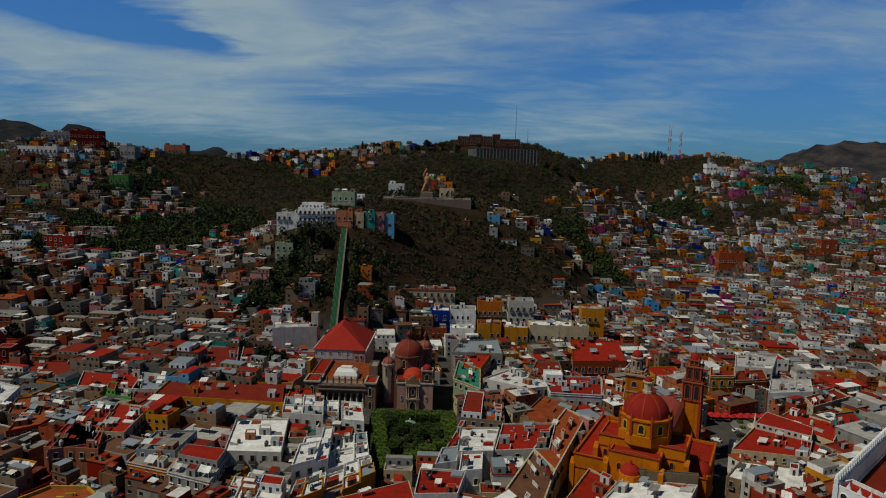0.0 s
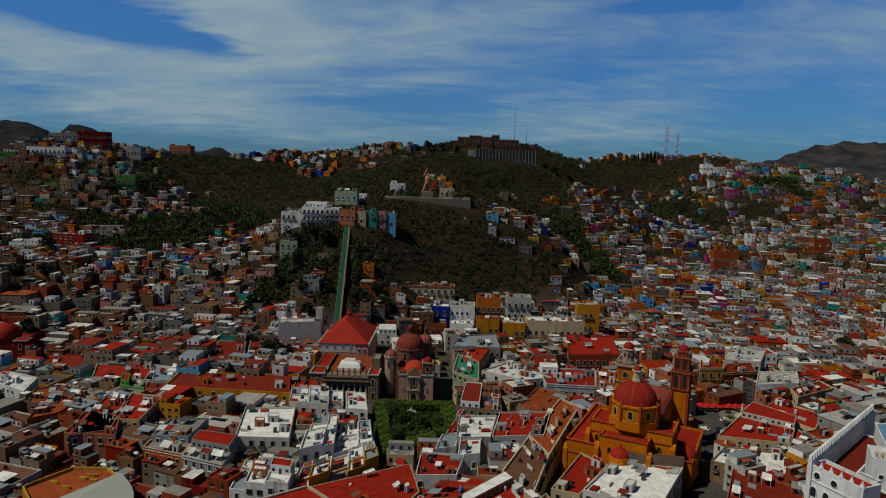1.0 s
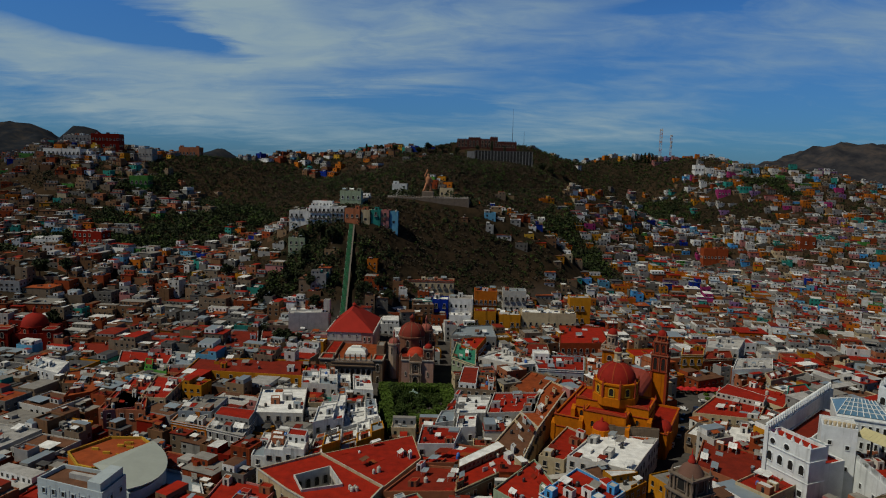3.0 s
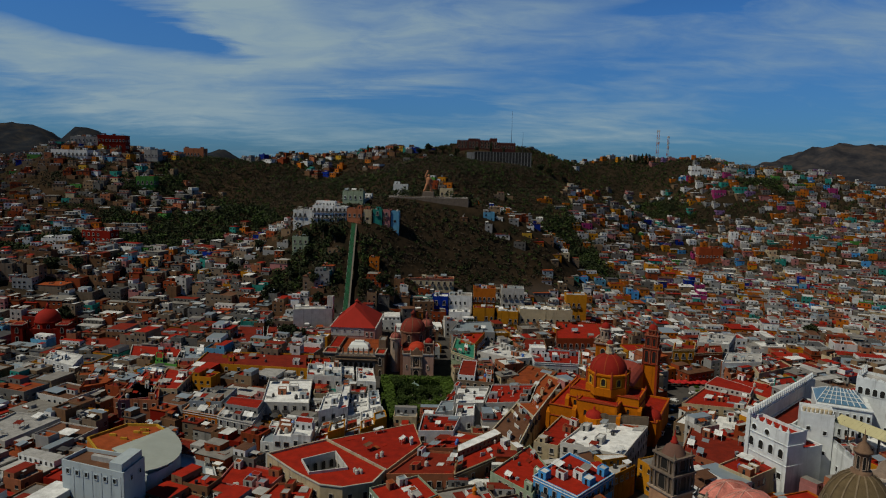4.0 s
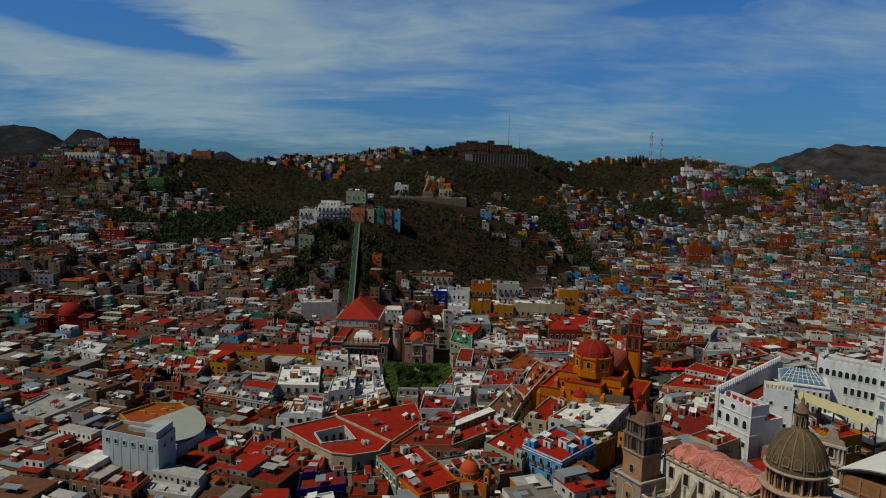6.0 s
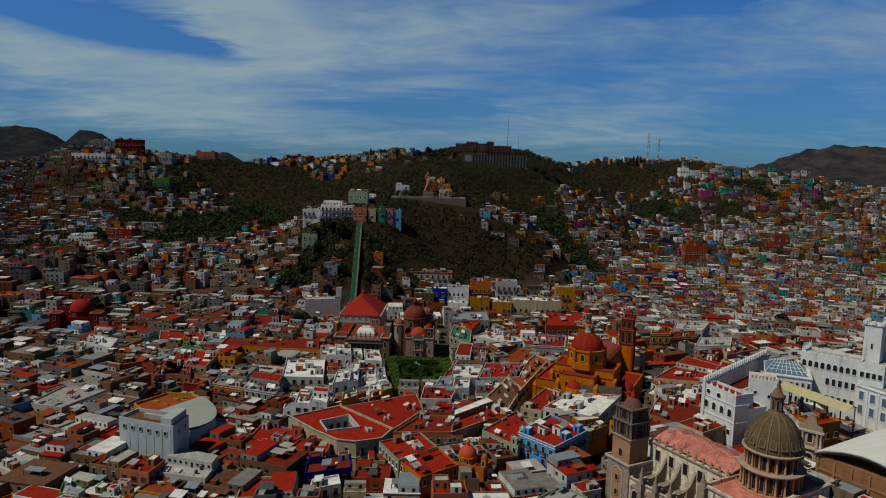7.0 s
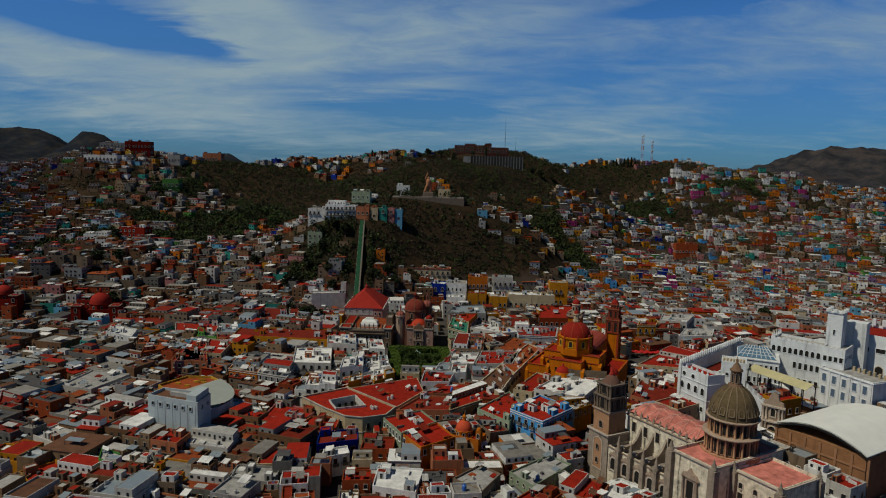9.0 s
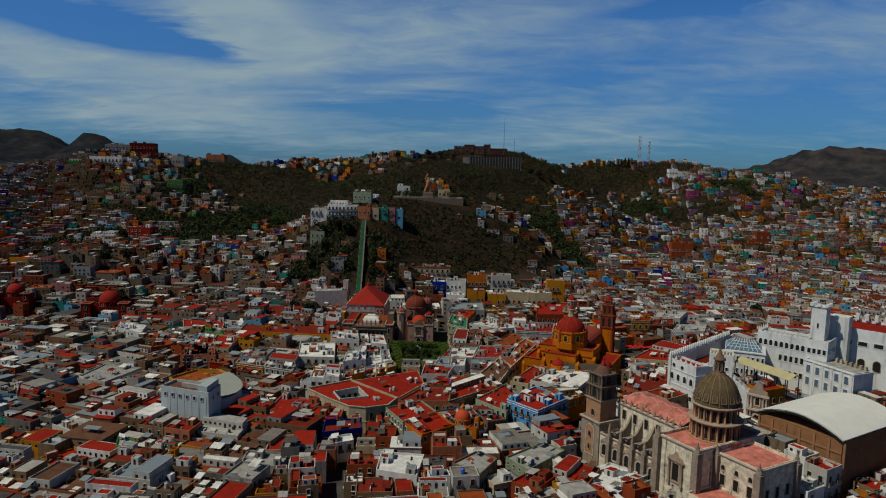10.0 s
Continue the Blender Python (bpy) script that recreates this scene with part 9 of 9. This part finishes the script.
def far_house(st, pts, z0, z1, wall, roof, floors, rng, near):
    p = [(a, b) for a, b in pts]
    par = rng.choice((0.0, 0.5, 0.8)) if near else rng.choice((0.0, 0.6))
    lo = [(a, b, z0) for a, b in p]
    hi = [(a, b, z1 + par) for a, b in p]
    st.add(lo + hi, SIDES, wall_mat(wall))
    if par:
        inn = inset(p, 0.3)
        st.add(hi + [(a, b, z1 + par) for a, b in inn] + [(a, b, z1) for a, b in inn], [(0, 1, 5, 4), (1, 2, 6, 5), (2, 3, 7, 6), (3, 0, 4, 7), (4, 5, 9, 8), (5, 6, 10, 9), (6, 7, 11, 10), (7, 4, 8, 11)], wall_mat(wall))
        st.add([(a, b, z1) for a, b in inn], [(0, 1, 2, 3)], roof_mat(roof))
    else:
        st.add([(a, b, z1 + 0.12) for a, b in inset(p, -0.25)] + [(a, b, z1 - 0.1) for a, b in inset(p, -0.25)], [(0, 1, 2, 3), (4, 5, 1, 0), (5, 6, 2, 1), (6, 7, 3, 2), (7, 4, 0, 3)], roof_mat(roof))
    for i in range(4):
        a, b = Vector(p[i]), Vector(p[(i + 1) % 4])
        length = (b - a).length
        t = (b - a) / length
        normal = Vector((t.y, -t.x))
        if normal.y > 0.3:
            continue
        count = max(1, int(length / 3.0))
        for f in range(floors):
            for c in range(count):
                if rng.random() < 0.3:
                    continue
                w, h = rng.choice(((0.55, 1.3), (0.6, 1.6), (0.75, 1.2)))
                o = a + t * (length * (c + 0.5) / count)
                zb = z1 - 2.6 - f * 2.9
                if zb < z0 + 0.3:
                    continue
                q = [(o - t * w, 0.0), (o + t * w, 0.0), (o + t * w, h), (o - t * w, h)]
                e = 0.05
                front = [(s.x + normal.x * e, s.y + normal.y * e, zb + z) for s, z in q]
                st.add(front, [(0, 1, 2, 3)], GLASS)
                if near:
                    st.add([(s.x + normal.x * 0.14, s.y + normal.y * 0.14, zb - z) for s, z in ((o - t * (w + 0.15), 0.14), (o + t * (w + 0.15), 0.14), (o + t * (w + 0.15), 0.0), (o - t * (w + 0.15), 0.0))]
                           + [(s.x, s.y, zb - z) for s, z in ((o - t * (w + 0.15), 0.14), (o + t * (w + 0.15), 0.14), (o + t * (w + 0.15), 0.0), (o - t * (w + 0.15), 0.0))],
                           [(0, 1, 2, 3), (3, 2, 6, 7), (4, 0, 3, 7), (1, 5, 6, 2), (4, 5, 1, 0)], FRAME)
    a, b, c, d = (Vector(q) for q in p)

    def spot(u, v):
        return a.lerp(b, u).lerp(d.lerp(c, u), v)

    def raised(u0, u1, v0, v1, h, w_key, r_key):
        q = [spot(u0, v0), spot(u1, v0), spot(u1, v1), spot(u0, v1)]
        st.add([(o.x, o.y, z1 - 0.05) for o in q] + [(o.x, o.y, z1 + h) for o in q], SIDES, wall_mat(w_key))
        st.add([(o.x, o.y, z1 + h) for o in q], [(0, 1, 2, 3)], roof_mat(r_key))
        if h > 1.8:
            t = (q[1] - q[0]).normalized()
            n = max(1, int((q[1] - q[0]).length / 2.4))
            for i in range(n):
                o = q[0].lerp(q[1], (i + 0.5) / n) + Vector((t.y, -t.x)) * 0.05
                st.add([(o.x - t.x * 0.5, o.y - t.y * 0.5, z1 + 0.5), (o.x + t.x * 0.5, o.y + t.y * 0.5, z1 + 0.5), (o.x + t.x * 0.5, o.y + t.y * 0.5, z1 + 1.75), (o.x - t.x * 0.5, o.y - t.y * 0.5, z1 + 1.75)], [(0, 1, 2, 3)], GLASS)

    def sheet(u0, u1, v0, v1, h, rise, r_key):
        q = [spot(u0, v0), spot(u1, v0), spot(u1, v1), spot(u0, v1)]
        zs = [z1 + h, z1 + h, z1 + h + rise, z1 + h + rise]
        st.add([(o.x, o.y, z) for o, z in zip(q, zs)] + [(o.x, o.y, z + 0.1) for o, z in zip(q, zs)], [(3, 2, 1, 0), (4, 5, 6, 7)] + SIDES, roof_mat(r_key))
        for o in (q[0], q[1]):
            st.add([(o.x + i, o.y + j, k) for k in (z1, z1 + h) for i, j in ((-0.08, -0.08), (0.08, -0.08), (0.08, 0.08), (-0.08, 0.08))], SIDES, FRAME_DARK)

    tops = (roof, roof, "rcement", "rwhite", "rtin", "red", "rgrey", "oldred")
    if rng.random() < 0.55:
        f = rng.uniform(0.35, 0.65)
        raised(*rng.choice(((0.02, f, 0.02, 0.98), (1 - f, 0.98, 0.02, 0.98), (0.02, 0.98, 1 - f, 0.98), (0.02, f, 1 - f, 0.98))), rng.uniform(2.2, 2.8), rng.choice((wall, wall, wall, "white", "grey", "tan")), rng.choice(tops))
    for _ in range(rng.choice((1, 2, 2, 3)) if near else rng.choice((0, 1, 1, 2))):
        u, v, w, h = rng.uniform(0.05, 0.6), rng.uniform(0.05, 0.55), rng.uniform(0.15, 0.4), rng.uniform(0.15, 0.4)
        if rng.random() < 0.5:
            sheet(u, u + w, v, v + h, rng.uniform(0.9, 2.3), rng.uniform(0.1, 0.6), rng.choice(("rwhite", "rtin", "rtin", "rcement", "rbrown", "rdark", "rgrey", "terracotta")))
        else:
            raised(u, u + w * 0.7, v, v + h * 0.7, rng.choice((0.4, 0.8, 1.5, 2.0)), rng.choice((wall, wall, "white", "grey", "brick")), rng.choice(tops))
    if rng.random() < 0.4:
        u, v = rng.uniform(0.15, 0.85), rng.uniform(0.15, 0.85)
        o = Vector(p[0]).lerp(Vector(p[1]), u).lerp(Vector(p[3]).lerp(Vector(p[2]), u), v)
        r, h = 0.55, 1.25
        ring = [(o.x + r * math.cos(i * math.pi / 4), o.y + r * math.sin(i * math.pi / 4)) for i in range(8)]
        st.add([(a, b, z1) for a, b in ring] + [(a, b, z1 + h) for a, b in ring], [(i, (i + 1) % 8, 8 + (i + 1) % 8, 8 + i) for i in range(8)] + [tuple(range(8, 16))], rng.choice((TANK_BLACK, TANK_BLACK, TANK_BLACK, TANK_GREY)))


def fill_town():
    rng = random.Random(7)
    stuffs = {}
    own = 0
    passes = [(15, 20, 12, 16, 1500), (10, 14, 9, 12, 8000), (7.5, 10, 6.5, 9, 22000), (5.5, 8, 4.6, 6.5, 60000)]
    sites = []
    for w0, w1, d0, d1, tries in passes:
        for _ in range(tries):
            y = 52 + 900 * rng.random() ** 1.15
            half = 0.76 * (y + 128)
            x = 4 - 0.03 * (y + 128) + rng.uniform(-half, half)
            if not (X0 + 15 < x < X1 - 15):
                continue
            wd = wild(x, y)
            if wd > 0.9 or rng.random() < wd:
                continue
            zc = float(ground_z(x, y))
            if y > 780 and rng.random() < 0.75:
                continue
            w, d, a = rng.uniform(w0, w1), rng.uniform(d0, d1), lay_of(x, y) + rng.gauss(0, 0.05)
            hill = y > 430 or (x < -140 and y > 400)
            if hill and (w0 > 12 or (w0 > 9 and rng.random() < 0.75)):
                continue
            gap = (-0.3 if x > 60 or y < 470 else 0.4) if hill else rng.choice((-0.4, -0.2, 0.5))
            if y > 640 and x < 200 and rng.random() < 0.6:
                continue
            ca, sa = math.cos(a), math.sin(a)
            pts = [(x + u * ca - v * sa, y + u * sa + v * ca) for u, v in ((-w / 2, -d / 2), (w / 2, -d / 2), (w / 2, d / 2), (-w / 2, d / 2))]
            if free_share(pts) < (0.93 if hill else 0.86):
                continue
            take(inset(pts, -gap))
            sites.append((x, y, zc, pts, w * d))
    sites.sort(key=lambda s: s[1])
    for x, y, zc, pts, area in sites:
        wall, roof = zone_colours(x, y, rng)
        floors = rng.choice((2, 2, 2, 3) if x < -40 and y < 280 else (1, 2, 2, 2, 3)) if y < 420 else rng.choice((1, 1, 2, 2, 2))
        if rng.random() < 0.15:
            wall = rng.choice(("grey", "concrete", "offwhite", "tan"))
        h = 3.3 * floors + rng.uniform(-0.4, 1.4) if y < 420 else 2.4 * floors + rng.uniform(-0.2, 0.8)
        drop = min(float(ground_z(a, b)) for a, b in pts)
        if y > 330:
            zc = 0.8 * drop + 0.2 * zc
        if own < OWN_HOUSES and y < 330:
            own += 1
            house(pts, zc + h, wall, roof, floors, rooms=rng.choice((0, 0, 1, 1, 2)), tanks=rng.choice((0, 1, 1, 2)), base=drop, storey=0.6)
        else:
            key = "near" if y < 420 else ("west" if x < -60 else ("east" if x > 40 else "middle"))
            st = stuffs.setdefault(key, Stuff())
            far_house(st, pts, drop - 2, zc + h, wall, roof, floors, rng, y < 450)
    words = {"near": "crowded flat-roofed plaster houses with red and white roofs", "west": "tan and orange flat-roofed houses stepping up a hillside",
             "east": "brightly painted flat-roofed houses crowding a hillside", "middle": "small flat-roofed houses on a scrubby hill"}
    for key, st in stuffs.items():
        st.link("hillside_houses" if key != "near" else "town_houses", words[key], "houses")
    return len(sites), own


OWN_HOUSES = 135
print("houses", fill_town(), "windows", set_windows())

# ---- trees and scrub ----
def scatter_green():
    crowns = [round_crown(3.4, 3.0, 5.4, 700, 0.5, LEAF_DARK) for _ in range(3)]
    trunks = [trunk_mesh(4.6, 0.28, seed=s) for s in (6, 7)]
    spots = [(-93, 323, 1.5), (-88, 326, 1.2), (-126, 392, 1.7), (-120, 396, 1.4), (-274, 392, 1.6), (-164, 431, 1.3), (85, 442, 1.2), (-150, 450, 1.2), (-286, 444, 1.5), (236, 402, 1.5),
             (-202, 191, 1.0), (-100, 330, 1.2), (-20, 352, 1.2), (8, 388, 1.2), (-42, 752, 1.3), (-26, 758, 1.1), (-52, 735, 1.2), (66, 782, 1.5), (78, 778, 1.4), (92, 785, 1.6), (104, 792, 1.3), (120, 800, 1.2), (-80, 742, 1.2), (-96, 748, 1.0), (-8, 752, 1.0), (14, 757, 0.9), (-240, 350, 1.6), (-262, 402, 1.5), (-112, 346, 1.1), (-46, 388, 1.3), (-60, 385, 1.5), (-52, 398, 1.4),
             (-90, 376, 1.4), (-96, 392, 1.4), (-104, 404, 1.5), (-70, 362, 1.1), (-118, 415, 1.4), (-108, 425, 1.4), (-66, 352, 1.0), (34, 350, 1.0), (160, 360, 1.0), (-155, 345, 1.1), (-90, 432, 1.5), (-100, 440, 1.5), (-112, 440, 1.4)]
    for i, (x, y, s) in enumerate(spots):
        tree("tree", x, y, trunks[i % 2], crowns[i % 3], "dark green leafy tree standing between the houses", "trees of the town", s)
    # cypresses on the skyline
    c = nrng.normal(size=(500, 3))
    c /= np.linalg.norm(c, axis=1)[:, None]
    zz = nrng.uniform(0, 1, 500)
    pts = np.stack([c[:, 0] * 0.95 * np.sin(np.pi * (0.08 + 0.9 * zz)) ** 0.6, c[:, 1] * 0.95 * np.sin(np.pi * (0.08 + 0.9 * zz)) ** 0.6, 0.6 + 9 * zz], -1)
    spire = quads_mesh("crown", pts, 0.45, LEAF_DARK, nrng)
    stem = trunk_mesh(2.0, 0.2, 0)
    for x, y, s in ((-24, 700, 1.5), (-10, 730, 1.6), (31, 762, 1.4), (46, 764, 1.3), (-33, 742, 1.2), (228, 880, 1.0), (233, 880, 1.2), (238, 880, 1.4), (243, 880, 1.5), (248, 880, 1.3), (222, 880, 1.1), (217, 880, 1.0), (-112, 745, 1.1), (-84, 735, 1.0)):
        tree("cypress", x, y, stem, spire, "tall dark narrow cypress on the ridge", "cypresses", s)
    # scrub and woods too many to count
    rng = random.Random(21)
    heads = {"dark": [], "green": [], "dry": []}
    most = {"dark": 15000, "green": 5000, "dry": 52000}
    n = 210000
    ys = 330 + 640 * nrng.random(n) ** 0.85
    xs = 4 - 0.03 * (ys + 128) + nrng.uniform(-0.76, 0.76, n) * (ys + 128)
    w = np.where(ys > 780, np.maximum(wild(xs, ys), 0.8), wild(xs, ys))
    ok = nrng.random(n) <= np.maximum(w, np.where(ys > 430, 0.6, 0.12))
    near = np.zeros_like(TAKEN)
    for dy in (-1, 0, 1):
        for dx in (-1, 0, 1):
            near |= np.roll(np.roll(TAKEN, dy, 0), dx, 1)
    gx, gy = (xs - X0).astype(int), (ys - Y0).astype(int)
    on_map = (gx > 2) & (gx < X1 - X0 - 3) & (gy > 2) & (gy < Y1 - Y0 - 3)
    ok &= ~(on_map & near[np.clip(gy, 0, Y1 - Y0 - 1), np.clip(gx, 0, X1 - X0 - 1)])
    ok &= ~((np.abs(xs + 71 + 0.1 * (ys - 366)) < 4.5) & (ys > 362) & (ys < 452))
    xs, ys = xs[ok], ys[ok]
    # dry grey brush on the open slopes, dark trees in the gullies and round the houses
    dry = 0.56 + 0.3 * np.sin(xs / 33.0 + 1.0) * np.sin(ys / 27.0 + xs / 60.0)
    dry += np.where((ellipse(xs, ys, -30, 455, 80, 36) < 1) | (ellipse(xs, ys, 15, 680, 150, 90) < 1), 0.16, 0.0)
    gully = np.min([ellipse(xs, ys, *e) for e in GULLIES], axis=0) < 1
    dry = np.where(gully, 0.12, dry)
    for x, y, d, g in zip(xs.tolist(), ys.tolist(), dry.tolist(), gully.tolist()):
        kind = "dry" if rng.random() < d else ("dark" if rng.random() < 0.8 else "green")
        if len(heads[kind]) >= most[kind]:
            continue
        r = rng.uniform(0.8, 1.7) if kind == "dry" else rng.uniform(1.2, 2.4) + (1.8 if g and rng.random() < 0.6 else 0.0)
        heads[kind].append((x, y, r))
    for x, y, r, count in ((-52, 510, 6.0, 9), (-4, 510, 5.5, 8), (-66, 520, 5.0, 8), (12, 520, 5.0, 6), (-60, 444, 3.8, 10), (-48, 444, 3.6, 8), (-104, 443, 4.0, 12), (-122, 445, 4.0, 10), (-92, 442, 3.6, 6), (92, 586, 5.0, 14), (240, 771, 5.0, 22), (34, 486, 4.0, 7), (109, 540, 4.8, 12), (360, 775, 4.8, 12), (-20, 560, 4.0, 12), (40, 560, 4.0, 8), (140, 850, 4.0, 10), (100, 560, 5.0, 24), (70, 525, 4.2, 10)):
        for _ in range(count):
            heads["dark"].append((x + rng.gauss(0, 8), y + rng.gauss(0, 5), r * rng.uniform(0.7, 1.1)))
    for kind, mat, n, grow, words in (("dark", LEAF_DARK, 30, 0.19, "dark green woods and thickets covering the slopes"), ("green", LEAF, 26, 0.2, "brighter green bushes dotted over the slopes"), ("dry", SCRUB, 9, 0.3, "dry brown scrub covering the slopes")):
        h = np.array(heads[kind])
        d = nrng.normal(size=(len(h), n, 3))
        d /= np.linalg.norm(d, axis=2)[:, :, None]
        d *= nrng.uniform(0.3, 1.0, (len(h), n, 1))
        z = ground_z(h[:, 0], h[:, 1])
        c = d * (h[:, 2][:, None, None] * (1, 1, 0.8)) + np.stack([h[:, 0], h[:, 1], z + 0.55 * h[:, 2]], -1)[:, None]
        size = np.repeat(grow * h[:, 2] + 0.12, n)
        me = quads_mesh("scrub_" + kind, c.reshape(-1, 3), size, mat, nrng)
        tagged(new("woods" if kind == "dark" else "bushes" if kind == "green" else "scrub", me), words, "vegetation", kind="stuff")
    print("scrub", {k: len(v) for k, v in heads.items()})


scatter_green()
